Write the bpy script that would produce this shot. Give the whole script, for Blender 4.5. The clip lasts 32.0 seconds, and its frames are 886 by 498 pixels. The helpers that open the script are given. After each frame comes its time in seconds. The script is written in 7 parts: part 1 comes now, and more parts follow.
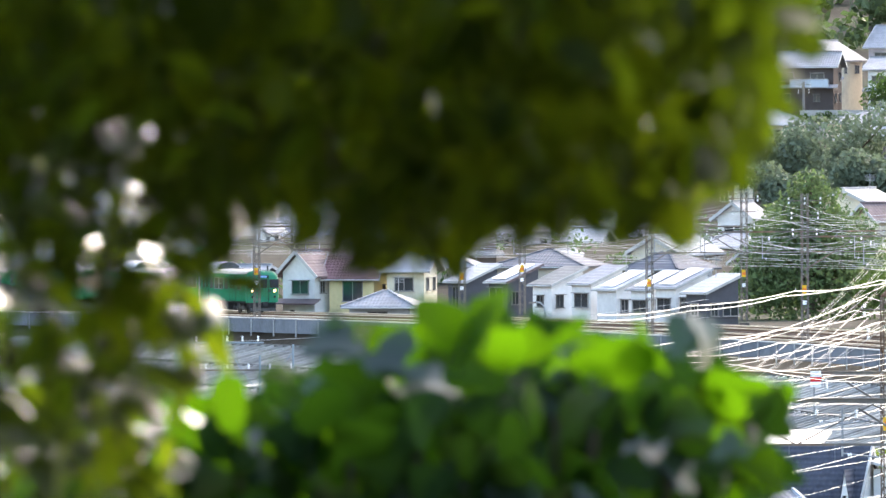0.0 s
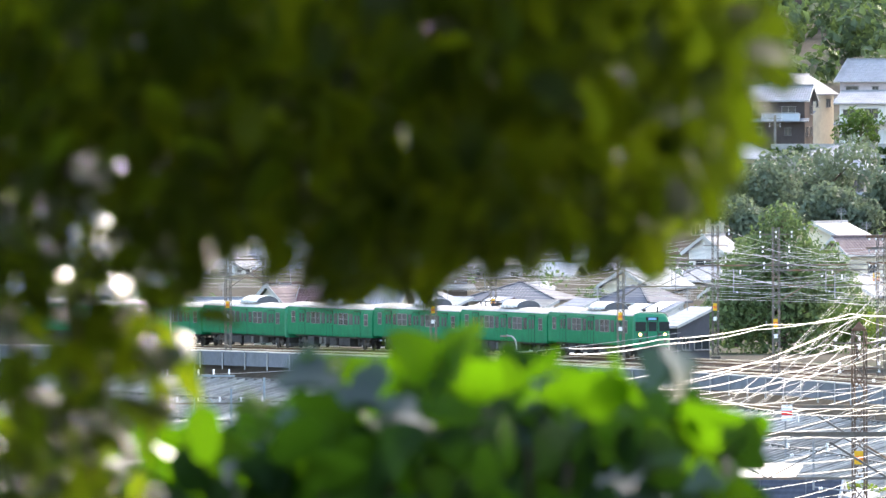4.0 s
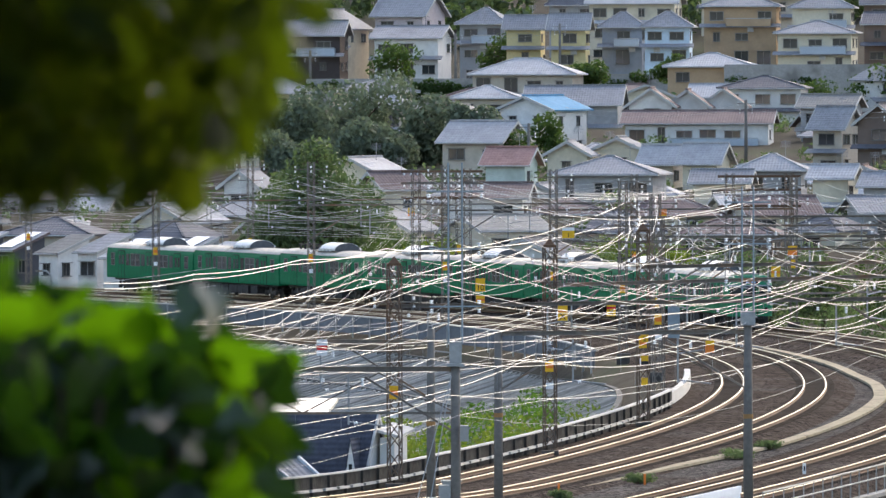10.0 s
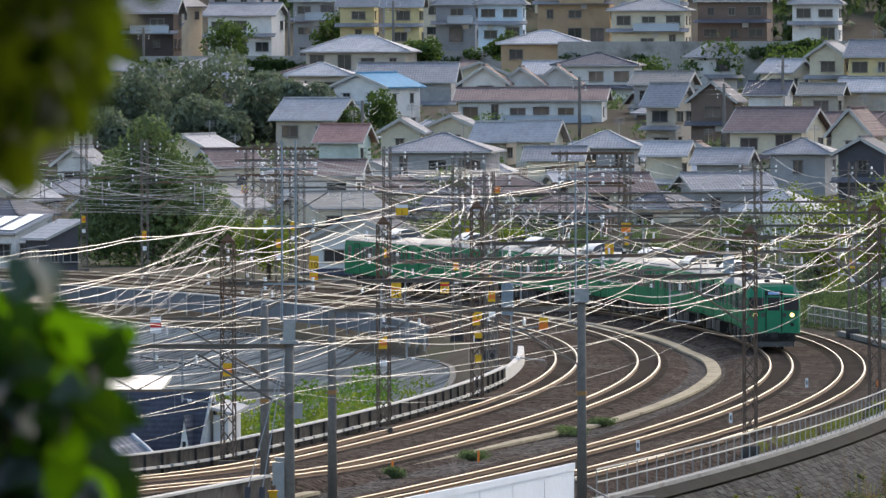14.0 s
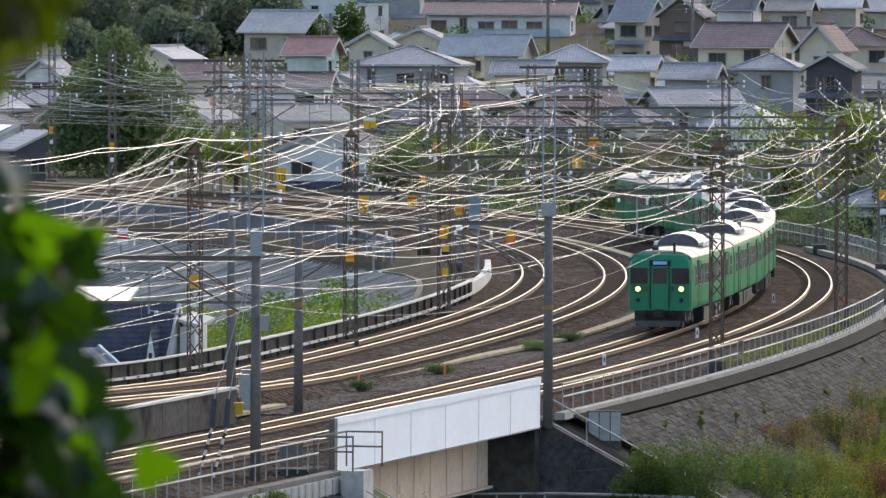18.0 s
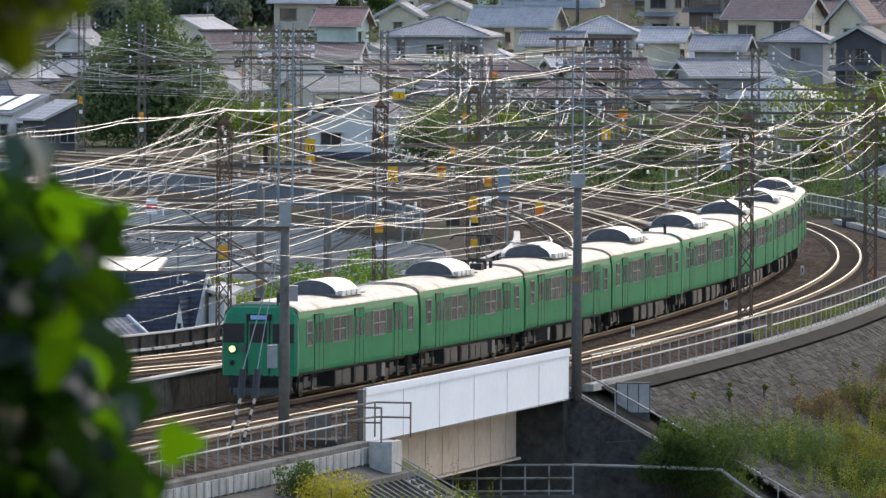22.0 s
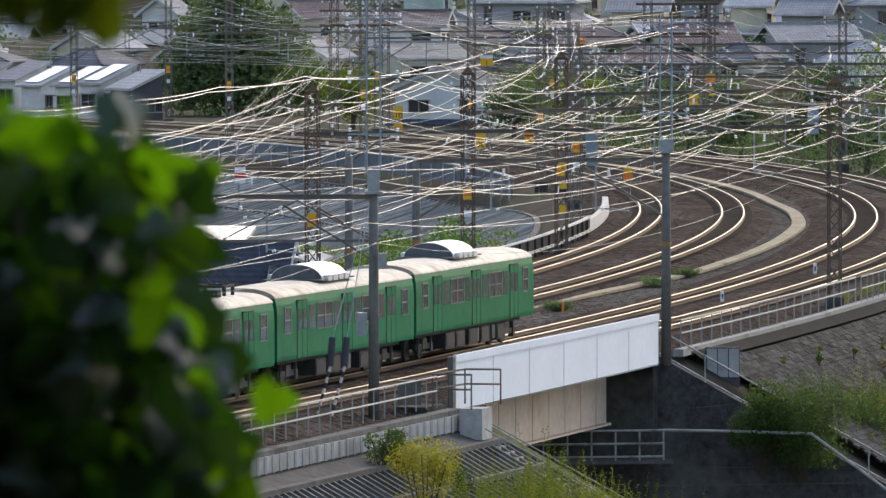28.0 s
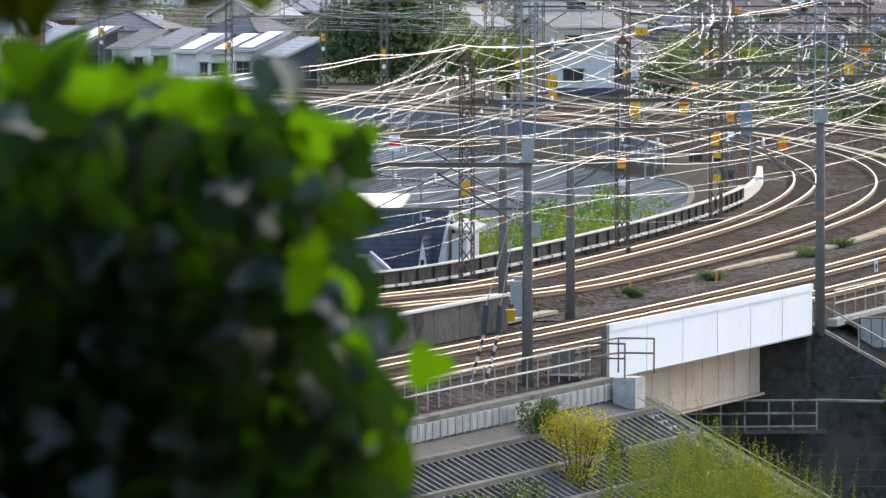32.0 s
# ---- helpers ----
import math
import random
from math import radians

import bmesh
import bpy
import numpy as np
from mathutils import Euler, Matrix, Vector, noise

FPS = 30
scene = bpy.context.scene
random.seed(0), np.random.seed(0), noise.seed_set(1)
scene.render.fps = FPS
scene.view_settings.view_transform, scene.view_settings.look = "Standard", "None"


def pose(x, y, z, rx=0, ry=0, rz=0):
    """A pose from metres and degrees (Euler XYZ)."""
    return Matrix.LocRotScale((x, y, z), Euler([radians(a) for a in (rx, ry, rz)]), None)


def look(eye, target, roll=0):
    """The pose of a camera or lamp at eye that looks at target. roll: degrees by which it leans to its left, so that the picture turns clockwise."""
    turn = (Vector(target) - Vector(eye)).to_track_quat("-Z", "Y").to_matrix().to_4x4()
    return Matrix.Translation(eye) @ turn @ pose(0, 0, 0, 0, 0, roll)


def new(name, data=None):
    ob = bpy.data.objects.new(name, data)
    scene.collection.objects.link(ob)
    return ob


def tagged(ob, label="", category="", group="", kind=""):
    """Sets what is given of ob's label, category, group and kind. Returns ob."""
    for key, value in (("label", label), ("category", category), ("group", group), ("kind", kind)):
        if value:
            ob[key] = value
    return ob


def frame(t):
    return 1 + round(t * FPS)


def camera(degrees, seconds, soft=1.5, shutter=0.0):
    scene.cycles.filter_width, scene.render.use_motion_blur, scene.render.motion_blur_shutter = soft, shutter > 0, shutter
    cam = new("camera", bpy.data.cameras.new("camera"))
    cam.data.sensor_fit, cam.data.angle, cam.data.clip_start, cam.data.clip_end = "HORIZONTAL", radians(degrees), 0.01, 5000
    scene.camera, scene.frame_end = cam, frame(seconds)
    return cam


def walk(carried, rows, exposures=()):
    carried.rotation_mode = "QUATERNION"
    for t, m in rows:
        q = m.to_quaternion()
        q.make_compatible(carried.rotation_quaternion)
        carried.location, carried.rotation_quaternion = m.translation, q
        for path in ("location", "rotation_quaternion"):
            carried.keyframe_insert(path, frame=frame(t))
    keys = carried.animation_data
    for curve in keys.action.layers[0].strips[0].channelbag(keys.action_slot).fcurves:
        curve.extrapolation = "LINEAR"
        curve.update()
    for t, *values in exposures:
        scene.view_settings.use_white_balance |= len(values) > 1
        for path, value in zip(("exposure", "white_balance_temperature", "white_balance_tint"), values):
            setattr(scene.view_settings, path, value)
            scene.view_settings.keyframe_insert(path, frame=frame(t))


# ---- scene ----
# ---------------------------------------------------------------- camera
cam = camera(4.583, 32.0, 1.45)
cam.data.dof.use_dof = True
cam.data.dof.focus_distance = 520.0
cam.data.dof.aperture_fstop = 22.0
EYE = 18.7
# seconds, yaw, pitch, roll: a long lens on a tripod head, panned and tilted
PAN = [
    (0.0, 1.9282, -0.9311, 0.230),
    (0.5, 1.9206, -0.9087, 0.199),
    (1.0, 1.9162, -0.8666, 0.307),
    (1.5, 1.9160, -0.8189, 0.321),
    (2.0, 1.9148, -0.7788, 0.230),
    (2.5, 1.8965, -0.7552, 0.208),
    (4.5, 1.7063, -0.7624, 0.235),
    (5.0, 1.6363, -0.7987, 0.342),
    (5.5, 1.5533, -0.8547, 0.212),
    (6.0, 1.4438, -0.8957, 0.254),
    (6.5, 1.2884, -0.9203, 0.210),
    (7.0, 1.0575, -0.9125, 0.041),
    (7.5, 0.7595, -0.8840, -0.112),
    (8.0, 0.3791, -0.8861, -0.021),
    (8.5, 0.0205, -0.9225, -0.016),
    (9.0, -0.2627, -0.9822, 0.129),
    (9.5, -0.4741, -1.0521, 0.209),
    (10.0, -0.6246, -1.1026, 0.133),
    (10.5, -0.7403, -1.1148, 0.001),
    (11.0, -0.8754, -1.1178, -0.084),
    (11.5, -1.0689, -1.1481, 0.002),
    (12.0, -1.2542, -1.2040, 0.086),
    (12.5, -1.3680, -1.2614, 0.144),
    (13.0, -1.4155, -1.2649, 0.060),
    (13.5, -1.4438, -1.2312, 0.022),
    (14.0, -1.4863, -1.2227, 0.156),
    (14.5, -1.5341, -1.2607, 0.297),
    (16.5, -1.5751, -1.4006, 0.148),
    (17.0, -1.5937, -1.4738, 0.017),
    (17.5, -1.6283, -1.5735, -0.084),
    (18.0, -1.6466, -1.6715, -0.211),
    (18.5, -1.6412, -1.7484, -0.227),
    (19.0, -1.6216, -1.7875, -0.286),
    (19.5, -1.6072, -1.8103, -0.317),
    (20.0, -1.6014, -1.8298, -0.362),
    (20.5, -1.6038, -1.8483, -0.375),
    (21.0, -1.5878, -1.8583, -0.389),
    (21.5, -1.5426, -1.8517, -0.324),
    (22.0, -1.4906, -1.8220, -0.397),
    (22.5, -1.4632, -1.7850, -0.348),
    (23.0, -1.4594, -1.7575, -0.321),
    (23.5, -1.4691, -1.7325, -0.227),
    (24.0, -1.4794, -1.7139, -0.204),
    (24.5, -1.4959, -1.7150, -0.098),
    (26.5, -1.5665, -1.9040, 0.008),
    (27.0, -1.4718, -1.9444, 0.010),
    (27.5, -1.2832, -1.9808, 0.026),
    (28.0, -1.0478, -1.9952, 0.104),
    (28.5, -0.8270, -2.0030, 0.120),
    (29.0, -0.6482, -2.0220, 0.136),
    (29.5, -0.5153, -2.0567, 0.045),
    (30.0, -0.4124, -2.0923, 0.051),
    (30.5, -0.3407, -2.1147, 0.048),
    (31.0, -0.2957, -2.1289, -0.048),
    (31.5, -0.2658, -2.1457, -0.159),
    (32.0, -0.2420, -2.1586, -0.127),
]
WARM = (6780, 11)
EXPOSURES = [(t, e, *WARM) for t, e in ((0.0, 1.4), (2.5, 1.46), (5.0, 1.46), (6.5, 1.36), (8.0, 0.95), (9.0, 0.6), (10.0, 0.3), (11.0, 0.12), (13.0, 0.03), (17.0, 0.1), (19.0, 0.06), (24.0, 0.06), (27.0, -0.06), (28.0, -0.1), (29.5, 0.12), (31.0, 0.42), (32.0, 0.46))]
walk(cam, [(t, pose(0, 0, EYE, 90 + p, r, y)) for t, y, p, r in PAN], EXPOSURES)

# ---------------------------------------------------------------- light
SUN_AZ, SUN_EL = 24.0, 33.0      # degrees to the right of straight ahead, and up
world = bpy.data.worlds.new("world")
scene.world = world
world.use_nodes = True
wn = world.node_tree
sky = wn.nodes.new("ShaderNodeTexSky")
sky.sky_type, sky.sun_disc = "NISHITA", False
sky.sun_elevation, sky.sun_rotation = radians(SUN_EL), radians(SUN_AZ)
sky.air_density, sky.dust_density, sky.ozone_density = 1.0, 2.5, 1.0
wn.nodes["Background"].inputs["Strength"].default_value = 0.34
wn.links.new(sky.outputs[0], wn.nodes["Background"].inputs["Color"])
sun_data = bpy.data.lights.new("sun", "SUN")
sun_data.energy, sun_data.angle, sun_data.color = 1.1, radians(9.0), (1.0, 0.97, 0.93)
sun = new("sun", sun_data)
sd = Vector((math.sin(radians(SUN_AZ)) * math.cos(radians(SUN_EL)), math.cos(radians(SUN_AZ)) * math.cos(radians(SUN_EL)), math.sin(radians(SUN_EL))))
sun.matrix_world = look(sd * 300 + Vector((0, 500, 0)), (0, 500, 0))


# ---------------------------------------------------------------- materials
def surf(name, col, rough=0.8, metal=0.0, var=0.25, big=0.15, small=6.0, bump=0.0, tint=None, rand=0.0, spec=0.3, stain=0.0):
    """A base colour with grain at two scales, optional stains of another colour, and relief."""
    m = bpy.data.materials.new(name)
    m.use_nodes = True
    nt = m.node_tree
    n, l = nt.nodes, nt.links
    b = n["Principled BSDF"]
    b.inputs["Roughness"].default_value, b.inputs["Metallic"].default_value = rough, metal
    b.inputs["Specular IOR Level"].default_value = spec if rough < 0.84 else spec * 0.1
    co = n.new("ShaderNodeTexCoord")
    out = []
    for scale, det in ((big, 3.0), (small, 5.0)):
        t = n.new("ShaderNodeTexNoise")
        t.inputs["Scale"].default_value, t.inputs["Detail"].default_value = scale, det
        t.inputs["Roughness"].default_value = 0.65
        l.new(co.outputs["Object"], t.inputs["Vector"])
        out.append(t)
    mix = n.new("ShaderNodeMath")
    mix.operation = "ADD"
    l.new(out[0].outputs["Fac"], mix.inputs[0])
    l.new(out[1].outputs["Fac"], mix.inputs[1])
    ramp = n.new("ShaderNodeMapRange")
    ramp.inputs["From Min"].default_value, ramp.inputs["From Max"].default_value = 0.7, 1.3
    ramp.inputs["To Min"].default_value, ramp.inputs["To Max"].default_value = 1 - var, 1 + var
    l.new(mix.outputs[0], ramp.inputs["Value"])
    val = ramp.outputs[0]
    if rand:
        oi = n.new("ShaderNodeObjectInfo")
        rr = n.new("ShaderNodeMapRange")
        rr.inputs["To Min"].default_value, rr.inputs["To Max"].default_value = 1 - rand, 1 + rand
        l.new(oi.outputs["Random"], rr.inputs["Value"])
        mu = n.new("ShaderNodeMath")
        mu.operation = "MULTIPLY"
        l.new(val, mu.inputs[0])
        l.new(rr.outputs[0], mu.inputs[1])
        val = mu.outputs[0]
    sc = n.new("ShaderNodeVectorMath")
    sc.operation = "SCALE"
    sc.inputs[0].default_value = col
    l.new(val, sc.inputs["Scale"])
    colour = sc.outputs[0]
    if tint:
        mc = n.new("ShaderNodeMix")
        mc.data_type = "RGBA"
        cr = n.new("ShaderNodeMapRange")
        cr.inputs["From Min"].default_value, cr.inputs["From Max"].default_value = 0.52 - 0.2 * stain, 0.68 - 0.2 * stain
        l.new(out[0].outputs["Fac"], cr.inputs["Value"])
        l.new(cr.outputs[0], mc.inputs["Factor"])
        l.new(colour, mc.inputs[6])
        mc.inputs[7].default_value = (*tint, 1)
        colour = mc.outputs[2]
    l.new(colour, b.inputs["Base Color"])
    if bump:
        bp = n.new("ShaderNodeBump")
        bp.inputs["Strength"].default_value, bp.inputs["Distance"].default_value = 0.6, bump
        l.new(out[1].outputs["Fac"], bp.inputs["Height"])
        l.new(bp.outputs[0], b.inputs["Normal"])
    return m


def stones(name, col, other, size=0.13):
    """Broken stone: every stone has its own shade, with patches of another colour."""
    m = surf(name, col, 0.95, 0, 0.3, 0.07, 0.6, 0, other, 0, 0.05)
    nt = m.node_tree
    n, l = nt.nodes, nt.links
    b = n["Principled BSDF"]
    co = n.new("ShaderNodeTexCoord")
    vo = n.new("ShaderNodeTexVoronoi")
    vo.inputs["Scale"].default_value = 1 / size
    l.new(co.outputs["Object"], vo.inputs["Vector"])
    sp = n.new("ShaderNodeSeparateColor")
    l.new(vo.outputs["Color"], sp.inputs[0])
    r = n.new("ShaderNodeMapRange")
    r.inputs["To Min"].default_value, r.inputs["To Max"].default_value = 0.0, 2.5
    l.new(sp.outputs[0], r.inputs["Value"])
    sc = n.new("ShaderNodeVectorMath")
    sc.operation = "SCALE"
    l.new(b.inputs["Base Color"].links[0].from_socket, sc.inputs[0])
    l.new(r.outputs[0], sc.inputs["Scale"])
    l.new(sc.outputs[0], b.inputs["Base Color"])
    bp = n.new("ShaderNodeBump")
    bp.inputs["Strength"].default_value, bp.inputs["Distance"].default_value = 0.8, 0.06
    bp.invert = True
    l.new(vo.outputs["Distance"], bp.inputs["Height"])
    l.new(bp.outputs[0], b.inputs["Normal"])
    return m


def leaf_mat(name, col, trans, rough=0.5, small=2.0, spec=0.05, share=0.45):
    """Leaves: light comes through them as well as off them."""
    m = surf(name, col, rough, 0, 0.35, 0.4, small, 0, None, 0.0, spec)
    nt = m.node_tree
    n, l = nt.nodes, nt.links
    b = n["Principled BSDF"]
    tr = n.new("ShaderNodeBsdfTranslucent")
    tr.inputs["Color"].default_value = (*trans, 1)
    mix = n.new("ShaderNodeMixShader")
    mix.inputs[0].default_value = share
    l.new(b.outputs[0], mix.inputs[1])
    l.new(tr.outputs[0], mix.inputs[2])
    l.new(mix.outputs[0], n["Material Output"].inputs["Surface"])
    return m


def glow(name, col, power):
    m = bpy.data.materials.new(name)
    m.use_nodes = True
    b = m.node_tree.nodes["Principled BSDF"]
    b.inputs["Base Color"].default_value = (*col, 1)
    b.inputs["Emission Color"].default_value = (*col, 1)
    b.inputs["Emission Strength"].default_value = power
    return m


M = dict(
    ballast=stones("ballast", (0.046, 0.036, 0.03), (0.058, 0.051, 0.046), 0.17),
    ballast_new=stones("grey_ballast", (0.066, 0.06, 0.055), (0.05, 0.04, 0.033)),
    rail=surf("polished_rail", (0.45, 0.39, 0.3), 0.34, 0.9, 0.15, 0.05, 3.0),
    rail_side=surf("rusty_rail", (0.13, 0.075, 0.045), 0.8, 0.2, 0.3, 0.2, 8.0),
    sleeper=surf("tarry_sleeper", (0.06, 0.047, 0.038), 0.9, 0, 0.3, 0.2, 6.0),
    ground=surf("bare_ground", (0.055, 0.049, 0.038), 0.95, 0, 0.4, 0.02, 0.8, 0.1, (0.04, 0.052, 0.026)),
    concrete=surf("concrete", (0.33, 0.32, 0.3), 0.9, 0, 0.22, 0.25, 5.0, 0.01, (0.2, 0.19, 0.175)),
    concrete_dark=surf("weathered_concrete", (0.1, 0.093, 0.085), 0.9, 0, 0.45, 0.3, 4.0, 0.01, (0.035, 0.033, 0.031), 0.1),
    concrete_pale=surf("pale_concrete", (0.55, 0.53, 0.49), 0.85, 0, 0.15, 0.3, 5.0, 0.01),
    path=surf("walkway_concrete", (0.36, 0.31, 0.22), 0.9, 0, 0.35, 0.5, 4.0, 0.01, (0.2, 0.17, 0.12)),
    white_paint=surf("white_girder_paint", (0.78, 0.81, 0.85), 0.85, 0, 0.05, 0.3, 4.0, 0, None, 0, 0.4),
    cream_paint=surf("cream_girder_paint", (0.63, 0.5, 0.4), 0.7, 0, 0.16, 0.4, 3.0, 0, (0.5, 0.37, 0.27)),
    steel=surf("galvanised_steel", (0.3, 0.31, 0.315), 0.5, 0.4, 0.2, 0.5, 6.0),
    steel_dark=surf("old_steel", (0.17, 0.152, 0.135), 0.85, 0.0, 0.3, 0.5, 5.0, 0, (0.22, 0.14, 0.09), 0.15),
    steel_blue=surf("blue_grey_steel", (0.25, 0.3, 0.33), 0.85, 0.0, 0.2, 0.5, 5.0),
    pole=surf("concrete_pole", (0.18, 0.166, 0.15), 0.9, 0, 0.25, 0.3, 5.0, 0, (0.125, 0.113, 0.102), 0.08, 0.1),
    wire=surf("bright_wire", (0.4, 0.4, 0.395), 0.42, 0.7, 0.2, 0.2, 3.0),
    wire_dark=surf("dark_cable", (0.3, 0.3, 0.3), 0.5, 0.4, 0.2, 0.2, 3.0),
    porcelain=surf("white_porcelain", (0.85, 0.85, 0.85), 0.15, 0, 0.05, 1.0, 5.0, 0, None, 0, 0.7),
    train=surf("green_paint", (0.008, 0.175, 0.075), 0.48, 0, 0.2, 0.35, 2.5, 0, (0.012, 0.135, 0.062), 0.03, 0.035),
    train_front=surf("glossy_green_paint", (0.01, 0.18, 0.088), 0.35, 0, 0.15, 0.35, 2.5, 0, None, 0, 0.3),
    train_dark=surf("underframe_grey", (0.035, 0.034, 0.033), 0.8, 0, 0.35, 0.6, 5.0, 0, (0.09, 0.075, 0.06)),
    train_box=surf("equipment_grey", (0.11, 0.105, 0.098), 0.7, 0, 0.3, 0.6, 4.0),
    roof=surf("train_roof", (0.5, 0.465, 0.4), 0.65, 0, 0.38, 0.35, 3.0, 0, (0.27, 0.23, 0.18), 0.1, 0.25, 0.15),
    cooler=surf("cooler_housing", (0.66, 0.65, 0.63), 0.45, 0.1, 0.12, 0.5, 4.0),
    cooler_end_shaded=surf("cooler_end_shaded", (0.1, 0.105, 0.115), 0.6, 0, 0.2, 0.5, 4.0),
    glass=surf("dark_glass", (0.03, 0.035, 0.04), 0.06, 0, 0.2, 0.4, 2.0, 0, None, 0, 0.9),
    window=surf("train_window", (0.1, 0.097, 0.094), 0.1, 0, 0.35, 0.7, 2.0, 0, None, 0.3, 0.9),
    rubber=surf("black_rubber", (0.02, 0.02, 0.02), 0.8),
    alu=surf("window_frame", (0.2, 0.19, 0.175), 0.7, 0.0, 0.1),
    yellow=surf("yellow_sign_paint", (0.75, 0.42, 0.02), 0.6, 0, 0.12, 1.0, 5.0),
    faded_orange=surf("faded_orange_paint", (0.3, 0.16, 0.06), 0.8, 0, 0.3, 1.0, 9.0),
    orange=surf("orange_sign_paint", (0.75, 0.2, 0.03), 0.6, 0, 0.12, 1.0, 5.0),
    red=surf("red_paint", (0.6, 0.03, 0.03), 0.55, 0, 0.12, 1.0, 5.0),
    white=surf("white_sign_paint", (0.8, 0.8, 0.8), 0.5, 0, 0.06, 1.0, 5.0),
    black=surf("black_paint", (0.02, 0.02, 0.02), 0.6),
    lamp=glow("lit_headlamp", (1.0, 0.68, 0.26), 2.6),
    signal_green=glow("green_signal", (0.1, 0.9, 0.5), 3.0),
)


# ---------------------------------------------------------------- mesh helpers
class Mesh:
    """Collects vertices and faces for one mesh object."""

    def __init__(self):
        self.v, self.f = [], []

    def add(self, vs, fs):
        o = len(self.v)
        self.v += [tuple(p) for p in vs]
        self.f += [tuple(i + o for i in f) for f in fs]

    def box(self, c, s, rz=0.0, m=None):
        hx, hy, hz = s[0] / 2, s[1] / 2, s[2] / 2
        ca, sa = math.cos(rz), math.sin(rz)
        vs = []
        for z in (-hz, hz):
            for x, y in ((-hx, -hy), (hx, -hy), (hx, hy), (-hx, hy)):
                p = Vector((c[0] + x * ca - y * sa, c[1] + x * sa + y * ca, c[2] + z))
                vs.append(m @ p if m else p)
        self.add(vs, [(3, 2, 1, 0), (4, 5, 6, 7), (0, 1, 5, 4), (1, 2, 6, 5), (2, 3, 7, 6), (3, 0, 4, 7)])

    def rod(self, a, b, r, r2=None, n=6):
        """A round bar from a to b."""
        a, b = Vector(a), Vector(b)
        d = (b - a)
        if d.length < 1e-6:
            return
        q = d.to_track_quat("Z", "Y").to_matrix()
        r2 = r if r2 is None else r2
        vs = []
        for p, rr in ((a, r), (b, r2)):
            for i in range(n):
                t = 2 * math.pi * i / n
                vs.append(p + q @ Vector((rr * math.cos(t), rr * math.sin(t), 0)))
        fs = [(i, (i + 1) % n, n + (i + 1) % n, n + i) for i in range(n)]
        self.add(vs, fs + [tuple(range(n - 1, -1, -1)), tuple(range(n, 2 * n))])

    def bar(self, a, b, w, h):
        """A flat or square bar from a to b, h in the upright."""
        a, b = Vector(a), Vector(b)
        d = (b - a).normalized()
        up = Vector((0, 0, 1)) if abs(d.z) < 0.95 else Vector((0, 1, 0))
        s = d.cross(up).normalized()
        u = s.cross(d)
        vs = [p + s * i * w / 2 + u * j * h / 2 for p in (a, b) for i, j in ((-1, -1), (1, -1), (1, 1), (-1, 1))]
        self.add(vs, [(3, 2, 1, 0), (4, 5, 6, 7), (0, 1, 5, 4), (1, 2, 6, 5), (2, 3, 7, 6), (3, 0, 4, 7)])

    def tube(self, pts, r, n=4):
        """A round strand along a polyline."""
        pts = [Vector(p) for p in pts]
        o = len(self.v)
        for k, p in enumerate(pts):
            d = pts[min(k + 1, len(pts) - 1)] - pts[max(k - 1, 0)]
            q = d.to_track_quat("Z", "Y").to_matrix()
            for i in range(n):
                t = 2 * math.pi * (i + 0.5) / n
                self.v.append(tuple(p + q @ Vector((r * math.cos(t), r * math.sin(t), 0))))
        for k in range(len(pts) - 1):
            for i in range(n):
                a, b = o + k * n + i, o + k * n + (i + 1) % n
                self.f.append((a, b, b + n, a + n))

    def sweep(self, pts, prof, closed=True):
        """A profile of (sideways, up) carried along a level polyline."""
        o, n = len(self.v), len(prof)
        for k, p in enumerate(pts):
            a, b = Vector(pts[max(k - 1, 0)]), Vector(pts[min(k + 1, len(pts) - 1)])
            d = (b - a)
            s = Vector((d.y, -d.x, 0)).normalized()
            for u, w in prof:
                self.v.append(tuple(Vector(p) + s * u + Vector((0, 0, w))))
        for k in range(len(pts) - 1):
            for i in range(n if closed else n - 1):
                a, b = o + k * n + i, o + k * n + (i + 1) % n
                self.f.append((a, a + n, b + n, b))
        if closed:
            self.f.append(tuple(range(o, o + n)))
            self.f.append(tuple(range(len(self.v) - 1, len(self.v) - n - 1, -1)))

    def revolve(self, prof, n, base=(0, 0, 0)):
        """A profile of (radius, z) turned about the upright."""
        o, k = len(self.v), len(prof)
        for i in range(n):
            t = 2 * math.pi * i / n
            for r, z in prof:
                self.v.append((base[0] + r * math.cos(t), base[1] + r * math.sin(t), base[2] + z))
        for i in range(n):
            for j in range(k - 1):
                a, b = o + i * k + j, o + ((i + 1) % n) * k + j
                self.f.append((a, b, b + 1, a + 1))

    def data(self, name, mat, smooth=False):
        d = bpy.data.meshes.new(name)
        d.from_pydata(self.v, [], self.f)
        d.materials.append(mat)
        if smooth:
            d.polygons.foreach_set("use_smooth", [True] * len(d.polygons))
        d.update()
        return d


def part(name, mesh, mat, parent=None, label="", smooth=False, at=None):
    """Links a mesh as one object, under a thing or a part of one."""
    ob = new(name, mesh.data(name, mat, smooth) if isinstance(mesh, Mesh) else mesh)
    if at is not None:
        ob.matrix_basis = at
    if parent:
        ob.parent = parent
    if label:
        ob["label"] = label
    return ob


def thing(name, label, category, at=None, group="", kind=""):
    ob = new(name)
    ob.empty_display_size = 0.3
    if at is not None:
        ob.matrix_basis = at
    return tagged(ob, label, category, group, kind)


# ---------------------------------------------------------------- the plan
CURVE = (11.725, -7.0, -77.278, 1.723, 33.153)


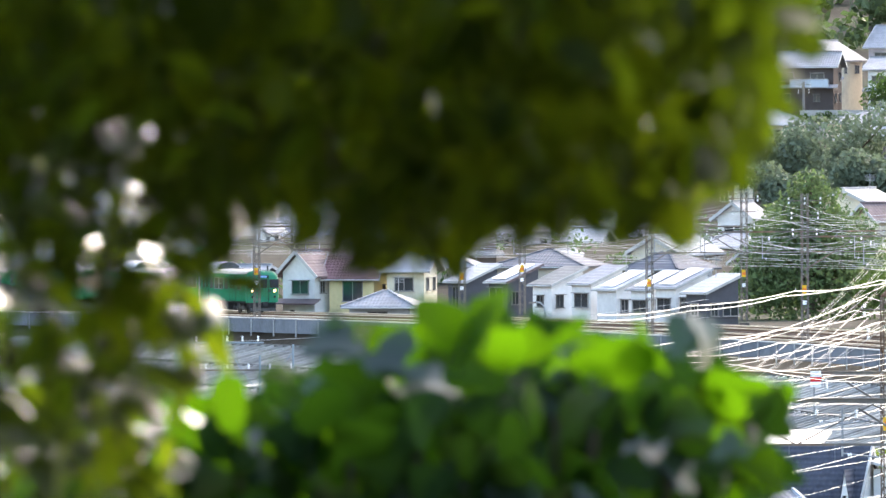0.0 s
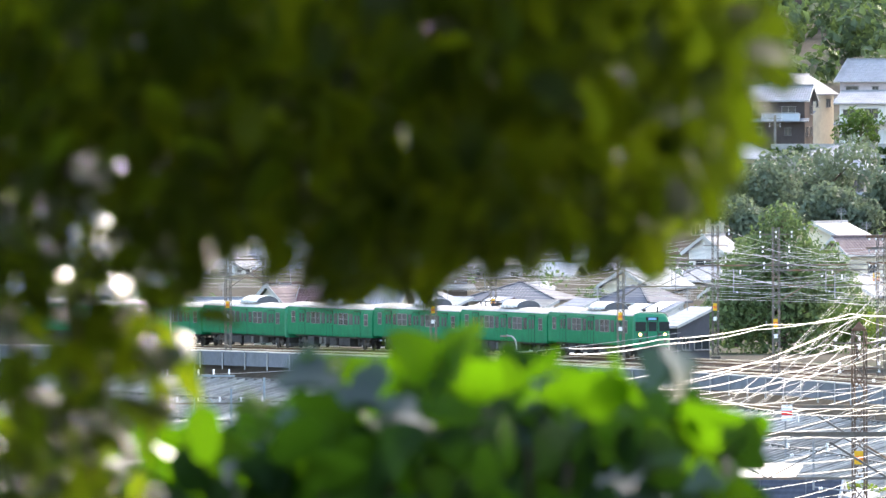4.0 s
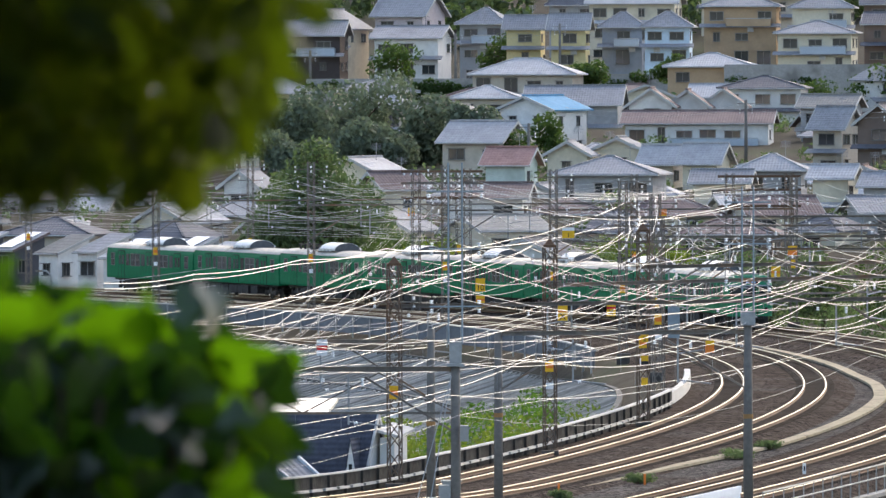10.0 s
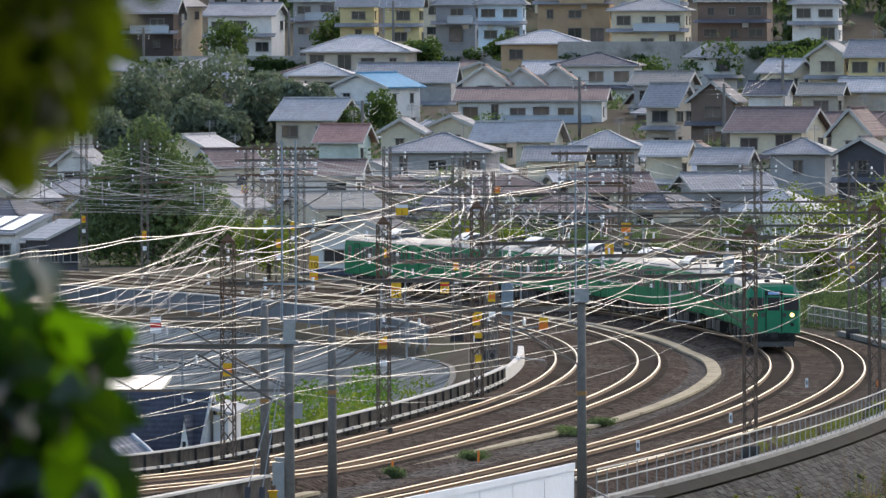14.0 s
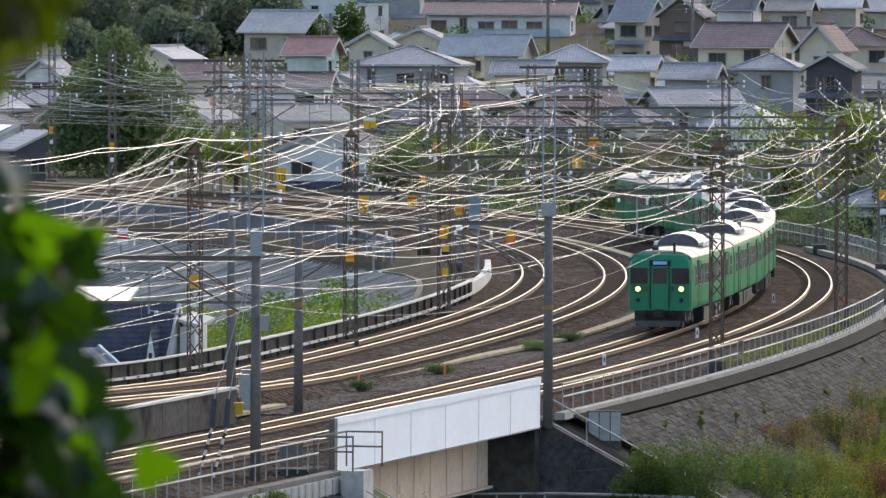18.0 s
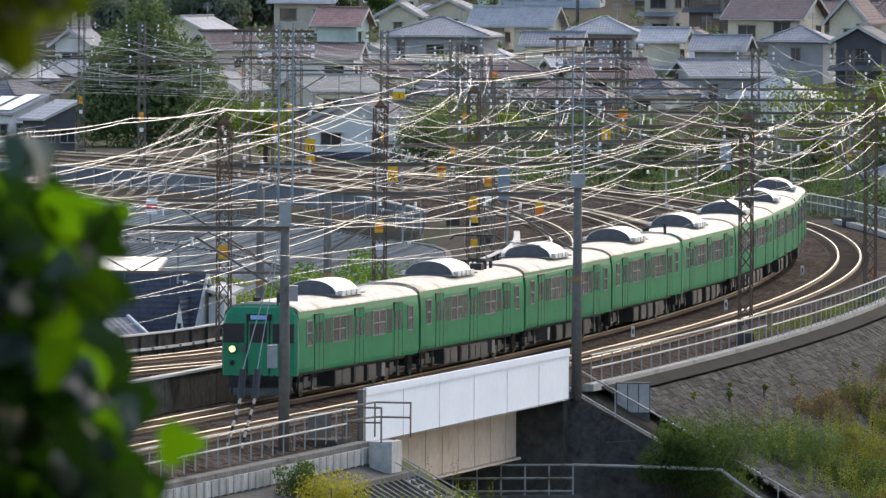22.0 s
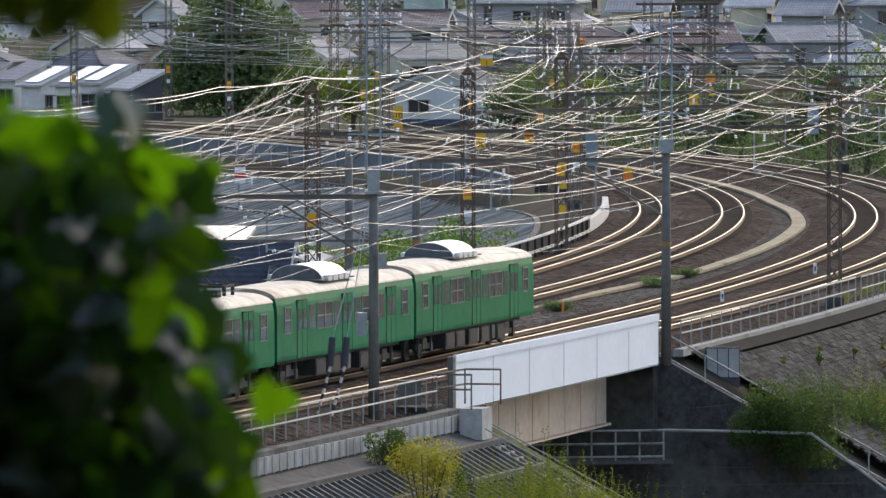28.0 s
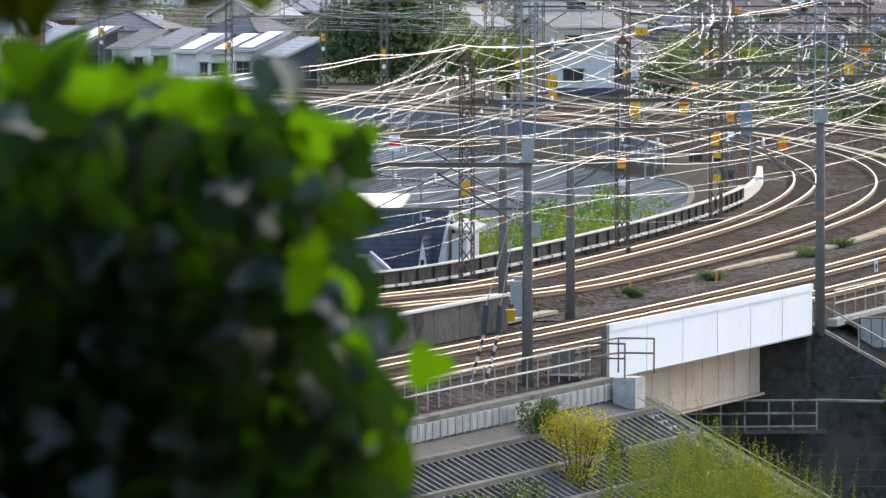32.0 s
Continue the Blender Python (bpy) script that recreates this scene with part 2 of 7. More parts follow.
def grade(y):
    """Height of the railway along the depth of the place."""
    y = min(max(y, 200.0), 1050.0)
    e = 790 + (y - 790) / 0.88 if y > 790 else y
    g = -1.604 * ((e - 350) / 300) ** 2 + 0.00786 * e - 3.1
    return EYE - (EYE - g) / e * y


def line_x(y):
    """The middle of the running train's track."""
    k = min(max(y, 385.0), 940.0)
    u = (k - 600) / 300
    v = dv = 0.0
    for c in CURVE:
        dv = dv * u + v
        v = v * u + c
    return v + dv / 300 * (y - k)


def on_line(y, off, dz=0.0):
    """A point off metres beside that track, outward positive."""
    s = (line_x(y + 0.5) - line_x(y - 0.5))
    q = math.hypot(1, s)
    yy = y - off * s / q
    return Vector((line_x(y) + off / q, yy, grade(y) + dz))


def lift(y, off):
    """The two inner tracks climb a little towards the near end."""
    if off > -5:
        return 0.0
    k = min(max((455 - y) / 60, 0), 1)
    return 1.0 * k * k * (3 - 2 * k)


def run(y0, y1, off, dz=0.0, step=6.0):
    n = max(2, int(abs(y1 - y0) / step))
    return [on_line(y0 + (y1 - y0) * i / n, off, dz + lift(y0 + (y1 - y0) * i / n, off)) for i in range(n + 1)]

# ---------------------------------------------------------------- ground
LOW = -7.0


def shelf(y, off):
    """Height of the land, by its place beside the railway."""
    g = grade(y)
    far = min(max((y - 600) / 60, 0), 1)
    if off < -15.5:
        k = min((-15.5 - off) / 18.0, 1)
        top = g - 0.6 - 1.1 * far
        z = top + (LOW - top) * k
    elif off <= 7.6:
        z = g - 0.55
    else:
        k = min((off - 7.6) / 11.0, 1)
        near = g - 0.6 + (LOW - g + 0.6) * k
        z = near * (1 - far) + (g - 0.9) * far
    return z


def hill(x, y):
    """The far slope behind the houses, and the knoll on which the camera stands."""
    z = 0.0
    if y > 940:
        z = 5.0 * min((y - 940) / 60, 1) + max(0, min(y, 1450) - 1000) * 0.0225 + max(0, y - 1450) * 0.085
        z += 1.0 * noise.noise((x * 0.006, y * 0.004, 0)) * min((y - 940) / 300, 1)
    return z


def build_ground():
    offs = [-2500, -1200, -600, -320, -200, -140, -100, -75, -58, -46, -38, -33.5, -30, -26, -21, -18, -15.5, -15.4, -10, 0, 7.5, 7.6, 11, 15, 18.6, 26, 40, 60, 90, 140, 220, 400, 700, 1300, 2600]
    cut = [392.95, 393.0, 425.9, 425.95]
    ys = [-600, -300, -150, -60, -30, -15, -6, 0, 3, 6, 9, 13, 18, 24, 32, 44, 80, 120, 160, 200, 260, 300] + [320 + 10 * i for i in range(70)] + cut + [1030, 1060, 1100, 1150, 1200, 1260, 1320, 1400, 1450, 1520, 1600, 1700, 1850, 2000, 2300, 2700, 3300, 4200, 4900]
    ys.sort()
    m = Mesh()
    for y in ys:
        for o in offs:
            x = line_x(y) + o if y > 100 else line_x(100) + o + (100 - y) * 0.25
            if y < 60:
                x = o * abs(o) / (abs(o) + 30)
            z = shelf(y, o)
            if 393 <= y <= 425.9:
                z = LOW
            if y > 940:
                k = min((y - 940) / 60, 1)
                z = z * (1 - k) + (-3.0) * k + hill(x, y)
            k = min(max((34 - math.hypot(x, y)) / 30, 0), 1)
            z = z + (17.1 - z) * k * k * (3 - 2 * k)
            m.v.append((x, y, z))
    w = len(offs)
    for j in range(len(ys) - 1):
        for i in range(w - 1):
            a = j * w + i
            m.f.append((a, a + 1, a + w + 1, a + w))
    tagged(part("ground", m, M["ground"], smooth=True), "uneven ground of bare soil and rough grass", "ground", kind="structure")


build_ground()

# ---------------------------------------------------------------- railway
TRACKS = dict(inner=-11.2, second=-6.9, third=0.0, outer=3.7)


def build_bed():
    m = Mesh()
    prof = [(-15.3, -0.62), (-13.6, -0.18), (-13.0, -0.16), (-9.4, -0.18), (-5.6, -0.2), (-4.6, -0.45), (-3.0, -0.45), (-2.0, -0.18), (1.9, -0.18), (5.6, -0.18), (6.6, -0.5), (7.6, -0.62)]
    ys = [300 + 8 * i for i in range(95)]
    for y in ys:
        for o, h in prof:
            m.v.append(tuple(on_line(y, o, h + lift(y, o))))
    w = len(prof)
    for j in range(len(ys) - 1):
        for i in range(w - 1):
            a = j * w + i
            m.f.append((a, a + 1, a + w + 1, a + w))
    tagged(part("ballast_bed", m, M["ballast"]), "dark brown stone ballast bed carrying four curved tracks", "ballast", kind="structure")


build_bed()
m = Mesh()
m.sweep([on_line(428 + 4 * i, -4.0) for i in range(52)], [(-1.3, -0.42), (1.1, -0.42), (0.7, -0.4), (-0.9, -0.4)])
tagged(part("grey_ballast", m, M["ballast_new"]), "strip of fresh grey ballast beside the walkway slabs", "ballast", kind="structure")


def build_track(off):
    tr = thing("railway_track", "curved railway track with polished steel rails on sleepers", "track", group="curved tracks", kind="structure")
    for side in (-0.57, 0.57):
        head = Mesh()
        head.sweep(run(300, 1050, off + side), [(-0.03, 0.0), (-0.03, -0.035), (0.03, -0.035), (0.03, 0.0), (0.022, 0.006), (-0.022, 0.006)])
        r = part("rail", head, M["rail"], tr, "polished running rail")
        web = Mesh()
        web.sweep(run(300, 1050, off + side), [(-0.012, -0.036), (-0.012, -0.13), (-0.065, -0.135), (-0.065, -0.16), (0.065, -0.16), (0.065, -0.135), (0.012, -0.13), (0.012, -0.036)])
        part("rail_web", web, M["rail_side"], r)
    sl = Mesh()
    y = 340.0
    while y < 640:
        p, q = on_line(y, off - 1, -0.24 + lift(y, off)), on_line(y, off + 1, -0.24 + lift(y, off))
        sl.bar(p, q, 0.22, 0.17)
        y += 0.6
    tagged(part("sleepers", sl, M["sleeper"], tr), kind="stuff")
    return tr


for off in TRACKS.values():
    build_track(off)

# ---------------------------------------------------------------- train
CAR, HALF = 20.0, 9.84
ARC = [(1400.0, 0.0)]


def arc_table():
    """Distance along the line from its far end, against depth."""
    ys = [1400 - 0.5 * i for i in range(2600)]
    s, tab = 0.0, []
    px, py = line_x(ys[0]), ys[0]
    for y in ys:
        x = line_x(y)
        s += math.hypot(x - px, y - py)
        tab.append(s)
        px, py = x, y
    return ys, tab


ARC_Y, ARC_S = arc_table()


def along(s):
    y = float(np.interp(s, ARC_S, ARC_Y))
    return on_line(y, 0.0)


def nose(t):
    """How far the train's nose has come."""
    u = t - 16
    return ((-2.045e-3 * u - 4.608e-2) * u + 23.918) * u + 911.35


def car_pose(s):
    a, b = along(s + 6.9), along(s - 6.9)
    mid = (a + b) / 2
    d = a - b
    return Matrix.Translation(mid) @ Matrix.Rotation(math.atan2(d.y, d.x), 4, "Z")


SIDE = [(1.43, 1.05), (1.45, 1.2), (1.45, 2.7), (1.42, 3.05), (1.36, 3.3)]
TOP = [(1.40, 3.3), (1.36, 3.36), (1.2, 3.48), (0.95, 3.57), (0.6, 3.64), (0.0, 3.67)]


def extrude_x(m, prof, x0, x1):
    """A closed cross-section of (y, z) drawn out along the car."""
    n = len(prof)
    vs = [(x, y, z) for x in (x0, x1) for y, z in prof]
    fs = [(i, (i + 1) % n, n + (i + 1) % n, n + i) for i in range(n)]
    m.add(vs, fs + [tuple(range(n - 1, -1, -1)), tuple(range(n, 2 * n))])


def mirror(prof):
    return prof + [(-y, z) for y, z in reversed(prof) if y > 0]


def pane(m, x, y, z, w, h, t=0.02):
    m.box((x, y, z), (w, t, h))


CAR_PARTS = {}


def car_meshes():
    """Meshes that all the cars share."""
    k = CAR_PARTS
    m = Mesh()
    extrude_x(m, [(1.43, 1.05)] + SIDE[1:] + [(-y, z) for y, z in reversed(SIDE)], -HALF, HALF)
    k["body"] = m.data("body", M["train"])
    m = Mesh()
    extrude_x(m, mirror(TOP), -HALF - 0.03, HALF + 0.03)
    k["roof"] = m.data("roof", M["roof"])
    # cooler: arched across the roof
    arch = [(0.98 * math.cos(a), 3.62 + 0.05 + 0.55 * math.sin(a)) for a in [math.pi * i / 12 for i in range(13)]]
    m = Mesh()
    extrude_x(m, arch, -1.75, 1.75)
    k["cooler"] = m.data("cooler", M["cooler"])
    # end faces get a dark colour that stands for their side away from the sun
    m = Mesh()
    extrude_x(m, [(y * 0.97, 3.6 + (z - 3.6) * 0.97) for y, z in arch], -0.02, 0.02)
    k["cooler_end_shaded"] = m.data("end_cover", M["cooler_end_shaded"])
    m = Mesh()
    m.box((0, 0, 3.72), (0.55, 0.22, 0.2))
    k["fan"] = m.data("fan_grille", M["cooler"])
    m = Mesh()
    m.box((0, 0, 3.655), (4.6, 2.25, 0.05))
    k["tray"] = m.data("cooler_tray", M["train_box"])
    # doors
    m = Mesh()
    m.box((0, 0, 2.1), (1.34, 0.03, 2.02))
    k["door"] = m.data("door", M["train"])
    m = Mesh()
    for x in (-0.68, 0.68, 0.0):
        m.box((x, 0, 2.1), (0.05 if x > 0 else 0.025, 0.045, 2.04))
    m.box((0, 0, 3.12), (1.4, 0.05, 0.05))
    k["seal"] = m.data("door_seal", M["rubber"])
    m = Mesh()
    for x in (-0.34, 0.34):
        m.box((x, 0, 2.45), (0.42, 0.05, 0.72))
    k["door_glass"] = m.data("door_glass", M["window"])
    # a pair of side windows
    m = Mesh()
    for x in (-0.55, 0.55):
        m.box((x, 0, 2.47), (0.98, 0.02, 0.88))
    k["win"] = m.data("window", M["window"])
    m = Mesh()
    for x in (-0.55, 0.55):
        for dz in (-0.46, 0.0, 0.46):
            m.box((x, 0, 2.47 + dz), (1.04, 0.04, 0.035))
        for dx in (-0.51, 0.51):
            m.box((x + dx, 0, 2.47), (0.06, 0.05, 0.96))
    k["frame"] = m.data("window_frame", M["alu"])
    m = Mesh()
    m.box((0, 0, 2.47), (0.8, 0.02, 0.88))
    k["win1"] = m.data("window", M["window"])
    m = Mesh()
    for dz in (-0.46, 0.0, 0.46):
        m.box((0, 0, 2.47 + dz), (0.86, 0.05, 0.045))
    for dx in (-0.42, 0.42):
        m.box((dx, 0, 2.47), (0.045, 0.05, 0.96))
    k["frame1"] = m.data("window_frame", M["alu"])
    # bogie
    m = Mesh()
    for s in (-1, 1):
        m.box((0, s * 0.98, 0.52), (2.7, 0.14, 0.2))
        m.box((0, s * 1.0, 0.62), (0.7, 0.16, 0.4))
        for x in (-1.05, 1.05):
            m.box((x, s * 1.0, 0.45), (0.34, 0.2, 0.34))
            m.rod((x, s * 1.0, 0.6), (x, s * 1.0, 0.95), 0.1)
    m.box((0, 0, 0.6), (0.6, 1.9, 0.25))
    k["bogie"] = m.data("bogie_frame", M["train_dark"])
    m = Mesh()
    m.rod((0, -0.62, 0.43), (0, -0.5, 0.43), 0.43, n=18)
    m.rod((0, 0.5, 0.43), (0, 0.62, 0.43), 0.43, n=18)
    m.rod((0, -0.5, 0.43), (0, 0.5, 0.43), 0.08, n=8)
    k["wheelset"] = m.data("wheelset", M["train_dark"])
    # underfloor boxes
    m = Mesh()
    m.box((0, 0, 0.98), (17.5, 2.3, 0.16))
    k["sole"] = m.data("underframe", M["train_dark"])
    m = Mesh()
    m.box((0, 0, 0.62), (1.5, 0.7, 0.6))
    m.box((0.2, 0.34, 0.62), (0.9, 0.06, 0.45))
    k["box"] = m.data("equipment_box", M["train_dark"])
    m = Mesh()
    m.box((0, 0, 0.64), (0.55, 0.6, 0.52))
    k["grey_box"] = m.data("equipment_box", M["train_box"])
    m = Mesh()
    m.box((0, 0, 2.0), (0.5, 0.9, 2.1))
    k["gangway"] = m.data("gangway", M["rubber"])


def build_car(cab, panto, order):
    k = CAR_PARTS
    label = "green commuter train car with a weathered grey roof"
    if cab:
        label = "green commuter train cab car with three front windows and headlamps"
    car = thing("train_car", label, "train car", group="cars of the green train")
    if cab > 0:
        m = Mesh()
        extrude_x(m, [(1.43, 1.05)] + SIDE[1:] + [(-y, z) for y, z in reversed(SIDE)], -HALF, HALF - 0.35)
        part("body", m, M["train"], car)
        m = Mesh()
        extrude_x(m, mirror(TOP), -HALF - 0.03, HALF - 0.5)
        part("roof", m, M["roof"], car, "weathered grey roof")
        build_cab(car)
    else:
        part("body", k["body"], None, car)
        part("roof", k["roof"], None, car, "weathered grey roof")
        part("gangway", k["gangway"], None, car, at=pose(HALF + 0.1, 0, 0))
    c = part("cooler", k["cooler"], None, car, "pale arched roof cooler")
    for s in (-1, 1):
        part("end_cover", k["cooler_end_shaded"], None, c, at=pose(s * 1.752, 0, 0))
        for i in range(4):
            part("fan_grille", k["fan"], None, c, at=pose(-1.2 + 0.8 * i, s * 1.03, 0))
    part("cooler_tray", k["tray"], None, c)
    for s in (-1, 1):
        for x in (-6.4, 0.0, 6.4):
            d = part("door", k["door"], None, car, at=pose(x, s * 1.443, 0))
            part("door_seal", k["seal"], None, d)
            part("door_glass", k["door_glass"], None, d)
        for x in (-3.2, 3.2):
            w = part("window", k["win"], None, car, at=pose(x, s * 1.446, 0))
            part("window_frame", k["frame"], None, w)
        for x in (-8.4, 8.4 if cab <= 0 else 7.9, -4.95, -1.45, 1.45, 4.95):
            w = part("window", k["win1"], None, car, at=pose(x, s * 1.446, 0))
            if abs(x) > 6:
                part("window_frame", k["frame1"], None, w)
    part("underframe", k["sole"], None, car)
    for x in (-6.9, 6.9):
        b = part("bogie", k["bogie"], None, car, at=pose(x, 0, 0))
        for dx in (-1.05, 1.05):
            part("wheelset", k["wheelset"], None, b, at=pose(dx, 0, 0))
    rng = random.Random(order * 7 + 3)
    for s in (-1, 1):
        x = -4.6
        while x < 4.6:
            part("equipment_box", k["grey_box"] if rng.random() < 0.22 else k["box"], None, car, at=pose(x, s * 1.0, 0, 0, 0, 0 if s > 0 else 180))
            x += rng.choice((1.0, 1.7, 2.1))
    if panto:
        pan = new("pantograph")
        pan.parent = car
        pan.matrix_basis = pose(-7.2, 0, 0)
        for x in (-0.55, 0.55):
            for y in (-0.5, 0.5):
                m = Mesh()
                m.rod((x, y, 3.6), (x, y, 3.95), 0.07, n=8)
                part("insulator", m, M["train_dark"], pan)
        m = Mesh()
        for y in (-0.5, 0.5):
            m.bar((-0.75, y, 3.98), (0.75, y, 3.98), 0.09, 0.09)
        for x in (-0.75, 0.75):
            m.bar((x, -0.6, 3.98), (x, 0.6, 3.98), 0.088, 0.088)
        part("base_frame", m, M["train_dark"], pan)
        for y in (-0.35, 0.35):
            m = Mesh()
            m.tube([(-0.75, y, 4.02), (0.9, y * 0.8, 4.5), (0.0, y, 4.95)], 0.03, 6)
            part("arm", m, M["train_dark"], pan)
        m = Mesh()
        m.bar((0, -0.8, 4.98), (0, 0.8, 4.98), 0.25, 0.06)
        m.rod((0, -0.8, 4.98), (0, -1.05, 4.8), 0.03)
        m.rod((0, 0.8, 4.98), (0, 1.05, 4.8), 0.03)
        part("collector_head", m, M["train_dark"], pan)
        for x, y, q in ((1.6, 0.4, 0.3), (2.4, -0.4, 0.25)):
            m = Mesh()
            m.box((x, y, 3.75), (0.55, 0.45, q))
            part("roof_box", m, M["train_dark"], pan)
    return car


def build_cab(car):
    """The flat front with its three windows, lamps and skirt."""
    F = HALF - 0.35
    m = Mesh()
    # nose: rounded corners in plan
    plan = [(0.0, 1.45), (0.16, 1.43), (0.3, 1.33), (0.37, 1.15), (0.4, 0.6), (0.4, 0.0)]
    plan = plan + [(x, -y) for x, y in reversed(plan[:-1])]
    levels = [(0.95, 0.985, 0.0), (1.3, 1.0, 0.0), (2.3, 1.0, 0.0), (2.9, 0.985, -0.06), (3.2, 0.955, -0.16), (3.45, 0.86, -0.34), (3.62, 0.6, -0.66)]
    n = len(plan)
    for z, w, dx in levels:
        for x, y in plan:
            m.v.append((F + x + dx * (1 if x > 0.01 else 0.2), y * w, z))
    for j in range(len(levels) - 1):
        for i in range(n - 1):
            a = j * n + i
            m.f.append((a, a + n, a + n + 1, a + 1))
    m.f.append(tuple((len(levels) - 1) * n + i for i in range(n)))
    front = part("front", m, M["train_front"], car)
    X = F + 0.405
    for y, w in ((-0.94, 0.8), (0.0, 0.64), (0.94, 0.8)):
        g = Mesh()
        g.box((X - 0.03 if y else X - 0.02, y, 2.52), (0.05 if y == 0 else 0.09, w, 0.7))
        p = part("front_window", g, M["glass"], front, "dark windscreen pane")
    seal = Mesh()
    for y in (-0.42, 0.42):
        seal.box((X, y, 2.0), (0.03, 0.05, 1.95))
    part("end_door_seal", seal, M["rubber"], front)
    for y in (-0.98, 0.98):
        g = Mesh()
        g.rod((X - 0.02, y, 1.93), (X + 0.05, y, 1.93), 0.115, n=16)
        part("headlamp", g, M["lamp"], front, "lit warm headlamp")
        g = Mesh()
        g.rod((X - 0.02, y, 1.93), (X + 0.03, y, 1.93), 0.19, n=16)
        part("headlamp_rim", g, M["train"], front)
        g = Mesh()
        g.box((X - 0.01, y * 0.58, 1.93), (0.04, 0.2, 0.22))
        part("side_grille", g, M["train_box_dark"], front)
        g = Mesh()
        g.bar((X + 0.03, y * 0.75, 2.12), (X + 0.02, y * 1.12, 2.6), 0.02, 0.025)
        part("wiper", g, M["rubber"], front)
        g = Mesh()
        g.tube([(X + 0.06, y * 0.5, 1.15), (X + 0.06, y * 0.5, 2.15)], 0.015, 5)
        part("grab_rail", g, M["train"], front)
        g = Mesh()
        g.rod((X - 0.02, y, 1.42), (X + 0.03, y, 1.42), 0.1, n=12)
        part("tail_lamp", g, M["rubber"], front)
    g = Mesh()
    g.box((X - 0.11, 0, 3.1), (0.12, 0.95, 0.24))
    part("destination_box", g, M["rubber"], front)
    g = Mesh()
    g.box((X - 0.045, 0, 3.1), (0.02, 0.62, 0.15))
    part("destination_sign", g, M["sign_glow"], front, "pale blue lit destination sign")
    g = Mesh()
    g.box((F + 0.05, 0, 0.72), (0.4, 2.3, 0.5))
    g.box((F + 0.34, 0, 0.82), (0.08, 2.1, 0.18))
    part("buffer_beam", g, M["train_dark"], front, "dark buffer beam")
    g = Mesh()
    g.box((F + 0.42, 0, 0.36), (0.06, 1.9, 0.26))
    for s in (-1, 1):
        g.box((F + 0.28, s * 1.05, 0.36), (0.32, 0.08, 0.26))
        g.bar((F + 0.3, s * 0.7, 0.36), (F + 0.1, s * 0.7, 0.75), 0.06, 0.06)
    part("skirt", g, M["train_box_dark"], front, "grimy grey snowplough skirt")
    g = Mesh()
    g.box((F + 0.55, 0, 0.84), (0.5, 0.28, 0.3))
    g.box((F + 0.8, 0, 0.84), (0.14, 0.42, 0.36))
    part("coupler", g, M["train_dark"], front)
    for y in (-0.62, -0.4, 0.4, 0.62, 0.8):
        g = Mesh()
        g.tube([(F + 0.42, y, 0.98), (F + 0.52, y, 0.8), (F + 0.42, y, 0.62)], 0.035, 6)
        part("brake_hose", g, M["train_dark"], front)
    g = Mesh()
    g.rod((F - 0.2, 0.6, 3.55), (F - 0.2, 0.6, 4.0), 0.07)
    part("aerial", g, M["train_dark"], front)
    g = Mesh()
    g.rod((F - 0.6, -0.3, 3.62), (F - 0.6, -0.3, 3.8), 0.15, n=10)
    part("roof_vent", g, M["train_dark"], front)


M["train_box_dark"] = surf("grimy_grey", (0.085, 0.083, 0.08), 0.8, 0, 0.35, 0.6, 4.0)
M["sign_glow"] = glow("destination_glow", (0.12, 0.26, 0.5), 0.35)
car_meshes()
CARS = []
for i in range(8):
    CARS.append(build_car(1 if i in (0, 4) else 0, i in (1, 5), i))

# ---------------------------------------------------------------- walls, fences and slopes along the line
def strip(name, y0, y1, off, prof, mat, label, category, kind="structure", step=5.0, raise_by=True):
    m = Mesh()
    n = max(2, int((y1 - y0) / step))
    pts = []
    for i in range(n + 1):
        y = y0 + (y1 - y0) * i / n
        pts.append(on_line(y, off, lift(y, off) if raise_by else 0.0))
    m.sweep(pts, prof)
    return tagged(part(name, m, mat), label, category, kind=kind)


def fence(y0, y1, off, foot, gap=2.0, high=1.1, rails=(1.08, 0.58), label="", infill=0):
    """A pipe fence beside the line: posts, rails and, on request, thin balusters."""
    f = thing("fence", label or "grey galvanised pipe fence beside the track", "fence", group="trackside fences")
    n = max(1, round((y1 - y0) / gap))
    for i in range(n + 1):
        y = y0 + (y1 - y0) * i / n
        p = on_line(y, off, foot)
        m = Mesh()
        m.bar(p, p + Vector((0, 0, high)), 0.045, 0.045)
        part("post", m, M["steel"], f)
    for h in rails:
        m = Mesh()
        m.tube([on_line(y0 + (y1 - y0) * i / n, off, foot + h) for i in range(n + 1)], 0.035, 5)
        part("rail", m, M["concrete_pale"], f)
    if infill:
        m = Mesh()
        k = int((y1 - y0) / infill)
        for i in range(k):
            p = on_line(y0 + (y1 - y0) * (i + 0.5) / k, off, foot)
            m.bar(p + Vector((0, 0, 0.1)), p + Vector((0, 0, high - 0.05)), 0.018, 0.018)
        tagged(part("wire_infill", m, M["steel"], f), kind="stuff")
    return f


M["parapet"] = surf("sooty_panel", (0.06, 0.057, 0.053), 0.9, 0, 0.45, 0.4, 4.0, 0.01, (0.022, 0.021, 0.02))
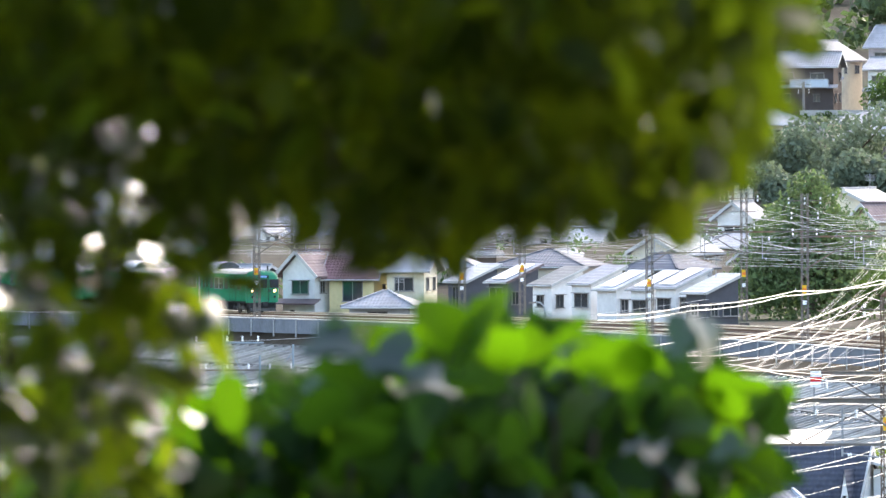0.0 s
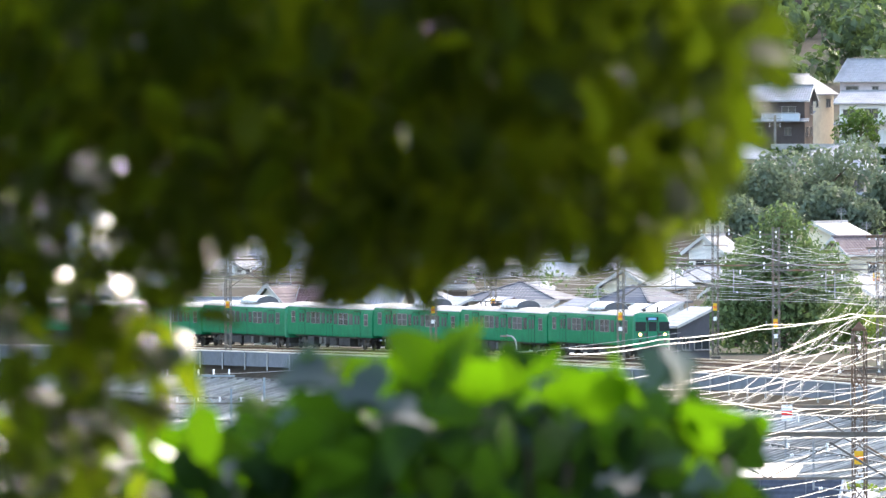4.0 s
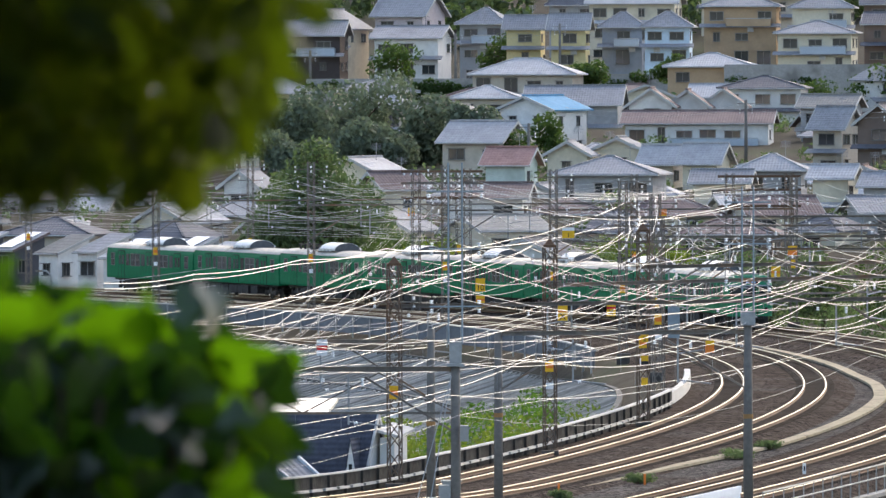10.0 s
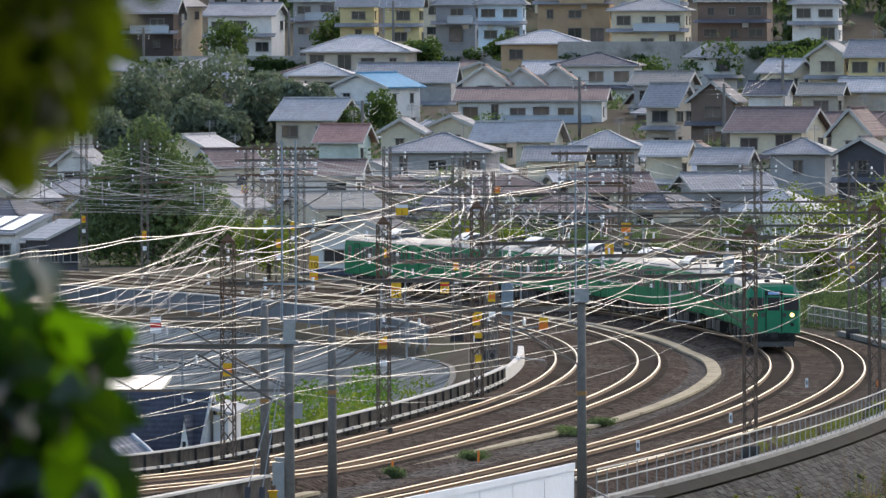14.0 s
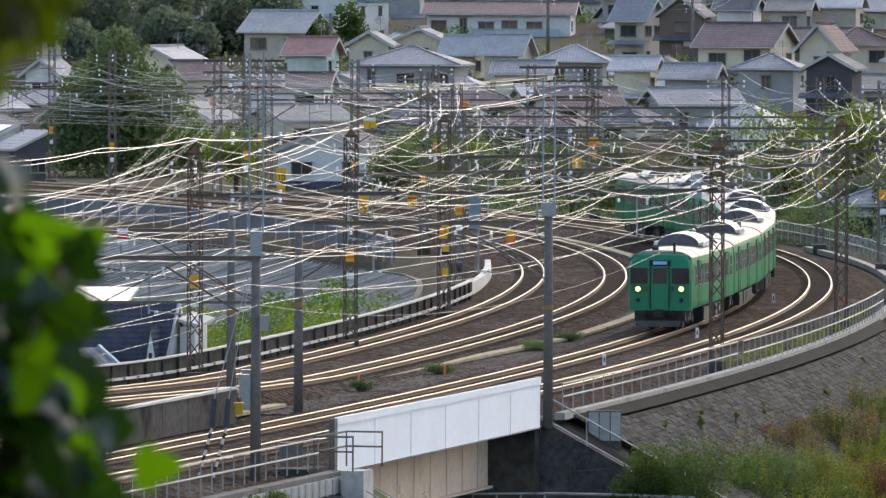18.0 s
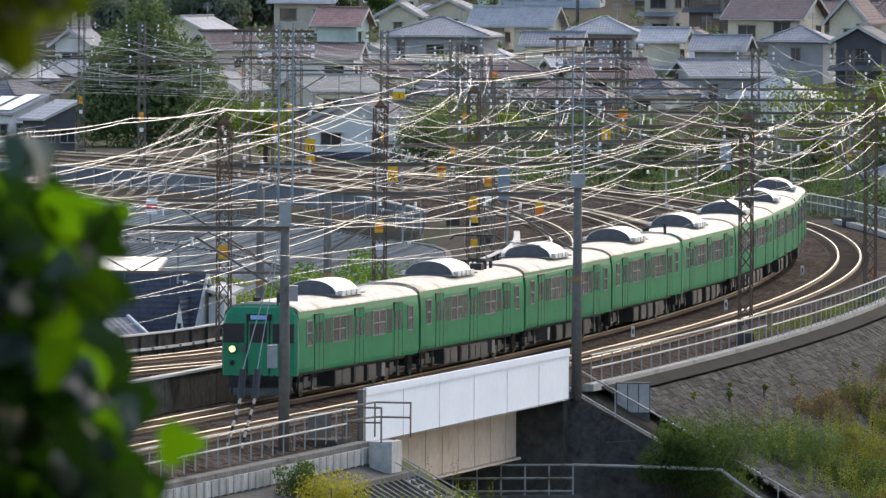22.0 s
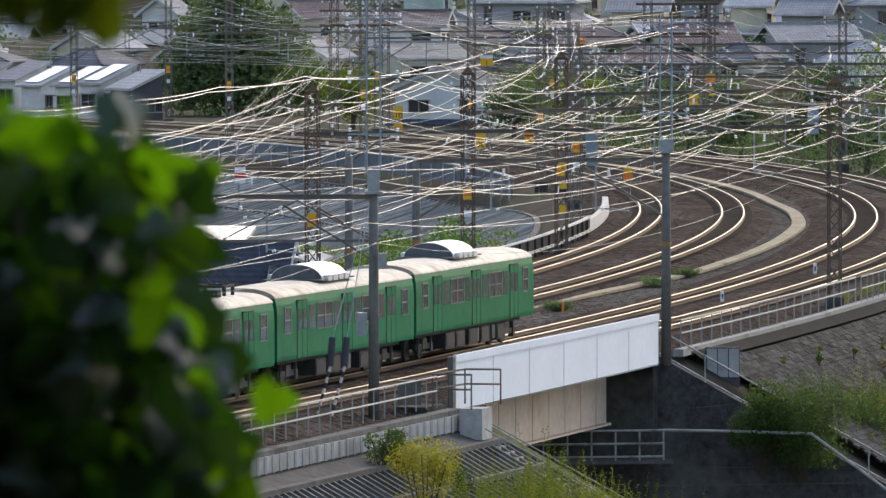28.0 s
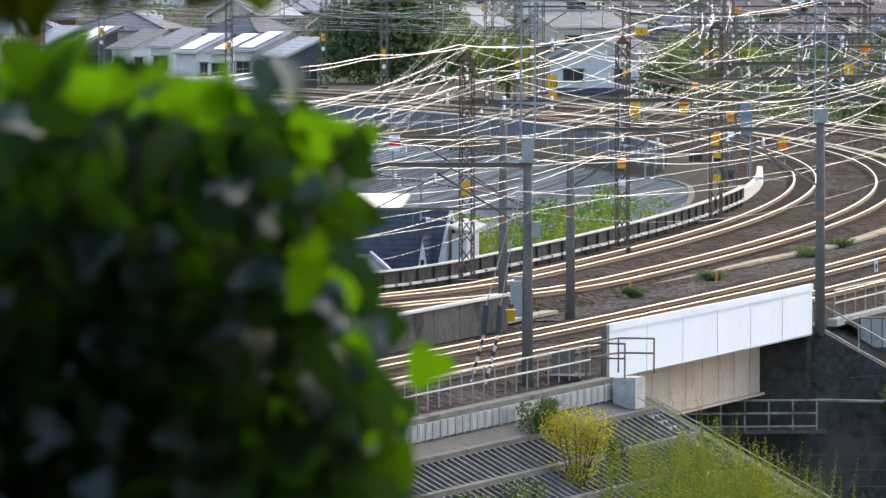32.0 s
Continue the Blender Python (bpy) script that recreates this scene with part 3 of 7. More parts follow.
# inner parapet of dark panels with pale caps
strip("inner_parapet", 330, 545, -13.2, [(-0.06, -0.5), (0.06, -0.5), (0.06, 0.68), (-0.06, 0.68)], M["parapet"], "dark weathered panel parapet along the inner track", "wall")
strip("parapet_cap", 330, 545, -13.2, [(-0.12, 0.684), (0.12, 0.684), (0.12, 0.75), (-0.12, 0.75)], M["concrete_pale"], "pale cap of the inner parapet", "wall cap")
PARAPET = thing("parapet_ledge", "pale broken ledge halfway down the inner parapet", "ledge", kind="structure")
for i in range(88):
    y = 334 + i * 2.4
    a, b = on_line(y, -13.05, 0.12 + lift(y, -13)), on_line(y + 1.9, -13.05, 0.12 + lift(y + 1.9, -13))
    m = Mesh()
    m.bar(a, b, 0.16, 0.1)
    part("ledge_piece", m, M["concrete_pale"], PARAPET)
POST = Mesh()
POST.box((0, 0, 0.25), (0.1, 0.1, 0.85))
POST = POST.data("post", M["parapet"])
RAILED = thing("parapet_post_row", "dark posts that stiffen the inner parapet", "parapet posts", kind="structure")
for i in range(70):
    part("post", POST, None, RAILED, at=Matrix.Translation(on_line(335 + i * 3.0, -13.1, lift(335 + i * 3.0, -13))))
# retaining wall where the two inner tracks stand higher
M["wall_grimy"] = surf("grimy_concrete", (0.15, 0.145, 0.135), 0.9, 0, 0.4, 0.5, 5.0, 0.01, (0.09, 0.085, 0.08), 0.12)
RET = thing("retaining_wall", "grey concrete panel retaining wall with a pale cap between tracks", "retaining wall", kind="structure")
for i in range(23):
    y = 336 + i * 3.7
    m = Mesh()
    m.bar(on_line(y + 0.03, -3.5, 0.25), on_line(y + 3.67, -3.5, 0.25), 0.22, 1.3)
    part("panel", m, M["concrete_dark"], RET)
m = Mesh()
m.sweep([on_line(336 + 5 * i, -3.5, 0.9) for i in range(18)], [(-0.17, 0), (0.17, 0), (0.17, 0.09), (-0.17, 0.09)])
part("cap", m, M["concrete_pale"], RET, "pale wall cap")
# pale low kerb round the inner head of the curve
strip("white_kerb", 522, 590, -13.6, [(-0.2, -0.3), (0.2, -0.3), (0.15, 0.4), (-0.15, 0.4)], M["concrete_pale"], "pale low concrete kerb at the inside of the curve", "kerb")


# walkway slabs between the second and the third track
def path_off(y):
    return float(np.interp(y, (430, 448, 476, 500, 540, 563, 585, 602, 640, 700), (-6.3, -5.9, -5.3, -4.1, -3.6, -3.4, -3.7, -4.3, -4.4, -4.4)))


WALKWAY = thing("walkway", "worn beige concrete slab walkway between the tracks", "walkway", kind="structure")
y = 352.0
while y < 690:
    w = 0.3 + 0.06 * math.exp(-((y - 560) / 22) ** 2)
    m = Mesh()
    o = path_off(y) if y > 430 else -4.6
    h = -0.36
    a, b, c, d = on_line(y, o - w, h), on_line(y, o + w, h), on_line(y + 2.94, path_off(y + 3) + w if y > 430 else o + w, h), on_line(y + 2.94, path_off(y + 3) - w if y > 430 else o - w, h)
    up = Vector((0, 0, 0.12))
    m.add([a, b, c, d, a + up, b + up, c + up, d + up], [(3, 2, 1, 0), (4, 5, 6, 7), (0, 1, 5, 4), (1, 2, 6, 5), (2, 3, 7, 6), (3, 0, 4, 7)])
    part("slab", m, M["path"], WALKWAY)
    y += 3.0
# far wall below the far side of the line: pale blue-grey panels
FARWALL = thing("panel_wall", "pale blue-grey panel wall below the far tracks", "wall", kind="structure")
M["panel"] = surf("blue_grey_panel", (0.16, 0.172, 0.19), 0.85, 0, 0.2, 0.2, 3.0, 0, (0.12, 0.13, 0.142), 0.12)
y = 640.0
while y < 945:
    m = Mesh()
    m.bar(on_line(y + 0.04, -16.4, -0.42), on_line(y + 4.96, -16.4, -0.42), 0.12, 1.1)
    part("panel", m, M["panel"], FARWALL)
    m = Mesh()
    p = on_line(y, -16.55, -1.25)
    m.bar(p, p + Vector((0, 0, 1.45)), 0.1, 0.1)
    part("post", m, M["steel"], FARWALL)
    y += 5.0
m = Mesh()
m.sweep([on_line(640 + 8 * i, -16.4, 0.13) for i in range(39)], [(-0.12, 0), (0.12, 0), (0.12, 0.08), (-0.12, 0.08)])
part("cap", m, M["concrete_pale"], FARWALL)


# sloping concrete of the embankment: ribs down the fall and beams along it
def slope_grid(y0, y1, o0, o1, top, side, rib, beam, mats, label, h=0.25, rw=0.25, bw=0.7):
    g = thing("slope_lattice", label, "slope lattice", kind="structure")
    plate = Mesh()
    n = int((y1 - y0) / 6)
    zs = lambda y, o: shelf(y, o) + 0.06
    for i in range(n + 1):
        y = y0 + (y1 - y0) * i / n
        for j in range(7):
            o = o0 + (o1 - o0) * j / 6
            p = on_line(y, o)
            plate.v.append((p.x, p.y, zs(y, o)))
    for i in range(n):
        for j in range(6):
            a = i * 7 + j
            plate.f.append((a, a + 1, a + 8, a + 7) if side > 0 else (a, a + 7, a + 8, a + 1))
    part("slope_face", plate, mats[0], g)
    rng = random.Random(5)
    k = int((y1 - y0) / rib)
    for i in range(k + 1):
        y = y0 + (y1 - y0) * i / k
        a, b = on_line(y, o0), on_line(y, o1)
        a.z, b.z = zs(y, o0) + h / 2, zs(y, o1) + h / 2
        m = Mesh()
        m.bar(a, b, rw, h)
        if i < 300:
            part("rib", m, mats[1], g)
    q = int(abs(o1 - o0) / beam)
    for j in range(q + 1):
        o = o0 + (o1 - o0) * j / q
        m = Mesh()
        pts = []
        for i in range(n + 1):
            y = y0 + (y1 - y0) * i / n
            p = on_line(y, o)
            pts.append((p.x, p.y, zs(y, o) + h * 0.5))
        m.sweep(pts, [(-rw * bw, -h / 2), (rw * bw, -h / 2), (rw * bw, h * 0.55), (-rw * bw, h * 0.55)])
        part("beam", m, M["wall_grimy"], g)
    return g


M["slope_dark"] = surf("dark_slope_soil", (0.046, 0.044, 0.04), 0.95, 0, 0.35, 0.15, 3.0, 0.02, (0.075, 0.09, 0.045))
M["slope_rib"] = surf("grey_slope_concrete", (0.4, 0.385, 0.36), 0.9, 0, 0.3, 0.4, 3.0, 0, (0.3, 0.285, 0.265), 0.4)
slope_grid(335, 392.4, 9.55, 18.6, 0, 1, 0.75, 1.35, (M["slope_dark"], M["wall_grimy"]), "grey precast lattice on the steep embankment", h=0.18, rw=0.17, bw=1.5)
slope_grid(528, 930, -17.2, -33.4, 0, -1, 1.9, 5.0, (M["slope_dark"], M["slope_rib"]), "long ribs of grey concrete on the far embankment slope", h=0.2, rw=0.22)


def block_slope():
    """Courses of small concrete blocks on the slope right of the bridge, over a smooth band below the kerb."""
    g = thing("block_slope", "dark grey block facing of the embankment slope", "slope facing", kind="structure")
    rng = random.Random(8)
    m = Mesh()
    for i in range(24):
        y0, y1 = 430.0 + i * 4.0, 434.0 + i * 4.0
        q = [on_line(y, o) for y, o in ((y0, 7.75), (y0, 8.3), (y1, 8.3), (y1, 7.75))]
        for p, (y, o) in zip(q, ((y0, 7.75), (y0, 8.3), (y1, 8.3), (y1, 7.75))):
            p.z = shelf(y, o) + 0.34
        m.add(q, [(0, 1, 2, 3)])
    part("smooth_band", m, M["band_dark"], g, "smooth dark concrete band under the kerb")
    courses = Mesh()
    r, o = 0, 8.32
    while o < 19.4:
        y = 432.2 + 0.38 * (r % 2)
        while y < 526:
            a, b, d, e = on_line(y, o), on_line(y + 0.72, o), on_line(y, o + 0.2), on_line(y + 0.72, o + 0.2)
            k = 0.24 + 0.03 * rng.random()
            for p, yy, oo in ((a, y, o), (b, y + 0.72, o), (d, y, o + 0.2), (e, y + 0.72, o + 0.2)):
                p.z = shelf(yy, oo) + k
            u = Vector((0.0, 0.0, 0.09))
            courses.add([a - u, d - u, e - u, b - u, a, d, e, b], [(4, 5, 6, 7), (0, 1, 5, 4), (1, 2, 6, 5), (2, 3, 7, 6), (3, 0, 4, 7)])
            y += 0.76
        o += 0.225
        r += 1
    tagged(part("blocks", courses, M["block_dark"], g), kind="stuff")


def isle_tone(mat, low, high):
    """Each joined piece takes a shade of its own."""
    n, l = mat.node_tree.nodes, mat.node_tree.links
    b = n["Principled BSDF"]
    g = n.new("ShaderNodeNewGeometry")
    r = n.new("ShaderNodeMapRange")
    r.inputs["To Min"].default_value, r.inputs["To Max"].default_value = low, high
    l.new(g.outputs["Random Per Island"], r.inputs["Value"])
    sc = n.new("ShaderNodeVectorMath")
    sc.operation = "SCALE"
    l.new(b.inputs["Base Color"].links[0].from_socket, sc.inputs[0])
    l.new(r.outputs[0], sc.inputs["Scale"])
    l.new(sc.outputs[0], b.inputs["Base Color"])
    return mat


M["band_dark"] = surf("dark_smooth_concrete", (0.022, 0.024, 0.024), 0.95, 0, 0.4, 0.25, 3.0, 0.01, (0.016, 0.018, 0.016))
M["block_dark"] = isle_tone(surf("dark_block_facing", (0.05, 0.051, 0.05), 0.95, 0, 0.45, 0.2, 3.0, 0.01, (0.032, 0.034, 0.031)), 0.55, 1.45)
block_slope()
# kerb beams and fences on the camera's side
strip("kerb_beam", 428.5, 640, 7.6, [(-0.2, -0.5), (0.2, -0.5), (0.2, -0.22), (-0.2, -0.22)], M["concrete"], "pale concrete kerb beam at the edge of the trackbed", "kerb")
strip("kerb_beam_west", 335, 391.5, 8.1, [(-0.25, -0.6), (0.25, -0.6), (0.25, -0.42), (-0.25, -0.42)], M["wall_grimy"], "grimy concrete kerb beam at the edge of the trackbed", "kerb")
fence(429, 468, 7.6, -0.2, 2.0)
fence(468.6, 530, 7.75, -0.2, 1.7)
fence(532, 660, 8.6, -0.3, 2.5, infill=0.5)
fence(336, 389, 8.1, -0.25, 1.35)
PLANKS = thing("plank_wall", "whitish board wall below the kerb of the embankment", "board wall", kind="structure")
M["pale_board"] = surf("weathered_white_board", (0.4, 0.395, 0.38), 0.85, 0, 0.25, 0.5, 4.0, 0, (0.3, 0.29, 0.27), 0.1)
for i in range(62):
    y = 336 + i * 0.9
    m = Mesh()
    m.bar(on_line(y + 0.06, 8.55, -0.85), on_line(y + 0.84, 8.55, -0.85), 0.1, 0.55)
    part("board", m, M["pale_board"], PLANKS)
    m = Mesh()
    p = on_line(y, 8.66, -1.38)
    m.bar(p + Vector((0, 0, 0.24)), p + Vector((0, 0, 0.84)), 0.05, 0.07)
    part("batten", m, M["concrete_pale"], PLANKS)
M["apron"] = surf("smooth_grey_concrete", (0.1, 0.098, 0.093), 0.92, 0, 0.35, 0.4, 4.0, 0.01, (0.065, 0.063, 0.06))
# smooth apron behind the plank wall's foot
strip("slope_apron", 335, 391, 9.0, [(-0.5, -1.55), (0.5, -1.9), (0.5, -1.48), (-0.5, -1.16)], M["apron"], "flat concrete apron at the head of the slope", "apron")

# ---------------------------------------------------------------- bridge over the lane
BRIDGE = thing("railway_bridge", "short railway bridge with a white parapet plate and cream girder", "bridge")


def girder_panel(name, y0, y1, off, z0, z1, thick, mat, label=""):
    m = Mesh()
    a, b = on_line(y0, off), on_line(y1, off)
    a.z, b.z = ((z0 + z1) / 2 + 0.16 * (q - 393.6) / 31.6 for q in (y0, y1))
    m.bar(a, b, thick, z1 - z0)
    return part(name, m, mat, BRIDGE, label)


SPAN0, SPAN1 = 393.6, 425.2
for i in range(6):
    q0 = SPAN0 + (SPAN1 - SPAN0) * i / 6
    q1 = SPAN0 + (SPAN1 - SPAN0) * (i + 1) / 6
    girder_panel("parapet_plate", q0 + 0.006, q1 - 0.006, 7.5, -0.68, 1.02, 0.08, M["white_paint"], "white painted parapet plate")
    girder_panel("plate_top", q0 + 0.004, q1 - 0.004, 7.52, 1.024, 1.29, 0.12, M["white_paint"])
for i in range(7):
    q = SPAN0 + (SPAN1 - SPAN0) * i / 6
    m = Mesh()
    p = on_line(q, 7.56)
    m.bar((p.x, p.y, -0.66), (p.x, p.y, 1.02), 0.012, 0.012)
    part("seam", m, M["steel"], BRIDGE)
girder_panel("end_plate", SPAN0 - 0.35, SPAN0, 7.45, -0.68, 1.25, 0.2, M["train_box"], "grey end plate")
girder_panel("cream_girder", SPAN0 - 1, 424.5, 5.6, -2.85, -0.3, 0.1, M["cream_paint"], "cream painted plate girder with stiffeners")
for i in range(12):
    y = 394 + i * 2.6
    m = Mesh()
    p = on_line(y, 5.68)
    m.bar((p.x, p.y, -2.8), (p.x, p.y, -0.35), 0.03, 0.02)
    part("stiffener", m, M["cream_paint"], BRIDGE)
girder_panel("bottom_flange", SPAN0 - 1, 424.5, 5.6, -2.95, -2.86, 0.5, M["cream_paint"])
m = Mesh()
for h in range(18):
    p = on_line(404.5, 5.72)
    m.rod((p.x - 0.12, p.y, -2.75 + 0.14 * h), (p.x + 0.12, p.y, -2.75 + 0.14 * h), 0.02, n=5)
part("rivet_row", m, M["rail_side"], BRIDGE)
# far abutment face and its dark wing wall
m = Mesh()
for o0, o1, yy, z0, z1 in ((-14.0, 7.3, 426.6, -9.0, -0.4),):
    a, b = on_line(yy, o0), on_line(yy, o1)
    a.z = b.z = (z0 + z1) / 2
    m.bar(a, b, 2.6, z1 - z0)
tagged(part("abutment_east", m, M["concrete_dark"]), "dark stained concrete bridge abutment", "abutment", kind="structure")
m = Mesh()
a, b = on_line(391.6, -14.0), on_line(391.6, 7.4)
a.z = b.z = -4.7
m.bar(a, b, 2.6, 8.6)
tagged(part("abutment_west", m, M["concrete_dark"]), "dark stained concrete bridge abutment", "abutment", kind="structure")


M["wall_stained"] = surf("stained_concrete", (0.082, 0.08, 0.078), 0.92, 0, 0.6, 0.35, 4.0, 0.01, (0.13, 0.125, 0.115))


def wing_wall():
    """A dark wall that falls away from the abutment towards the lane."""
    m = Mesh()
    a, b = on_line(426.5, 6.95), on_line(428.2, 19.4)
    d = (b - a).normalized()
    s = Vector((-d.y, d.x, 0)) * 0.4
    va, vb = Vector((a.x, a.y, -0.1)), Vector((b.x, b.y, -7.15))
    da, db = Vector((a.x, a.y, -9.5)), Vector((b.x, b.y, -9.5))
    m.add([va - s, vb - s, db - s, da - s, va + s, vb + s, db + s, da + s], [(0, 1, 2, 3), (7, 6, 5, 4), (0, 4, 5, 1), (1, 5, 6, 2), (2, 6, 7, 3), (3, 7, 4, 0)])
    wall = tagged(part("wing_wall", m, M["wall_stained"]), "dark water-stained wing wall beside the bridge", "wing wall", kind="structure")
    side = Vector((d.y, -d.x, 0)) * 0.405
    for z, e0, e1 in ((-4.55, 0.02, 0.5), (-5.2, 0.02, 0.62), (-5.75, 0.05, 0.74), (-6.4, 0.02, 0.8), (-2.2, 0.14, 0.24)):
        j = Mesh()
        p, q = va.lerp(vb, e0) + side, va.lerp(vb, e1) + side
        p.z, q.z = z, z + 0.12
        j.bar(p, q, 0.012, 0.03)
        part("joint", j, M["wall_grimy"], wall, "pale lime-stained joint")
    # lime runs below the joints
    for e, z, h in ((0.2, -4.15, 0.5), (0.205, -6.0, 0.7), (0.33, -4.2, 0.35), (0.38, -5.5, 0.4), (0.46, -6.6, 0.5), (0.12, -1.9, 0.5)):
        j = Mesh()
        p = va.lerp(vb, e) + side
        j.bar((p.x, p.y, z - h), (p.x, p.y, z), 0.012, 0.07)
        part("lime_run", j, M["wall_grimy"], wall, "pale lime run")
    cap = Mesh()
    cap.bar(va + Vector((0, 0, 0.03)), vb + Vector((0, 0, 0.03)), 0.84, 0.06)
    tagged(part("wing_cap", cap, M["wall_stained"]), "grey cap of the wing wall", "wall cap", kind="structure")
    # stair rail on it
    f = thing("stair_rail", "grey pipe handrail down the wing wall", "handrail")
    for h in (0.15, 1.05):
        r = Mesh()
        r.tube([va + Vector((0, 0, h)), vb + Vector((0, 0, h))], 0.035, 6)
        part("rail", r, M["steel"], f)
    for i in range(7):
        p = va.lerp(vb, i / 6)
        r = Mesh()
        r.bar(p, p + Vector((0, 0, 1.1)), 0.05, 0.05)
        part("post", r, M["steel"], f)
    w = thing("pale_block", "pale board-marked concrete block below the kerb", "concrete block")
    core = Mesh()
    core.box((18.68, 429.4, -0.9), (1.3, 0.7, 1.6))
    part("core", core, M["apron"], w)
    for i in range(3):
        r = Mesh()
        r.box((18.25 + i * 0.43, 429.02, -0.7), (0.39, 0.06, 1.1))
        part("panel", r, M["pale_board"], w)


wing_wall()


def stairs(y, o0, o1, label):
    """Concrete steps down the embankment with a pipe rail on each side."""
    st = thing("stair", label, "stair")
    n = 30
    for i in range(n):
        o = o0 + (o1 - o0) * i / n
        p = on_line(y, o + 0.2)
        z = shelf(y, o + 0.2)
        m = Mesh()
        s = on_line(y + 1, o) - on_line(y, o)
        m.box((p.x, p.y, z - 0.02), ((o1 - o0) / n * 1.02, 1.3, 0.34), -0.24)
        part("step", m, M["concrete"], st)
    for dy in (-0.75, 0.75):
        for h in (1.05, 0.55) if dy < 0 else (1.05,):
            m = Mesh()
            pts = []
            for o in (o0 - 0.4, o0, o1):
                p = on_line(y + dy, o)
                pts.append((p.x, p.y, shelf(y, max(o, o0)) + h - 0.45 * min(1.0, (o1 - o) / (o1 - o0))))
            m.tube(pts, 0.024, 6)
            part("rail", m, M["steel"], st)
        for i in range(8):
            o = o0 + (o1 - o0) * i / 7
            p = on_line(y + dy, o)
            m = Mesh()
            z = shelf(y, o) - 0.45 * (o1 - o) / (o1 - o0)
            m.bar((p.x, p.y, z - 0.1), (p.x, p.y, z + 1.05), 0.04, 0.04)
            part("post", m, M["steel"], st)
    return st


stairs(391.0, 8.6, 18.4, "concrete steps with grey pipe rails down the embankment")
# landing cage at the head of the steps
CAGE = thing("landing_rail", "grey pipe railing round the landing beside the bridge", "railing")
for y, o in ((389.2, 7.9), (391.6, 7.9), (393.2, 8.0), (389.2, 9.3), (393.2, 9.3)):
    p = on_line(y, o)
    m = Mesh()
    m.bar((p.x, p.y, -0.4), (p.x, p.y, 0.85), 0.06, 0.06)
    part("post", m, M["steel_dark"], CAGE)
for h in (0.82, 0.3):
    m = Mesh()
    m.tube([(p.x, p.y, h) for p in (on_line(389.2, 9.3), on_line(389.2, 7.9), on_line(393.2, 8.0), on_line(393.2, 9.3))], 0.035, 5)
    part("rail", m, M["steel_dark"], CAGE)
m = Mesh()
p = on_line(390.6, 9.4)
m.box((p.x - 0.3, p.y, -0.95), (0.8, 1.6, 1.1), -0.24)
tagged(part("landing", m, M["pale_board"]), "pale concrete landing at the head of the steps", "landing")

# the lane below, its white rail and dark stone bank
m = Mesh()
a = on_line(409, -60)
b = on_line(409, 60)
m.bar((a.x, a.y, LOW + 0.06), (b.x, b.y, LOW + 0.06), 22.0, 0.1)
tagged(part("lane", m, surf("asphalt", (0.05, 0.05, 0.05), 0.9, 0, 0.2, 0.2, 5.0)), "worn asphalt lane below the bridge", "lane", kind="structure")
M["old_white"] = surf("dirty_white_paint", (0.36, 0.355, 0.33), 0.7, 0, 0.25, 1.0, 5.0, 0, (0.2, 0.18, 0.15))
LR = thing("lane_rail", "white pipe railing beside the lane", "railing")
q0, q1 = on_line(421.5, 2.0), on_line(424.0, 8.0)
for h in (-3.95, -3.45, -2.95):
    m = Mesh()
    m.rod((q0.x, q0.y, h), (q1.x, q1.y, h), 0.05, n=6)
    part("rail", m, M["old_white"], LR)
for i in range(8):
    p = q0.lerp(q1, i / 7)
    m = Mesh()
    m.bar((p.x, p.y, -4.1), (p.x, p.y, -2.9), 0.07, 0.07)
    part("post", m, M["old_white"], LR)
m = Mesh()
m.bar((q0.x - 1, q0.y + 0.6, -4.16), (q1.x + 0.3, q1.y + 0.6, -4.16), 1.2, 0.14)
tagged(part("ledge", m, M["wall_grimy"]), "grey concrete ledge carrying the white railing", "ledge", kind="structure")
m = Mesh()
m.tube([(q1.x, q1.y, -2.95), (q1.x + 3, q1.y - 0.6, -2.98), (q1.x + 5.6, q1.y - 1, -3.05), (q1.x + 8.5, q1.y - 2, -5.2)], 0.06, 6)
tagged(part("pipe", m, M["old_white"]), "white pipe along the dark wing wall", "pipe")

# ---------------------------------------------------------------- overhead line
def disc_string(n=3, r=0.13, step=0.13):
    m = Mesh()
    prof = []
    for i in range(n):
        z = -0.05 - i * step
        prof += [(0.02, z + 0.03), (r, z), (r * 0.9, z - 0.025), (0.025, z - 0.03)]
    m.revolve(prof, 8)
    return m.data("insulator", M["porcelain"], True)


INS_LONG, INS_SHORT = disc_string(4, 0.066, 0.075), disc_string(2, 0.072, 0.08)


def insulator(parent, p, tilt=(0, 0), data=None):
    return part("insulator", data or INS_LONG, None, parent, at=Matrix.Translation(p) @ Matrix.Rotation(tilt[0], 4, "X") @ Matrix.Rotation(tilt[1], 4, "Y"))


def lattice(m, a, b, w, w2=None, panels=None, leg=0.06, lace=0.03):
    """Four legs and zigzag lacing between a and b."""
    a, b = Vector(a), Vector(b)
    w2 = w if w2 is None else w2
    d = b - a
    n = panels or max(3, int(d.length / (w * 1.25)))
    u = d.normalized()
    s = u.cross(Vector((0.25, 1, 0.02))).normalized()
    t = u.cross(s)
    cs = [(-1, -1), (1, -1), (1, 1), (-1, 1)]
    at = lambda k, c: a + d * k / n + (s * c[0] + t * c[1]) * (w + (w2 - w) * k / n) / 2
    for c in cs:
        m.bar(at(0, c), at(n, c), leg, leg)
    for k in range(n):
        for j in range(4):
            c, e = cs[j], cs[(j + 1) % 4]
            if k % 2:
                c, e = e, c
            m.bar(at(k, c), at(k + 1, e), lace, lace)


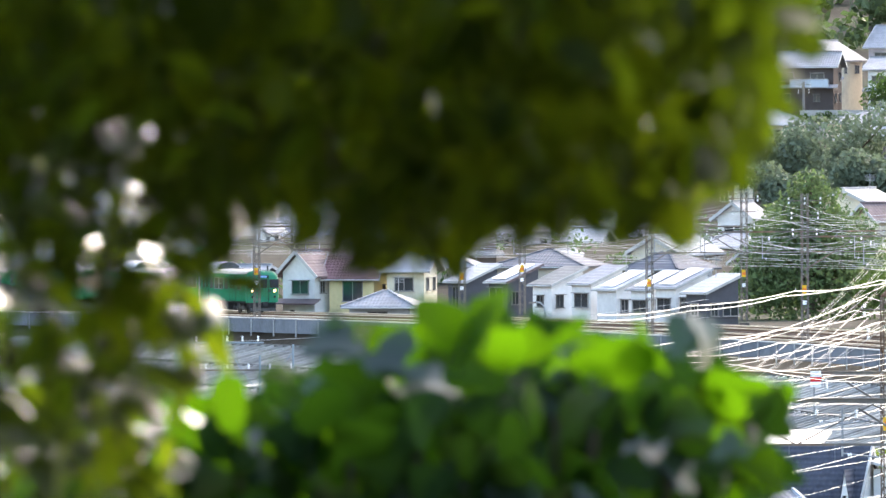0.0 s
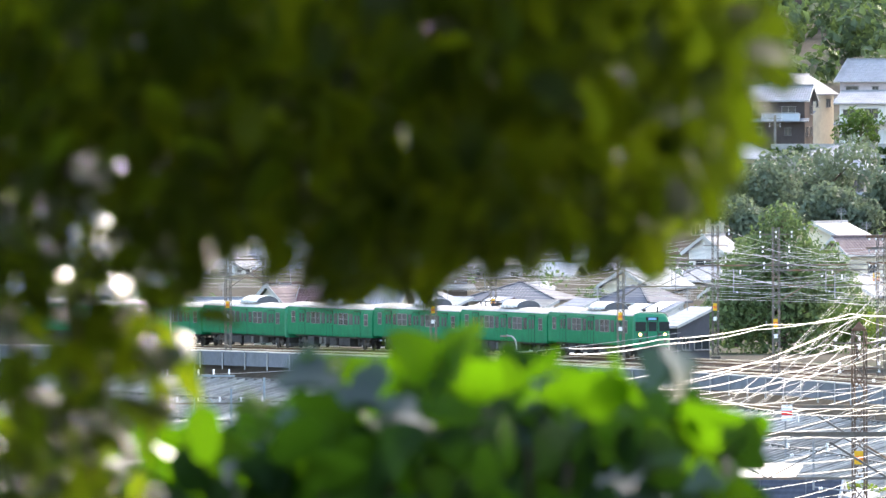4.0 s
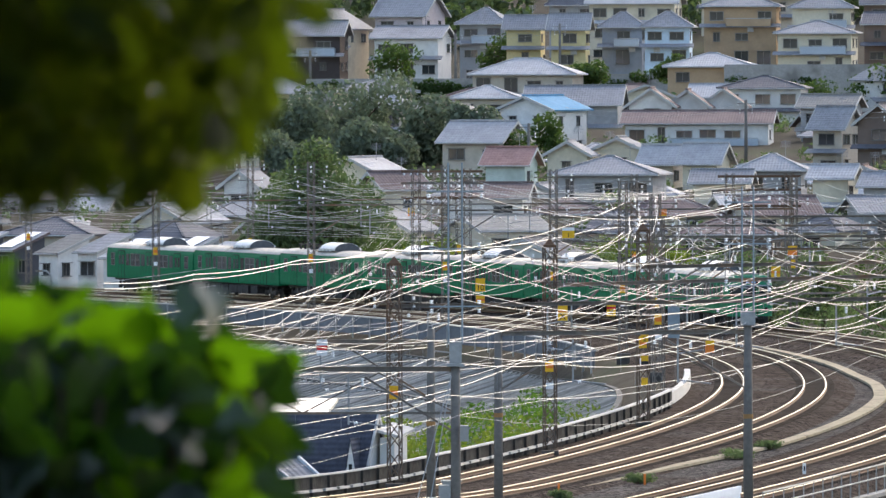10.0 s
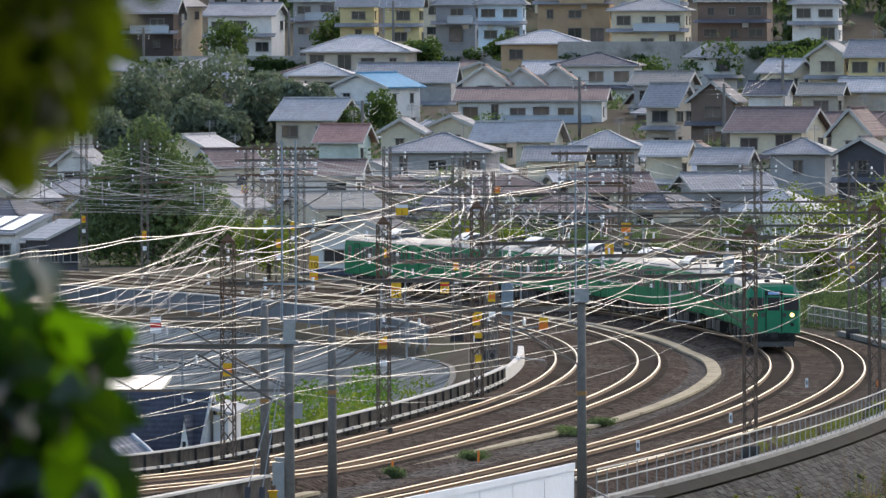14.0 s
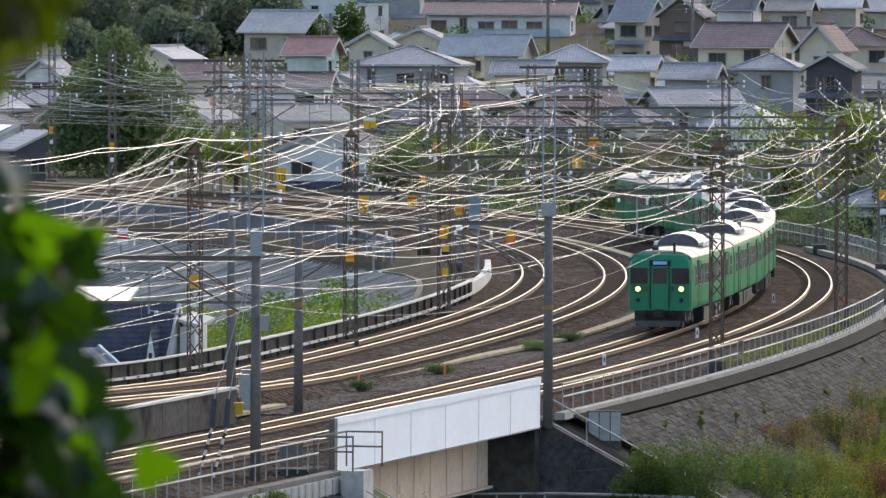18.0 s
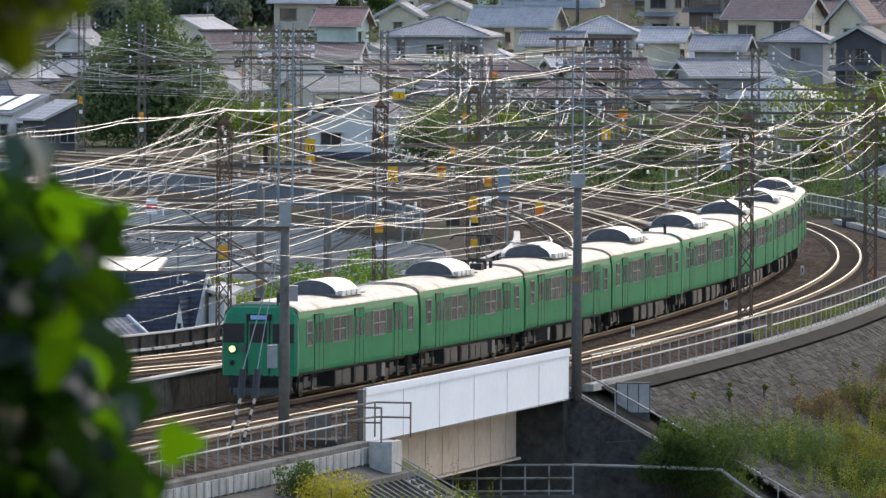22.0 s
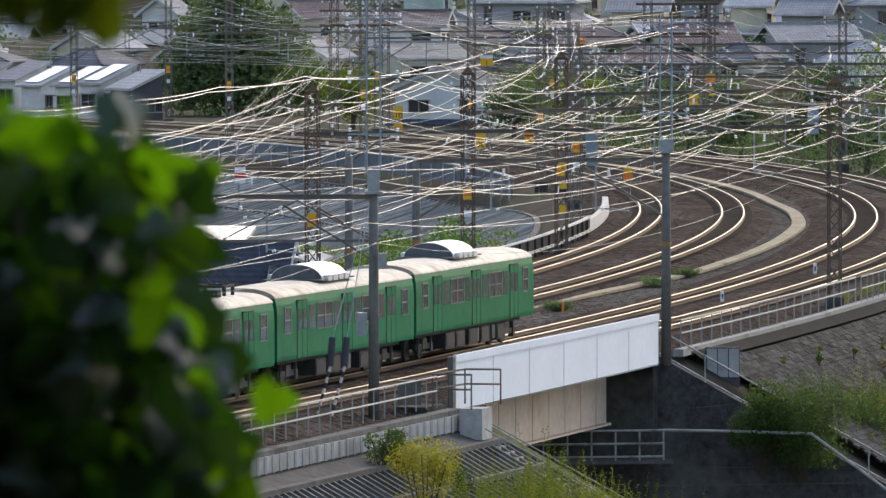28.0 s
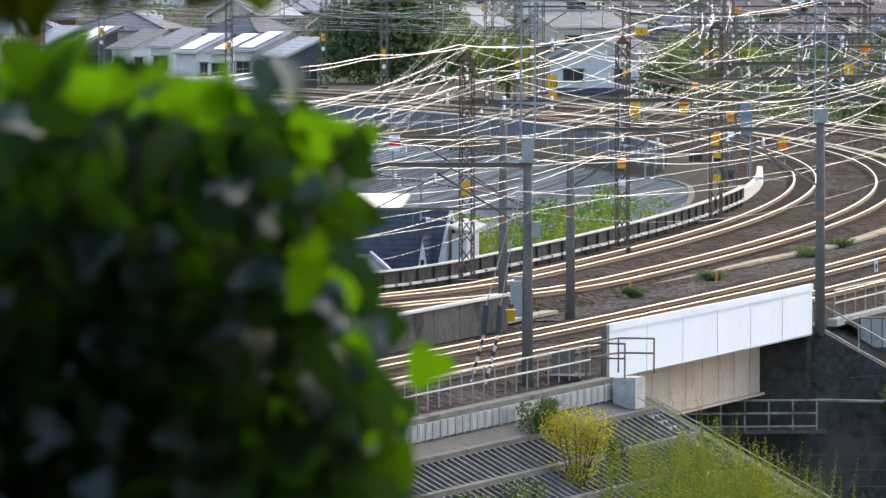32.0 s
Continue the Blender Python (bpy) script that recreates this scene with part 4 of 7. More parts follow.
def lattice_mast(x, y, z, h, w=0.46, label="tall rusty steel lattice mast of the overhead line", mat="steel_dark", crown=True, plates=True):
    t = thing("lattice_mast", label, "mast", at=pose(x, y, z), group="overhead line masts")
    m = Mesh()
    lattice(m, (0, 0, 0.35), (0, 0, h), w, lace=0.045 if y < 560 else 0.03)
    part("shaft", m, M[mat], t)
    m = Mesh()
    m.box((0, 0, -0.2), (0.75, 0.75, 0.9))
    part("footing", m, M["concrete_dark"], t, "square concrete footing")
    if crown and y < 560:
        m = Mesh()
        m.box((0, 0, h + 0.05), (w * 1.15, w * 1.15, 0.1))
        m.add([(-w * .5, -w * .5, h + .1), (w * .5, -w * .5, h + .1), (w * .5, w * .5, h + .1), (-w * .5, w * .5, h + .1), (0, 0, h + .4)], [(0, 1, 4), (1, 2, 4), (2, 3, 4), (3, 0, 4)])
        part("cap", m, M["rail_side"], t, "rusty pointed cap")
    if not plates:
        return t
    m = Mesh()
    m.box((0, -w * 0.55, 3.1), (w * 0.7, 0.03, 0.28))
    part("number_plate", m, M["white"], t)
    m = Mesh()
    m.box((0, -w * 0.56, 4.0), (w * 0.85, 0.03, 0.55))
    p = part("warning_plate", m, M["yellow"], t, "yellow and orange warning plate")
    m = Mesh()
    m.box((0, -w * 0.58, 3.98), (w * 0.7, 0.03, 0.2))
    part("orange_stripe", m, M["orange"], p)
    return t


def concrete_pole(x, y, z, h, r=0.2, label="grey concrete pole of the overhead line", band=4.3, group="overhead line poles"):
    t = thing("concrete_pole", label, "pole", at=pose(x, y, z), group=group)
    m = Mesh()
    m.rod((0, 0, -0.5), (0, 0, h), r, r * 0.78, 14)
    part("shaft", m, M["pole"], t, smooth=True)
    if band:
        m = Mesh()
        m.rod((0, 0, band), (0, 0, band + 0.17), r * 0.96, r * 0.95, 14)
        part("band", m, M["faded_orange"], t, "faded orange band")
    return t


def cross_arm(t, h, reach, ins=2, mat="steel_dark", turn=0.0):
    """A steel arm across a mast with insulators standing or hanging on it."""
    m = Mesh()
    c, s = math.cos(turn), math.sin(turn)
    m.bar((-reach * c, -reach * s, h), (reach * c, reach * s, h), 0.055, 0.055)
    a = part("cross_arm", m, M[mat], t)
    for i in range(ins):
        k = -1 + 2 * i / max(1, ins - 1)
        for q in (-1, 1):
            insulator(a, (reach * 0.92 * k * c, reach * 0.92 * k * s, h + 0.06 if q > 0 else h - 0.06), (math.pi if q > 0 else 0, 0), INS_SHORT)
    return a


def beam(p, q, label="steel portal beam with braces over the tracks", tracks=(), depth=0.0, mat="steel_dark"):
    """A beam between two masts, its braces, and a drop arm with insulators over each track."""
    p, q = Vector(p), Vector(q)
    t = thing("portal_beam", label, "portal beam", group="overhead line beams")
    d = (q - p)
    u = d.normalized()
    m = Mesh()
    g = 0.14 if p.y < 560 else 0.09
    m.bar(p, q, 0.16, 0.03)
    m.bar(p + Vector((0, 0, -g / 2)), q + Vector((0, 0, -g / 2)), 0.03, g - 0.02)
    m.bar(p + Vector((0, 0, -g)), q + Vector((0, 0, -g)), 0.16, 0.03)
    part("beam", m, M[mat], t)
    for a, s in ((p, 1), (q, -1)):
        m = Mesh()
        m.bar(a + u * s * 3.2 + Vector((0, 0, -0.35)), a + Vector((0, 0, -2.3)), 0.075, 0.075)
        part("knee_brace", m, M[mat], t)
    if depth:
        m = Mesh()
        m.bar(p + Vector((0, 0, -depth)), q + Vector((0, 0, -depth)), 0.09, 0.09)
        part("lower_chord", m, M[mat], t)
        n = max(2, int(d.length / 2.6))
        for i in range(n):
            m = Mesh()
            a, b = p + d * i / n, p + d * (i + 1) / n
            if i % 2:
                a, b = b, a
            m.bar(a + Vector((0, 0, -0.2)), b + Vector((0, 0, -depth)), 0.05, 0.05)
            part("diagonal", m, M[mat], t)
    for k in tracks:
        c = p + d * k
        m = Mesh()
        m.bar(c + Vector((0, 0, -0.3)), c + Vector((0, 0, -2.0)), 0.07, 0.07)
        arm = part("drop_arm", m, M["steel"], t)
        m = Mesh()
        m.rod(c + Vector((0, 0, -1.9)), c + u * 1.3 + Vector((0, 0, -2.05)), 0.03)
        m.rod(c + Vector((0, 0, -0.9)), c + u * 1.0 + Vector((0, 0, -0.75)), 0.03)
        part("steady_arm", m, M["steel"], arm)
        insulator(arm, c + u * 0.5 + Vector((0, 0, -0.36)))
        insulator(arm, c + u * 0.35 + Vector((0, 0, -1.94)), (0.2, 1.4), INS_SHORT)
        insulator(arm, c - u * 0.9 + Vector((0, 0, -0.36)), (0, 0), INS_SHORT)
    return t


def sagged(a, b, sag, n=12):
    a, b = Vector(a), Vector(b)
    return [a.lerp(b, i / n) - Vector((0, 0, sag * 4 * (i / n) * (1 - i / n))) for i in range(n + 1)]


WIRES = dict(n=0)


def wire(points, sag=0.6, r=0.018, mat="wire", label="bright overhead wire sagging between its masts", name="overhead_wire", n=12):
    m = Mesh()
    pts = []
    for a, b in zip(points[:-1], points[1:]):
        s = sagged(a, b, sag * (Vector(b) - Vector(a)).length / 40.0, n)
        pts += s if not pts else s[1:]
    m.tube(pts, r * 0.54, 5)
    return tagged(part(name, m, M[mat], smooth=True), label, "wire", group="overhead wires")


M["steel_rust"] = surf("rusty_steel", (0.13, 0.1, 0.08), 0.9, 0, 0.35, 0.5, 5.0, 0, (0.15, 0.08, 0.045), 0.15)
# stations of the line: depth, inner offset, outer offset
STATIONS = [(368, -14.3, 8.6), (452, -12.4, 6.7), (485, -12.0, 6.9), (519, -12.3, 7.7), (560, -14.6, 7.6), (596, -15.2, 7.8), (634, -15.2, 7.6), (672, -15.2, 7.6), (712, -15.3, 7.6), (752, -15.3, 7.4), (792, -15.3, 7.4), (836, -15.3, 7.2), (882, -15.3, 7.2), (930, -15.3, 7.2)]
OUTER = {452: 468, 485: 513, 519: 542}   # where the outer mast stands further along
for y, oi, oo in STATIONS:
    a, b = on_line(y, oi, -0.2), on_line(OUTER.get(y, y), oo, -0.2)
    hi = 9.2 + 1.6 * ((int(y) * 7) % 5) / 5 * (1 if y > 540 else 0)
    ho = 9.2 + 1.6 * ((int(y) * 3) % 5) / 5 * (1 if y > 540 else 0)
    w = 0.5 if y < 600 else 0.42
    if y > 400:
        tone = "steel_rust" if y < 560 else "steel_dark"
        ma = lattice_mast(a.x, a.y, a.z, hi, w, mat=tone)
        mb = lattice_mast(b.x, b.y, b.z, ho, w, mat=tone, plates=y > 540)
        turn = math.atan2(b.y - a.y, b.x - a.x)
        for mm, hh in ((ma, hi), (mb, ho)):
            cross_arm(mm, hh - 0.5, 1.2, 3, turn=turn)
            cross_arm(mm, hh - 1.5, 1.0, 2, turn=turn)
            if y > 540:
                cross_arm(mm, hh - 2.6, 0.9, 2, turn=turn)
        q = (b - a)
        ks = [(o - oi) / (oo - oi) for o in (-11.2, -6.9, 0.0, 3.7)]
        pa, pb = a.copy(), b.copy()
        pa.z, pb.z = grade(y) + 7.4, grade(y) + 7.4
        beam(pa, pb, tracks=ks, depth=0.0 if int(y) % 3 else 1.5)

# feature poles nearest to the camera
POLE_FRONT = concrete_pole(4.6, 384.5, -0.3, 7.7, 0.2, "thick grey concrete pole with a switch box beside the fence", 0)
m = Mesh()
m.box((0, 0, 8.0), (0.42, 0.4, 0.75))
m.box((0, 0, 7.57), (0.62, 0.55, 0.1))
part("switch_box", m, M["steel"], POLE_FRONT, "grey switch box")
for dx in (-0.24, 0.24):
    m = Mesh()
    m.rod((dx, 0, 8.3), (dx, 0, 14.6), 0.032, n=8)
    part("upper_pipe", m, M["steel_blue"], POLE_FRONT, "blue-grey pipe mast")
cross_arm(POLE_FRONT, 9.6, 0.9, 2, "steel_blue")
cross_arm(POLE_FRONT, 13.6, 1.0, 2, "steel_blue")
cross_arm(POLE_FRONT, 11.6, 0.9, 2, "steel_blue")
m = Mesh()
m.box((0.3, -0.3, 5.2), (0.3, 0.3, 0.55))
part("transformer", m, M["wire_dark"], POLE_FRONT)
m = Mesh()
m.box((-0.42, -0.1, 3.0), (0.35, 0.3, 0.8))
part("relay_box", m, M["steel"], POLE_FRONT, "grey relay box")
# back-stays with striped guards and tension weights
M["weight"] = surf("dark_iron_weight", (0.06, 0.062, 0.07), 0.7, 0.2, 0.3, 1.0, 6.0)
STAY = thing("guy_wire", "slack stay wires with striped guards beside the concrete pole", "guy wire")
for dx in (-0.35, 0.15):
    m = Mesh()
    m.rod((4.45, 384.4, 6.9), (3.5 + dx, 383.0, 2.3), 0.02, n=6)
    part("stay", m, M["steel"], STAY)
    m = Mesh()
    m.rod((3.5 + dx, 383.0, 2.3), (3.42 + dx, 382.9, 1.3), 0.12, n=10)
    part("weight", m, M["weight"], STAY, "dark tension weight")
    for i in range(9):
        a, b = Vector((3.42 + dx, 382.9, 1.3)), Vector((2.95 + dx, 382.0, -0.4))
        m = Mesh()
        m.rod(a.lerp(b, i / 9), a.lerp(b, (i + 1) / 9), 0.055, n=8)
        part("guard_stripe", m, M["black"] if i % 2 else M["cream_paint"], STAY)
concrete_pole(6.75, 426.5, -0.1, 7.4, 0.19, "slim brown-grey concrete pole with a faded orange band between tracks", 4.1)
concrete_pole(4.2, 431.5, -0.1, 7.4, 0.19, "slim concrete pole with a faded orange band behind the retaining wall", 3.6)
POLE_R = concrete_pole(16.3, 424.4, -0.1, 8.0, 0.2, "dark concrete pole with a faded orange band at the bridge end", 4.1)
m = Mesh()
m.box((0, 0, 7.95), (0.55, 0.5, 0.55))
part("switch_box", m, M["steel"], POLE_R, "grey box on the pole top")
for dx in (-0.22, 0.22):
    m = Mesh()
    m.rod((dx, 0, 8.1), (dx, 0, 13.0), 0.034, n=8)
    part("upper_pipe", m, M["steel_blue"], POLE_R, "blue-grey pipe mast")
for h in (9.2, 10.8, 12.4):
    cross_arm(POLE_R, h, 0.9, 2, "steel_blue")
beam((6.75, 426.5, 7.3), (16.3, 424.4, 7.4), tracks=(0.3, 0.72), depth=0.0)
beam((-13.0, 434.5, 6.8), (4.2, 431.5, 6.85), "steel beam carrying a red and white board", tracks=(0.35, 0.75))
beam((-14.0, 388.0, 7.1), (4.6, 384.5, 7.2), tracks=(0.3, 0.55, 0.8), depth=1.6)
lattice_mast(-14.0, 388.0, -0.6, 9.0)
lattice_mast(-13.0, 434.5, 0.4, 8.8)

# the wires of each track follow the curve from portal to portal
for off in TRACKS.values():
    for k, (z0, sag, r) in enumerate(((6.75, 0.8, 0.022), (5.15, 0.05, 0.016), (6.95, 0.6, 0.016))):
        if k == 2 and off in (0.0, -6.9):
            continue
        ys = [330, 368, 408] + [s[0] for s in STATIONS[1:]] + [985]
        pts = [on_line(y, off + (0.25 if i % 2 else -0.25) + 0.3 * (k == 2), z0 + lift(y, off)) for i, y in enumerate(ys)]
        wire(pts, sag, r, label="bright contact and carrier wire above a track", n=10)
# droppers between carrier and contact wire
m = Mesh()
for off in TRACKS.values():
    for y in range(340, 700, 7):
        p = on_line(y, off, 5.15 + lift(y, off))
        m.rod(p, p + Vector((0, 0, 0.75)), 0.008, n=3)
tagged(part("droppers", m, M["wire_dark"]), "thin droppers between the wires of the overhead line", "dropper", kind="stuff")
# thin signal and return wires beside the tracks
for i, (o, h) in enumerate(((-14.6, 6.3), (-14.2, 5.6), (-9.2, 7.0), (-3.4, 7.2), (1.8, 7.1), (6.9, 6.2), (7.1, 5.4), (-12.6, 7.9), (5.6, 8.2), (-5.2, 8.0), (-1.6, 8.3), (-10.4, 8.4))):
    ys = [340, 384] + [q[0] for q in STATIONS[1:]]
    wire([on_line(y, o + 0.2 * ((k * 7 + i) % 3), h + 0.1 * ((k * 5 + i) % 4) + lift(y, o)) for k, y in enumerate(ys)], 0.5 + 0.12 * (i % 4), 0.013 + 0.002 * (i % 3), "wire_dark" if i % 3 == 0 else "wire", "thin wire strung along the portals", n=8)
# feeders along the mast tops
for side, offs in ((0, (-1.4, -0.9, 0.0, 1.1)), (1, (-1.3, -0.2, 0.9, 1.3))):
    for j, o in enumerate(offs):
        pts = []
        for i, s in enumerate(STATIONS[1:]):
            base = s[1] if side == 0 else s[2]
            pts.append(on_line(s[0], base + o, 8.95 + 0.55 * (j % 3) - 0.5))
        first = on_line(384, 7.6 + o * 0.5 if side else -13.5 + o, 10.2 + 0.9 * j if side else 8.6 + 0.4 * j)
        wire([first] + pts, 0.7 + 0.2 * j, 0.02 if j < 2 else 0.015, "wire" if j != 3 else "wire_dark", "bright feeder wire sagging between mast tops", n=10)

# ---------------------------------------------------------------- houses
def roof_mat(name, col, pitch=0.32):
    """Roof covering in courses: thin relief lines, and patches of wear."""
    m = surf(name, col, 0.75, 0, 0.25, 0.2, 2.5, 0, tuple(c * 0.75 for c in col), 0.1, 0.04)
    nt = m.node_tree
    n, l = nt.nodes, nt.links
    co = n.new("ShaderNodeTexCoord")
    w = n.new("ShaderNodeTexWave")
    w.wave_type, w.bands_direction = "BANDS", "X"
    w.inputs["Scale"].default_value, w.inputs["Distortion"].default_value = 1.0 / pitch * 0.33, 0.3
    l.new(co.outputs["Object"], w.inputs["Vector"])
    w2 = n.new("ShaderNodeTexWave")
    w2.wave_type, w2.bands_direction = "BANDS", "Z"
    w2.inputs["Scale"].default_value = 1.4
    l.new(co.outputs["Object"], w2.inputs["Vector"])
    ad = n.new("ShaderNodeMath")
    ad.operation = "ADD"
    l.new(w.outputs["Fac"], ad.inputs[0])
    l.new(w2.outputs["Fac"], ad.inputs[1])
    b = n.new("ShaderNodeBump")
    b.inputs["Strength"].default_value, b.inputs["Distance"].default_value = 0.55, 0.05
    l.new(ad.outputs[0], b.inputs["Height"])
    l.new(b.outputs[0], n["Principled BSDF"].inputs["Normal"])
    return m


WALLS = {k: surf("wall_" + k, c, 0.85, 0, 0.12, 0.25, 3.0, 0, tuple(v * 0.8 for v in c), 0.06) for k, c in dict(
    white=(0.68, 0.665, 0.64), cream=(0.62, 0.56, 0.43), yellow=(0.62, 0.53, 0.29), beige=(0.5, 0.44, 0.36), tan=(0.42, 0.3, 0.19), brown=(0.17, 0.13, 0.11), brown_dark=(0.08, 0.065, 0.06),
    lightblue=(0.55, 0.66, 0.75), greyblue=(0.26, 0.29, 0.33), grey=(0.34, 0.34, 0.34), palegreen=(0.5, 0.57, 0.52), darkgrey=(0.09, 0.09, 0.1), pinkish=(0.5, 0.43, 0.43)).items()}
ROOFS = {k: roof_mat("roof_" + k, c) for k, c in dict(
    slate=(0.285, 0.283, 0.295), slate_light=(0.41, 0.405, 0.415), dark=(0.135, 0.135, 0.15), brown=(0.19, 0.145, 0.14), maroon=(0.19, 0.11, 0.11), blue=(0.11, 0.28, 0.44), pink=(0.37, 0.22, 0.19), grey_roof=(0.25, 0.24, 0.225), navy=(0.075, 0.08, 0.1)).items()}
M["eaves"] = surf("white_eaves", (0.45, 0.44, 0.42), 0.88)
# near-white base puts the glare of the sky into the panel colour
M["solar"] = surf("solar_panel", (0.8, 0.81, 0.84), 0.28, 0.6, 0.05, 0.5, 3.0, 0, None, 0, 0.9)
M["balcony"] = surf("balcony_panel", (0.4, 0.45, 0.5), 0.5, 0, 0.15)
WORDS = dict(gable="gabled", gablef="gabled", hip="hipped", shed="single-pitch")
NAMES = dict(white="white", cream="cream", yellow="pale yellow", beige="beige", tan="tan", brown="brown", brown_dark="dark brown", lightblue="light blue", greyblue="grey-blue", grey="grey", palegreen="pale green", darkgrey="dark grey", pinkish="pinkish",
             slate="slate grey", slate_light="pale grey tiled", dark="dark", maroon="maroon", blue="blue", pink="faded red", grey_roof="weathered grey", navy="navy blue")
HOUSES = []


def house(x, y, z, width, wall_h, roof_h, kind, wall, roof, rot, extra="", below=3.5):
    """A timber house: walls, roof with eaves, windows, and a balcony or panels where it has them."""
    HOUSES.append((x, y, width, z))
    if kind != "shed":
        wall_h, roof_h = wall_h + 0.22 * roof_h, 0.78 * roof_h
    rng = random.Random(int(abs(x) * 131 + y * 17 + width * 7))
    a = radians(rot)
    d = max(4.5, min(9.0, width * 0.8)) if kind != "shed" else 3.2
    w = 2.4 if kind == "shed" else max(3.2, (width - 0.9 - d * abs(math.sin(a))) / math.cos(a)) if abs(rot) > 3 else width - 0.9
    t = thing("house", f"{NAMES[wall]} house with a {NAMES[roof]} {WORDS[kind]} roof", "house", at=pose(x, y + d / 2, z, 0, 0, rot), group="houses of the town")
    m = Mesh()
    m.box((0, 0, (wall_h - below) / 2), (w, d, wall_h + below))
    if kind == "gable":
        for s in (-1, 1):
            m.add([(s * w / 2, -d / 2, wall_h), (s * w / 2, d / 2, wall_h), (s * w / 2, 0, wall_h + roof_h * 0.95)], [(0, 1, 2) if s > 0 else (2, 1, 0)])
    if kind == "shed":
        m.add([(s * w / 2, q * d / 2, wall_h + h * roof_h * 0.9) for s in (-1, 1) for q, h in ((-1, 0), (1, 0), (1, 1))], [(2, 1, 0), (3, 4, 5), (1, 2, 5, 4)])
    if kind == "gablef":
        for s in (-1, 1):
            m.add([(-w / 2, s * d / 2, wall_h), (w / 2, s * d / 2, wall_h), (0, s * d / 2, wall_h + roof_h * 0.95)], [(0, 1, 2) if s < 0 else (2, 1, 0)])
    part("wall", m, WALLS[wall], t)
    o = 0.3 if kind == "shed" else 0.6
    W, D = w / 2 + o, d / 2 + o
    e = wall_h - roof_h * o / (d / 2 if kind == "gable" else w / 2) * 0.8
    r = wall_h + roof_h
    th = 0.16
    m = Mesh()
    if kind == "gable":
        for dz in (0, th):
            m.v += [(-W, -D, e + dz), (W, -D, e + dz), (W, 0, r + dz), (-W, 0, r + dz), (W, D, e + dz), (-W, D, e + dz)]
        m.f += [(6, 7, 8, 9), (9, 8, 10, 11), (3, 2, 1, 0), (5, 4, 2, 3), (0, 1, 7, 6), (4, 5, 11, 10), (1, 2, 8, 7), (2, 4, 10, 8), (0, 6, 9, 3), (3, 9, 11, 5)]
    elif kind == "shed":
        e = wall_h - roof_h * o / d
        for dz in (0, th):
            m.v += [(-W, -D, e + dz), (W, -D, e + dz), (W, D, r + dz), (-W, D, r + dz)]
        m.f += [(3, 2, 1, 0), (4, 5, 6, 7), (0, 1, 5, 4), (1, 2, 6, 5), (2, 3, 7, 6), (3, 0, 4, 7)]
    elif kind == "gablef":
        for dz in (0, th):
            m.v += [(-W, -D, e + dz), (0, -D, r + dz), (W, -D, e + dz), (W, D, e + dz), (0, D, r + dz), (-W, D, e + dz)]
        m.f += [(6, 7, 10, 11), (7, 8, 9, 10), (5, 4, 1, 0), (4, 3, 2, 1), (0, 1, 7, 6), (1, 2, 8, 7), (3, 4, 10, 9), (4, 5, 11, 10), (2, 3, 9, 8), (5, 0, 6, 11)]
    else:
        k = max(0.3, W - D) if W > D else 0.3
        kk = max(0.3, D - W) if D > W else 0.0
        ridge = [(-k, -kk, r), (k, -kk, r), (k, kk, r), (-k, kk, r)]
        m.v += [(-W, -D, e), (W, -D, e), (W, D, e), (-W, D, e)] + [(-W, -D, e + th), (W, -D, e + th), (W, D, e + th), (-W, D, e + th)] + [(p[0], p[1] + (0.02 if i > 1 else -0.02), r + th) for i, p in enumerate(ridge)]
        m.f += [(3, 2, 1, 0), (0, 1, 5, 4), (1, 2, 6, 5), (2, 3, 7, 6), (3, 0, 4, 7), (4, 5, 9, 8), (5, 6, 10, 9), (6, 7, 11, 10), (7, 4, 8, 11), (8, 9, 10, 11)]
    rf = part("roof", m, ROOFS[roof], t)
    m = Mesh()
    if kind == "gable":
        m.bar((-W, 0, r + th + 0.06), (W, 0, r + th + 0.06), 0.3, 0.18)
        part("ridge", m, ROOFS[roof], rf)
        for s in (-1, 1):
            m = Mesh()
            m.bar((s * (W + 0.03), -D, e + 0.02), (s * (W + 0.03), 0, r + 0.04), 0.06, 0.26)
            m.bar((s * (W + 0.03), D, e + 0.02), (s * (W + 0.03), 0, r + 0.04), 0.06, 0.26)
            part("bargeboard", m, M["eaves"], rf)
    elif kind == "shed":
        m.bar((W + 0.03, -D, e + 0.06), (W + 0.03, D, r + 0.06), 0.06, 0.2)
        part("bargeboard", m, M["eaves"] if roof != "slate" or wall == "white" else ROOFS["brown"], rf)
    elif kind == "gablef":
        m.bar((0, -D, r + th + 0.06), (0, D, r + th + 0.06), 0.3, 0.18)
        part("ridge", m, ROOFS[roof], rf)
        m = Mesh()
        m.bar((-W, -D - 0.03, e + 0.02), (0, -D - 0.03, r + 0.04), 0.06, 0.28)
        m.bar((W, -D - 0.03, e + 0.02), (0, -D - 0.03, r + 0.04), 0.06, 0.28)
        part("bargeboard", m, M["eaves"], rf)
    else:
        m.bar((-k - 0.1, 0, r + th + 0.05), (k + 0.1, 0, r + th + 0.05), 0.3, 0.2)
        part("ridge", m, ROOFS[roof], rf)
        for sx in (-1, 1):
            m = Mesh()
            m.bar((sx * W, -D, e + th + 0.04), (sx * k, -kk, r + th + 0.04), 0.22, 0.14)
            part("hip_ridge", m, ROOFS[roof], rf)
    if kind != "gablef":
        m = Mesh()
        m.tube([(-W, -D - 0.06, e + 0.04), (W, -D - 0.06, e + 0.04)], 0.07, 5)
        part("gutter", m, M["eaves"], rf)

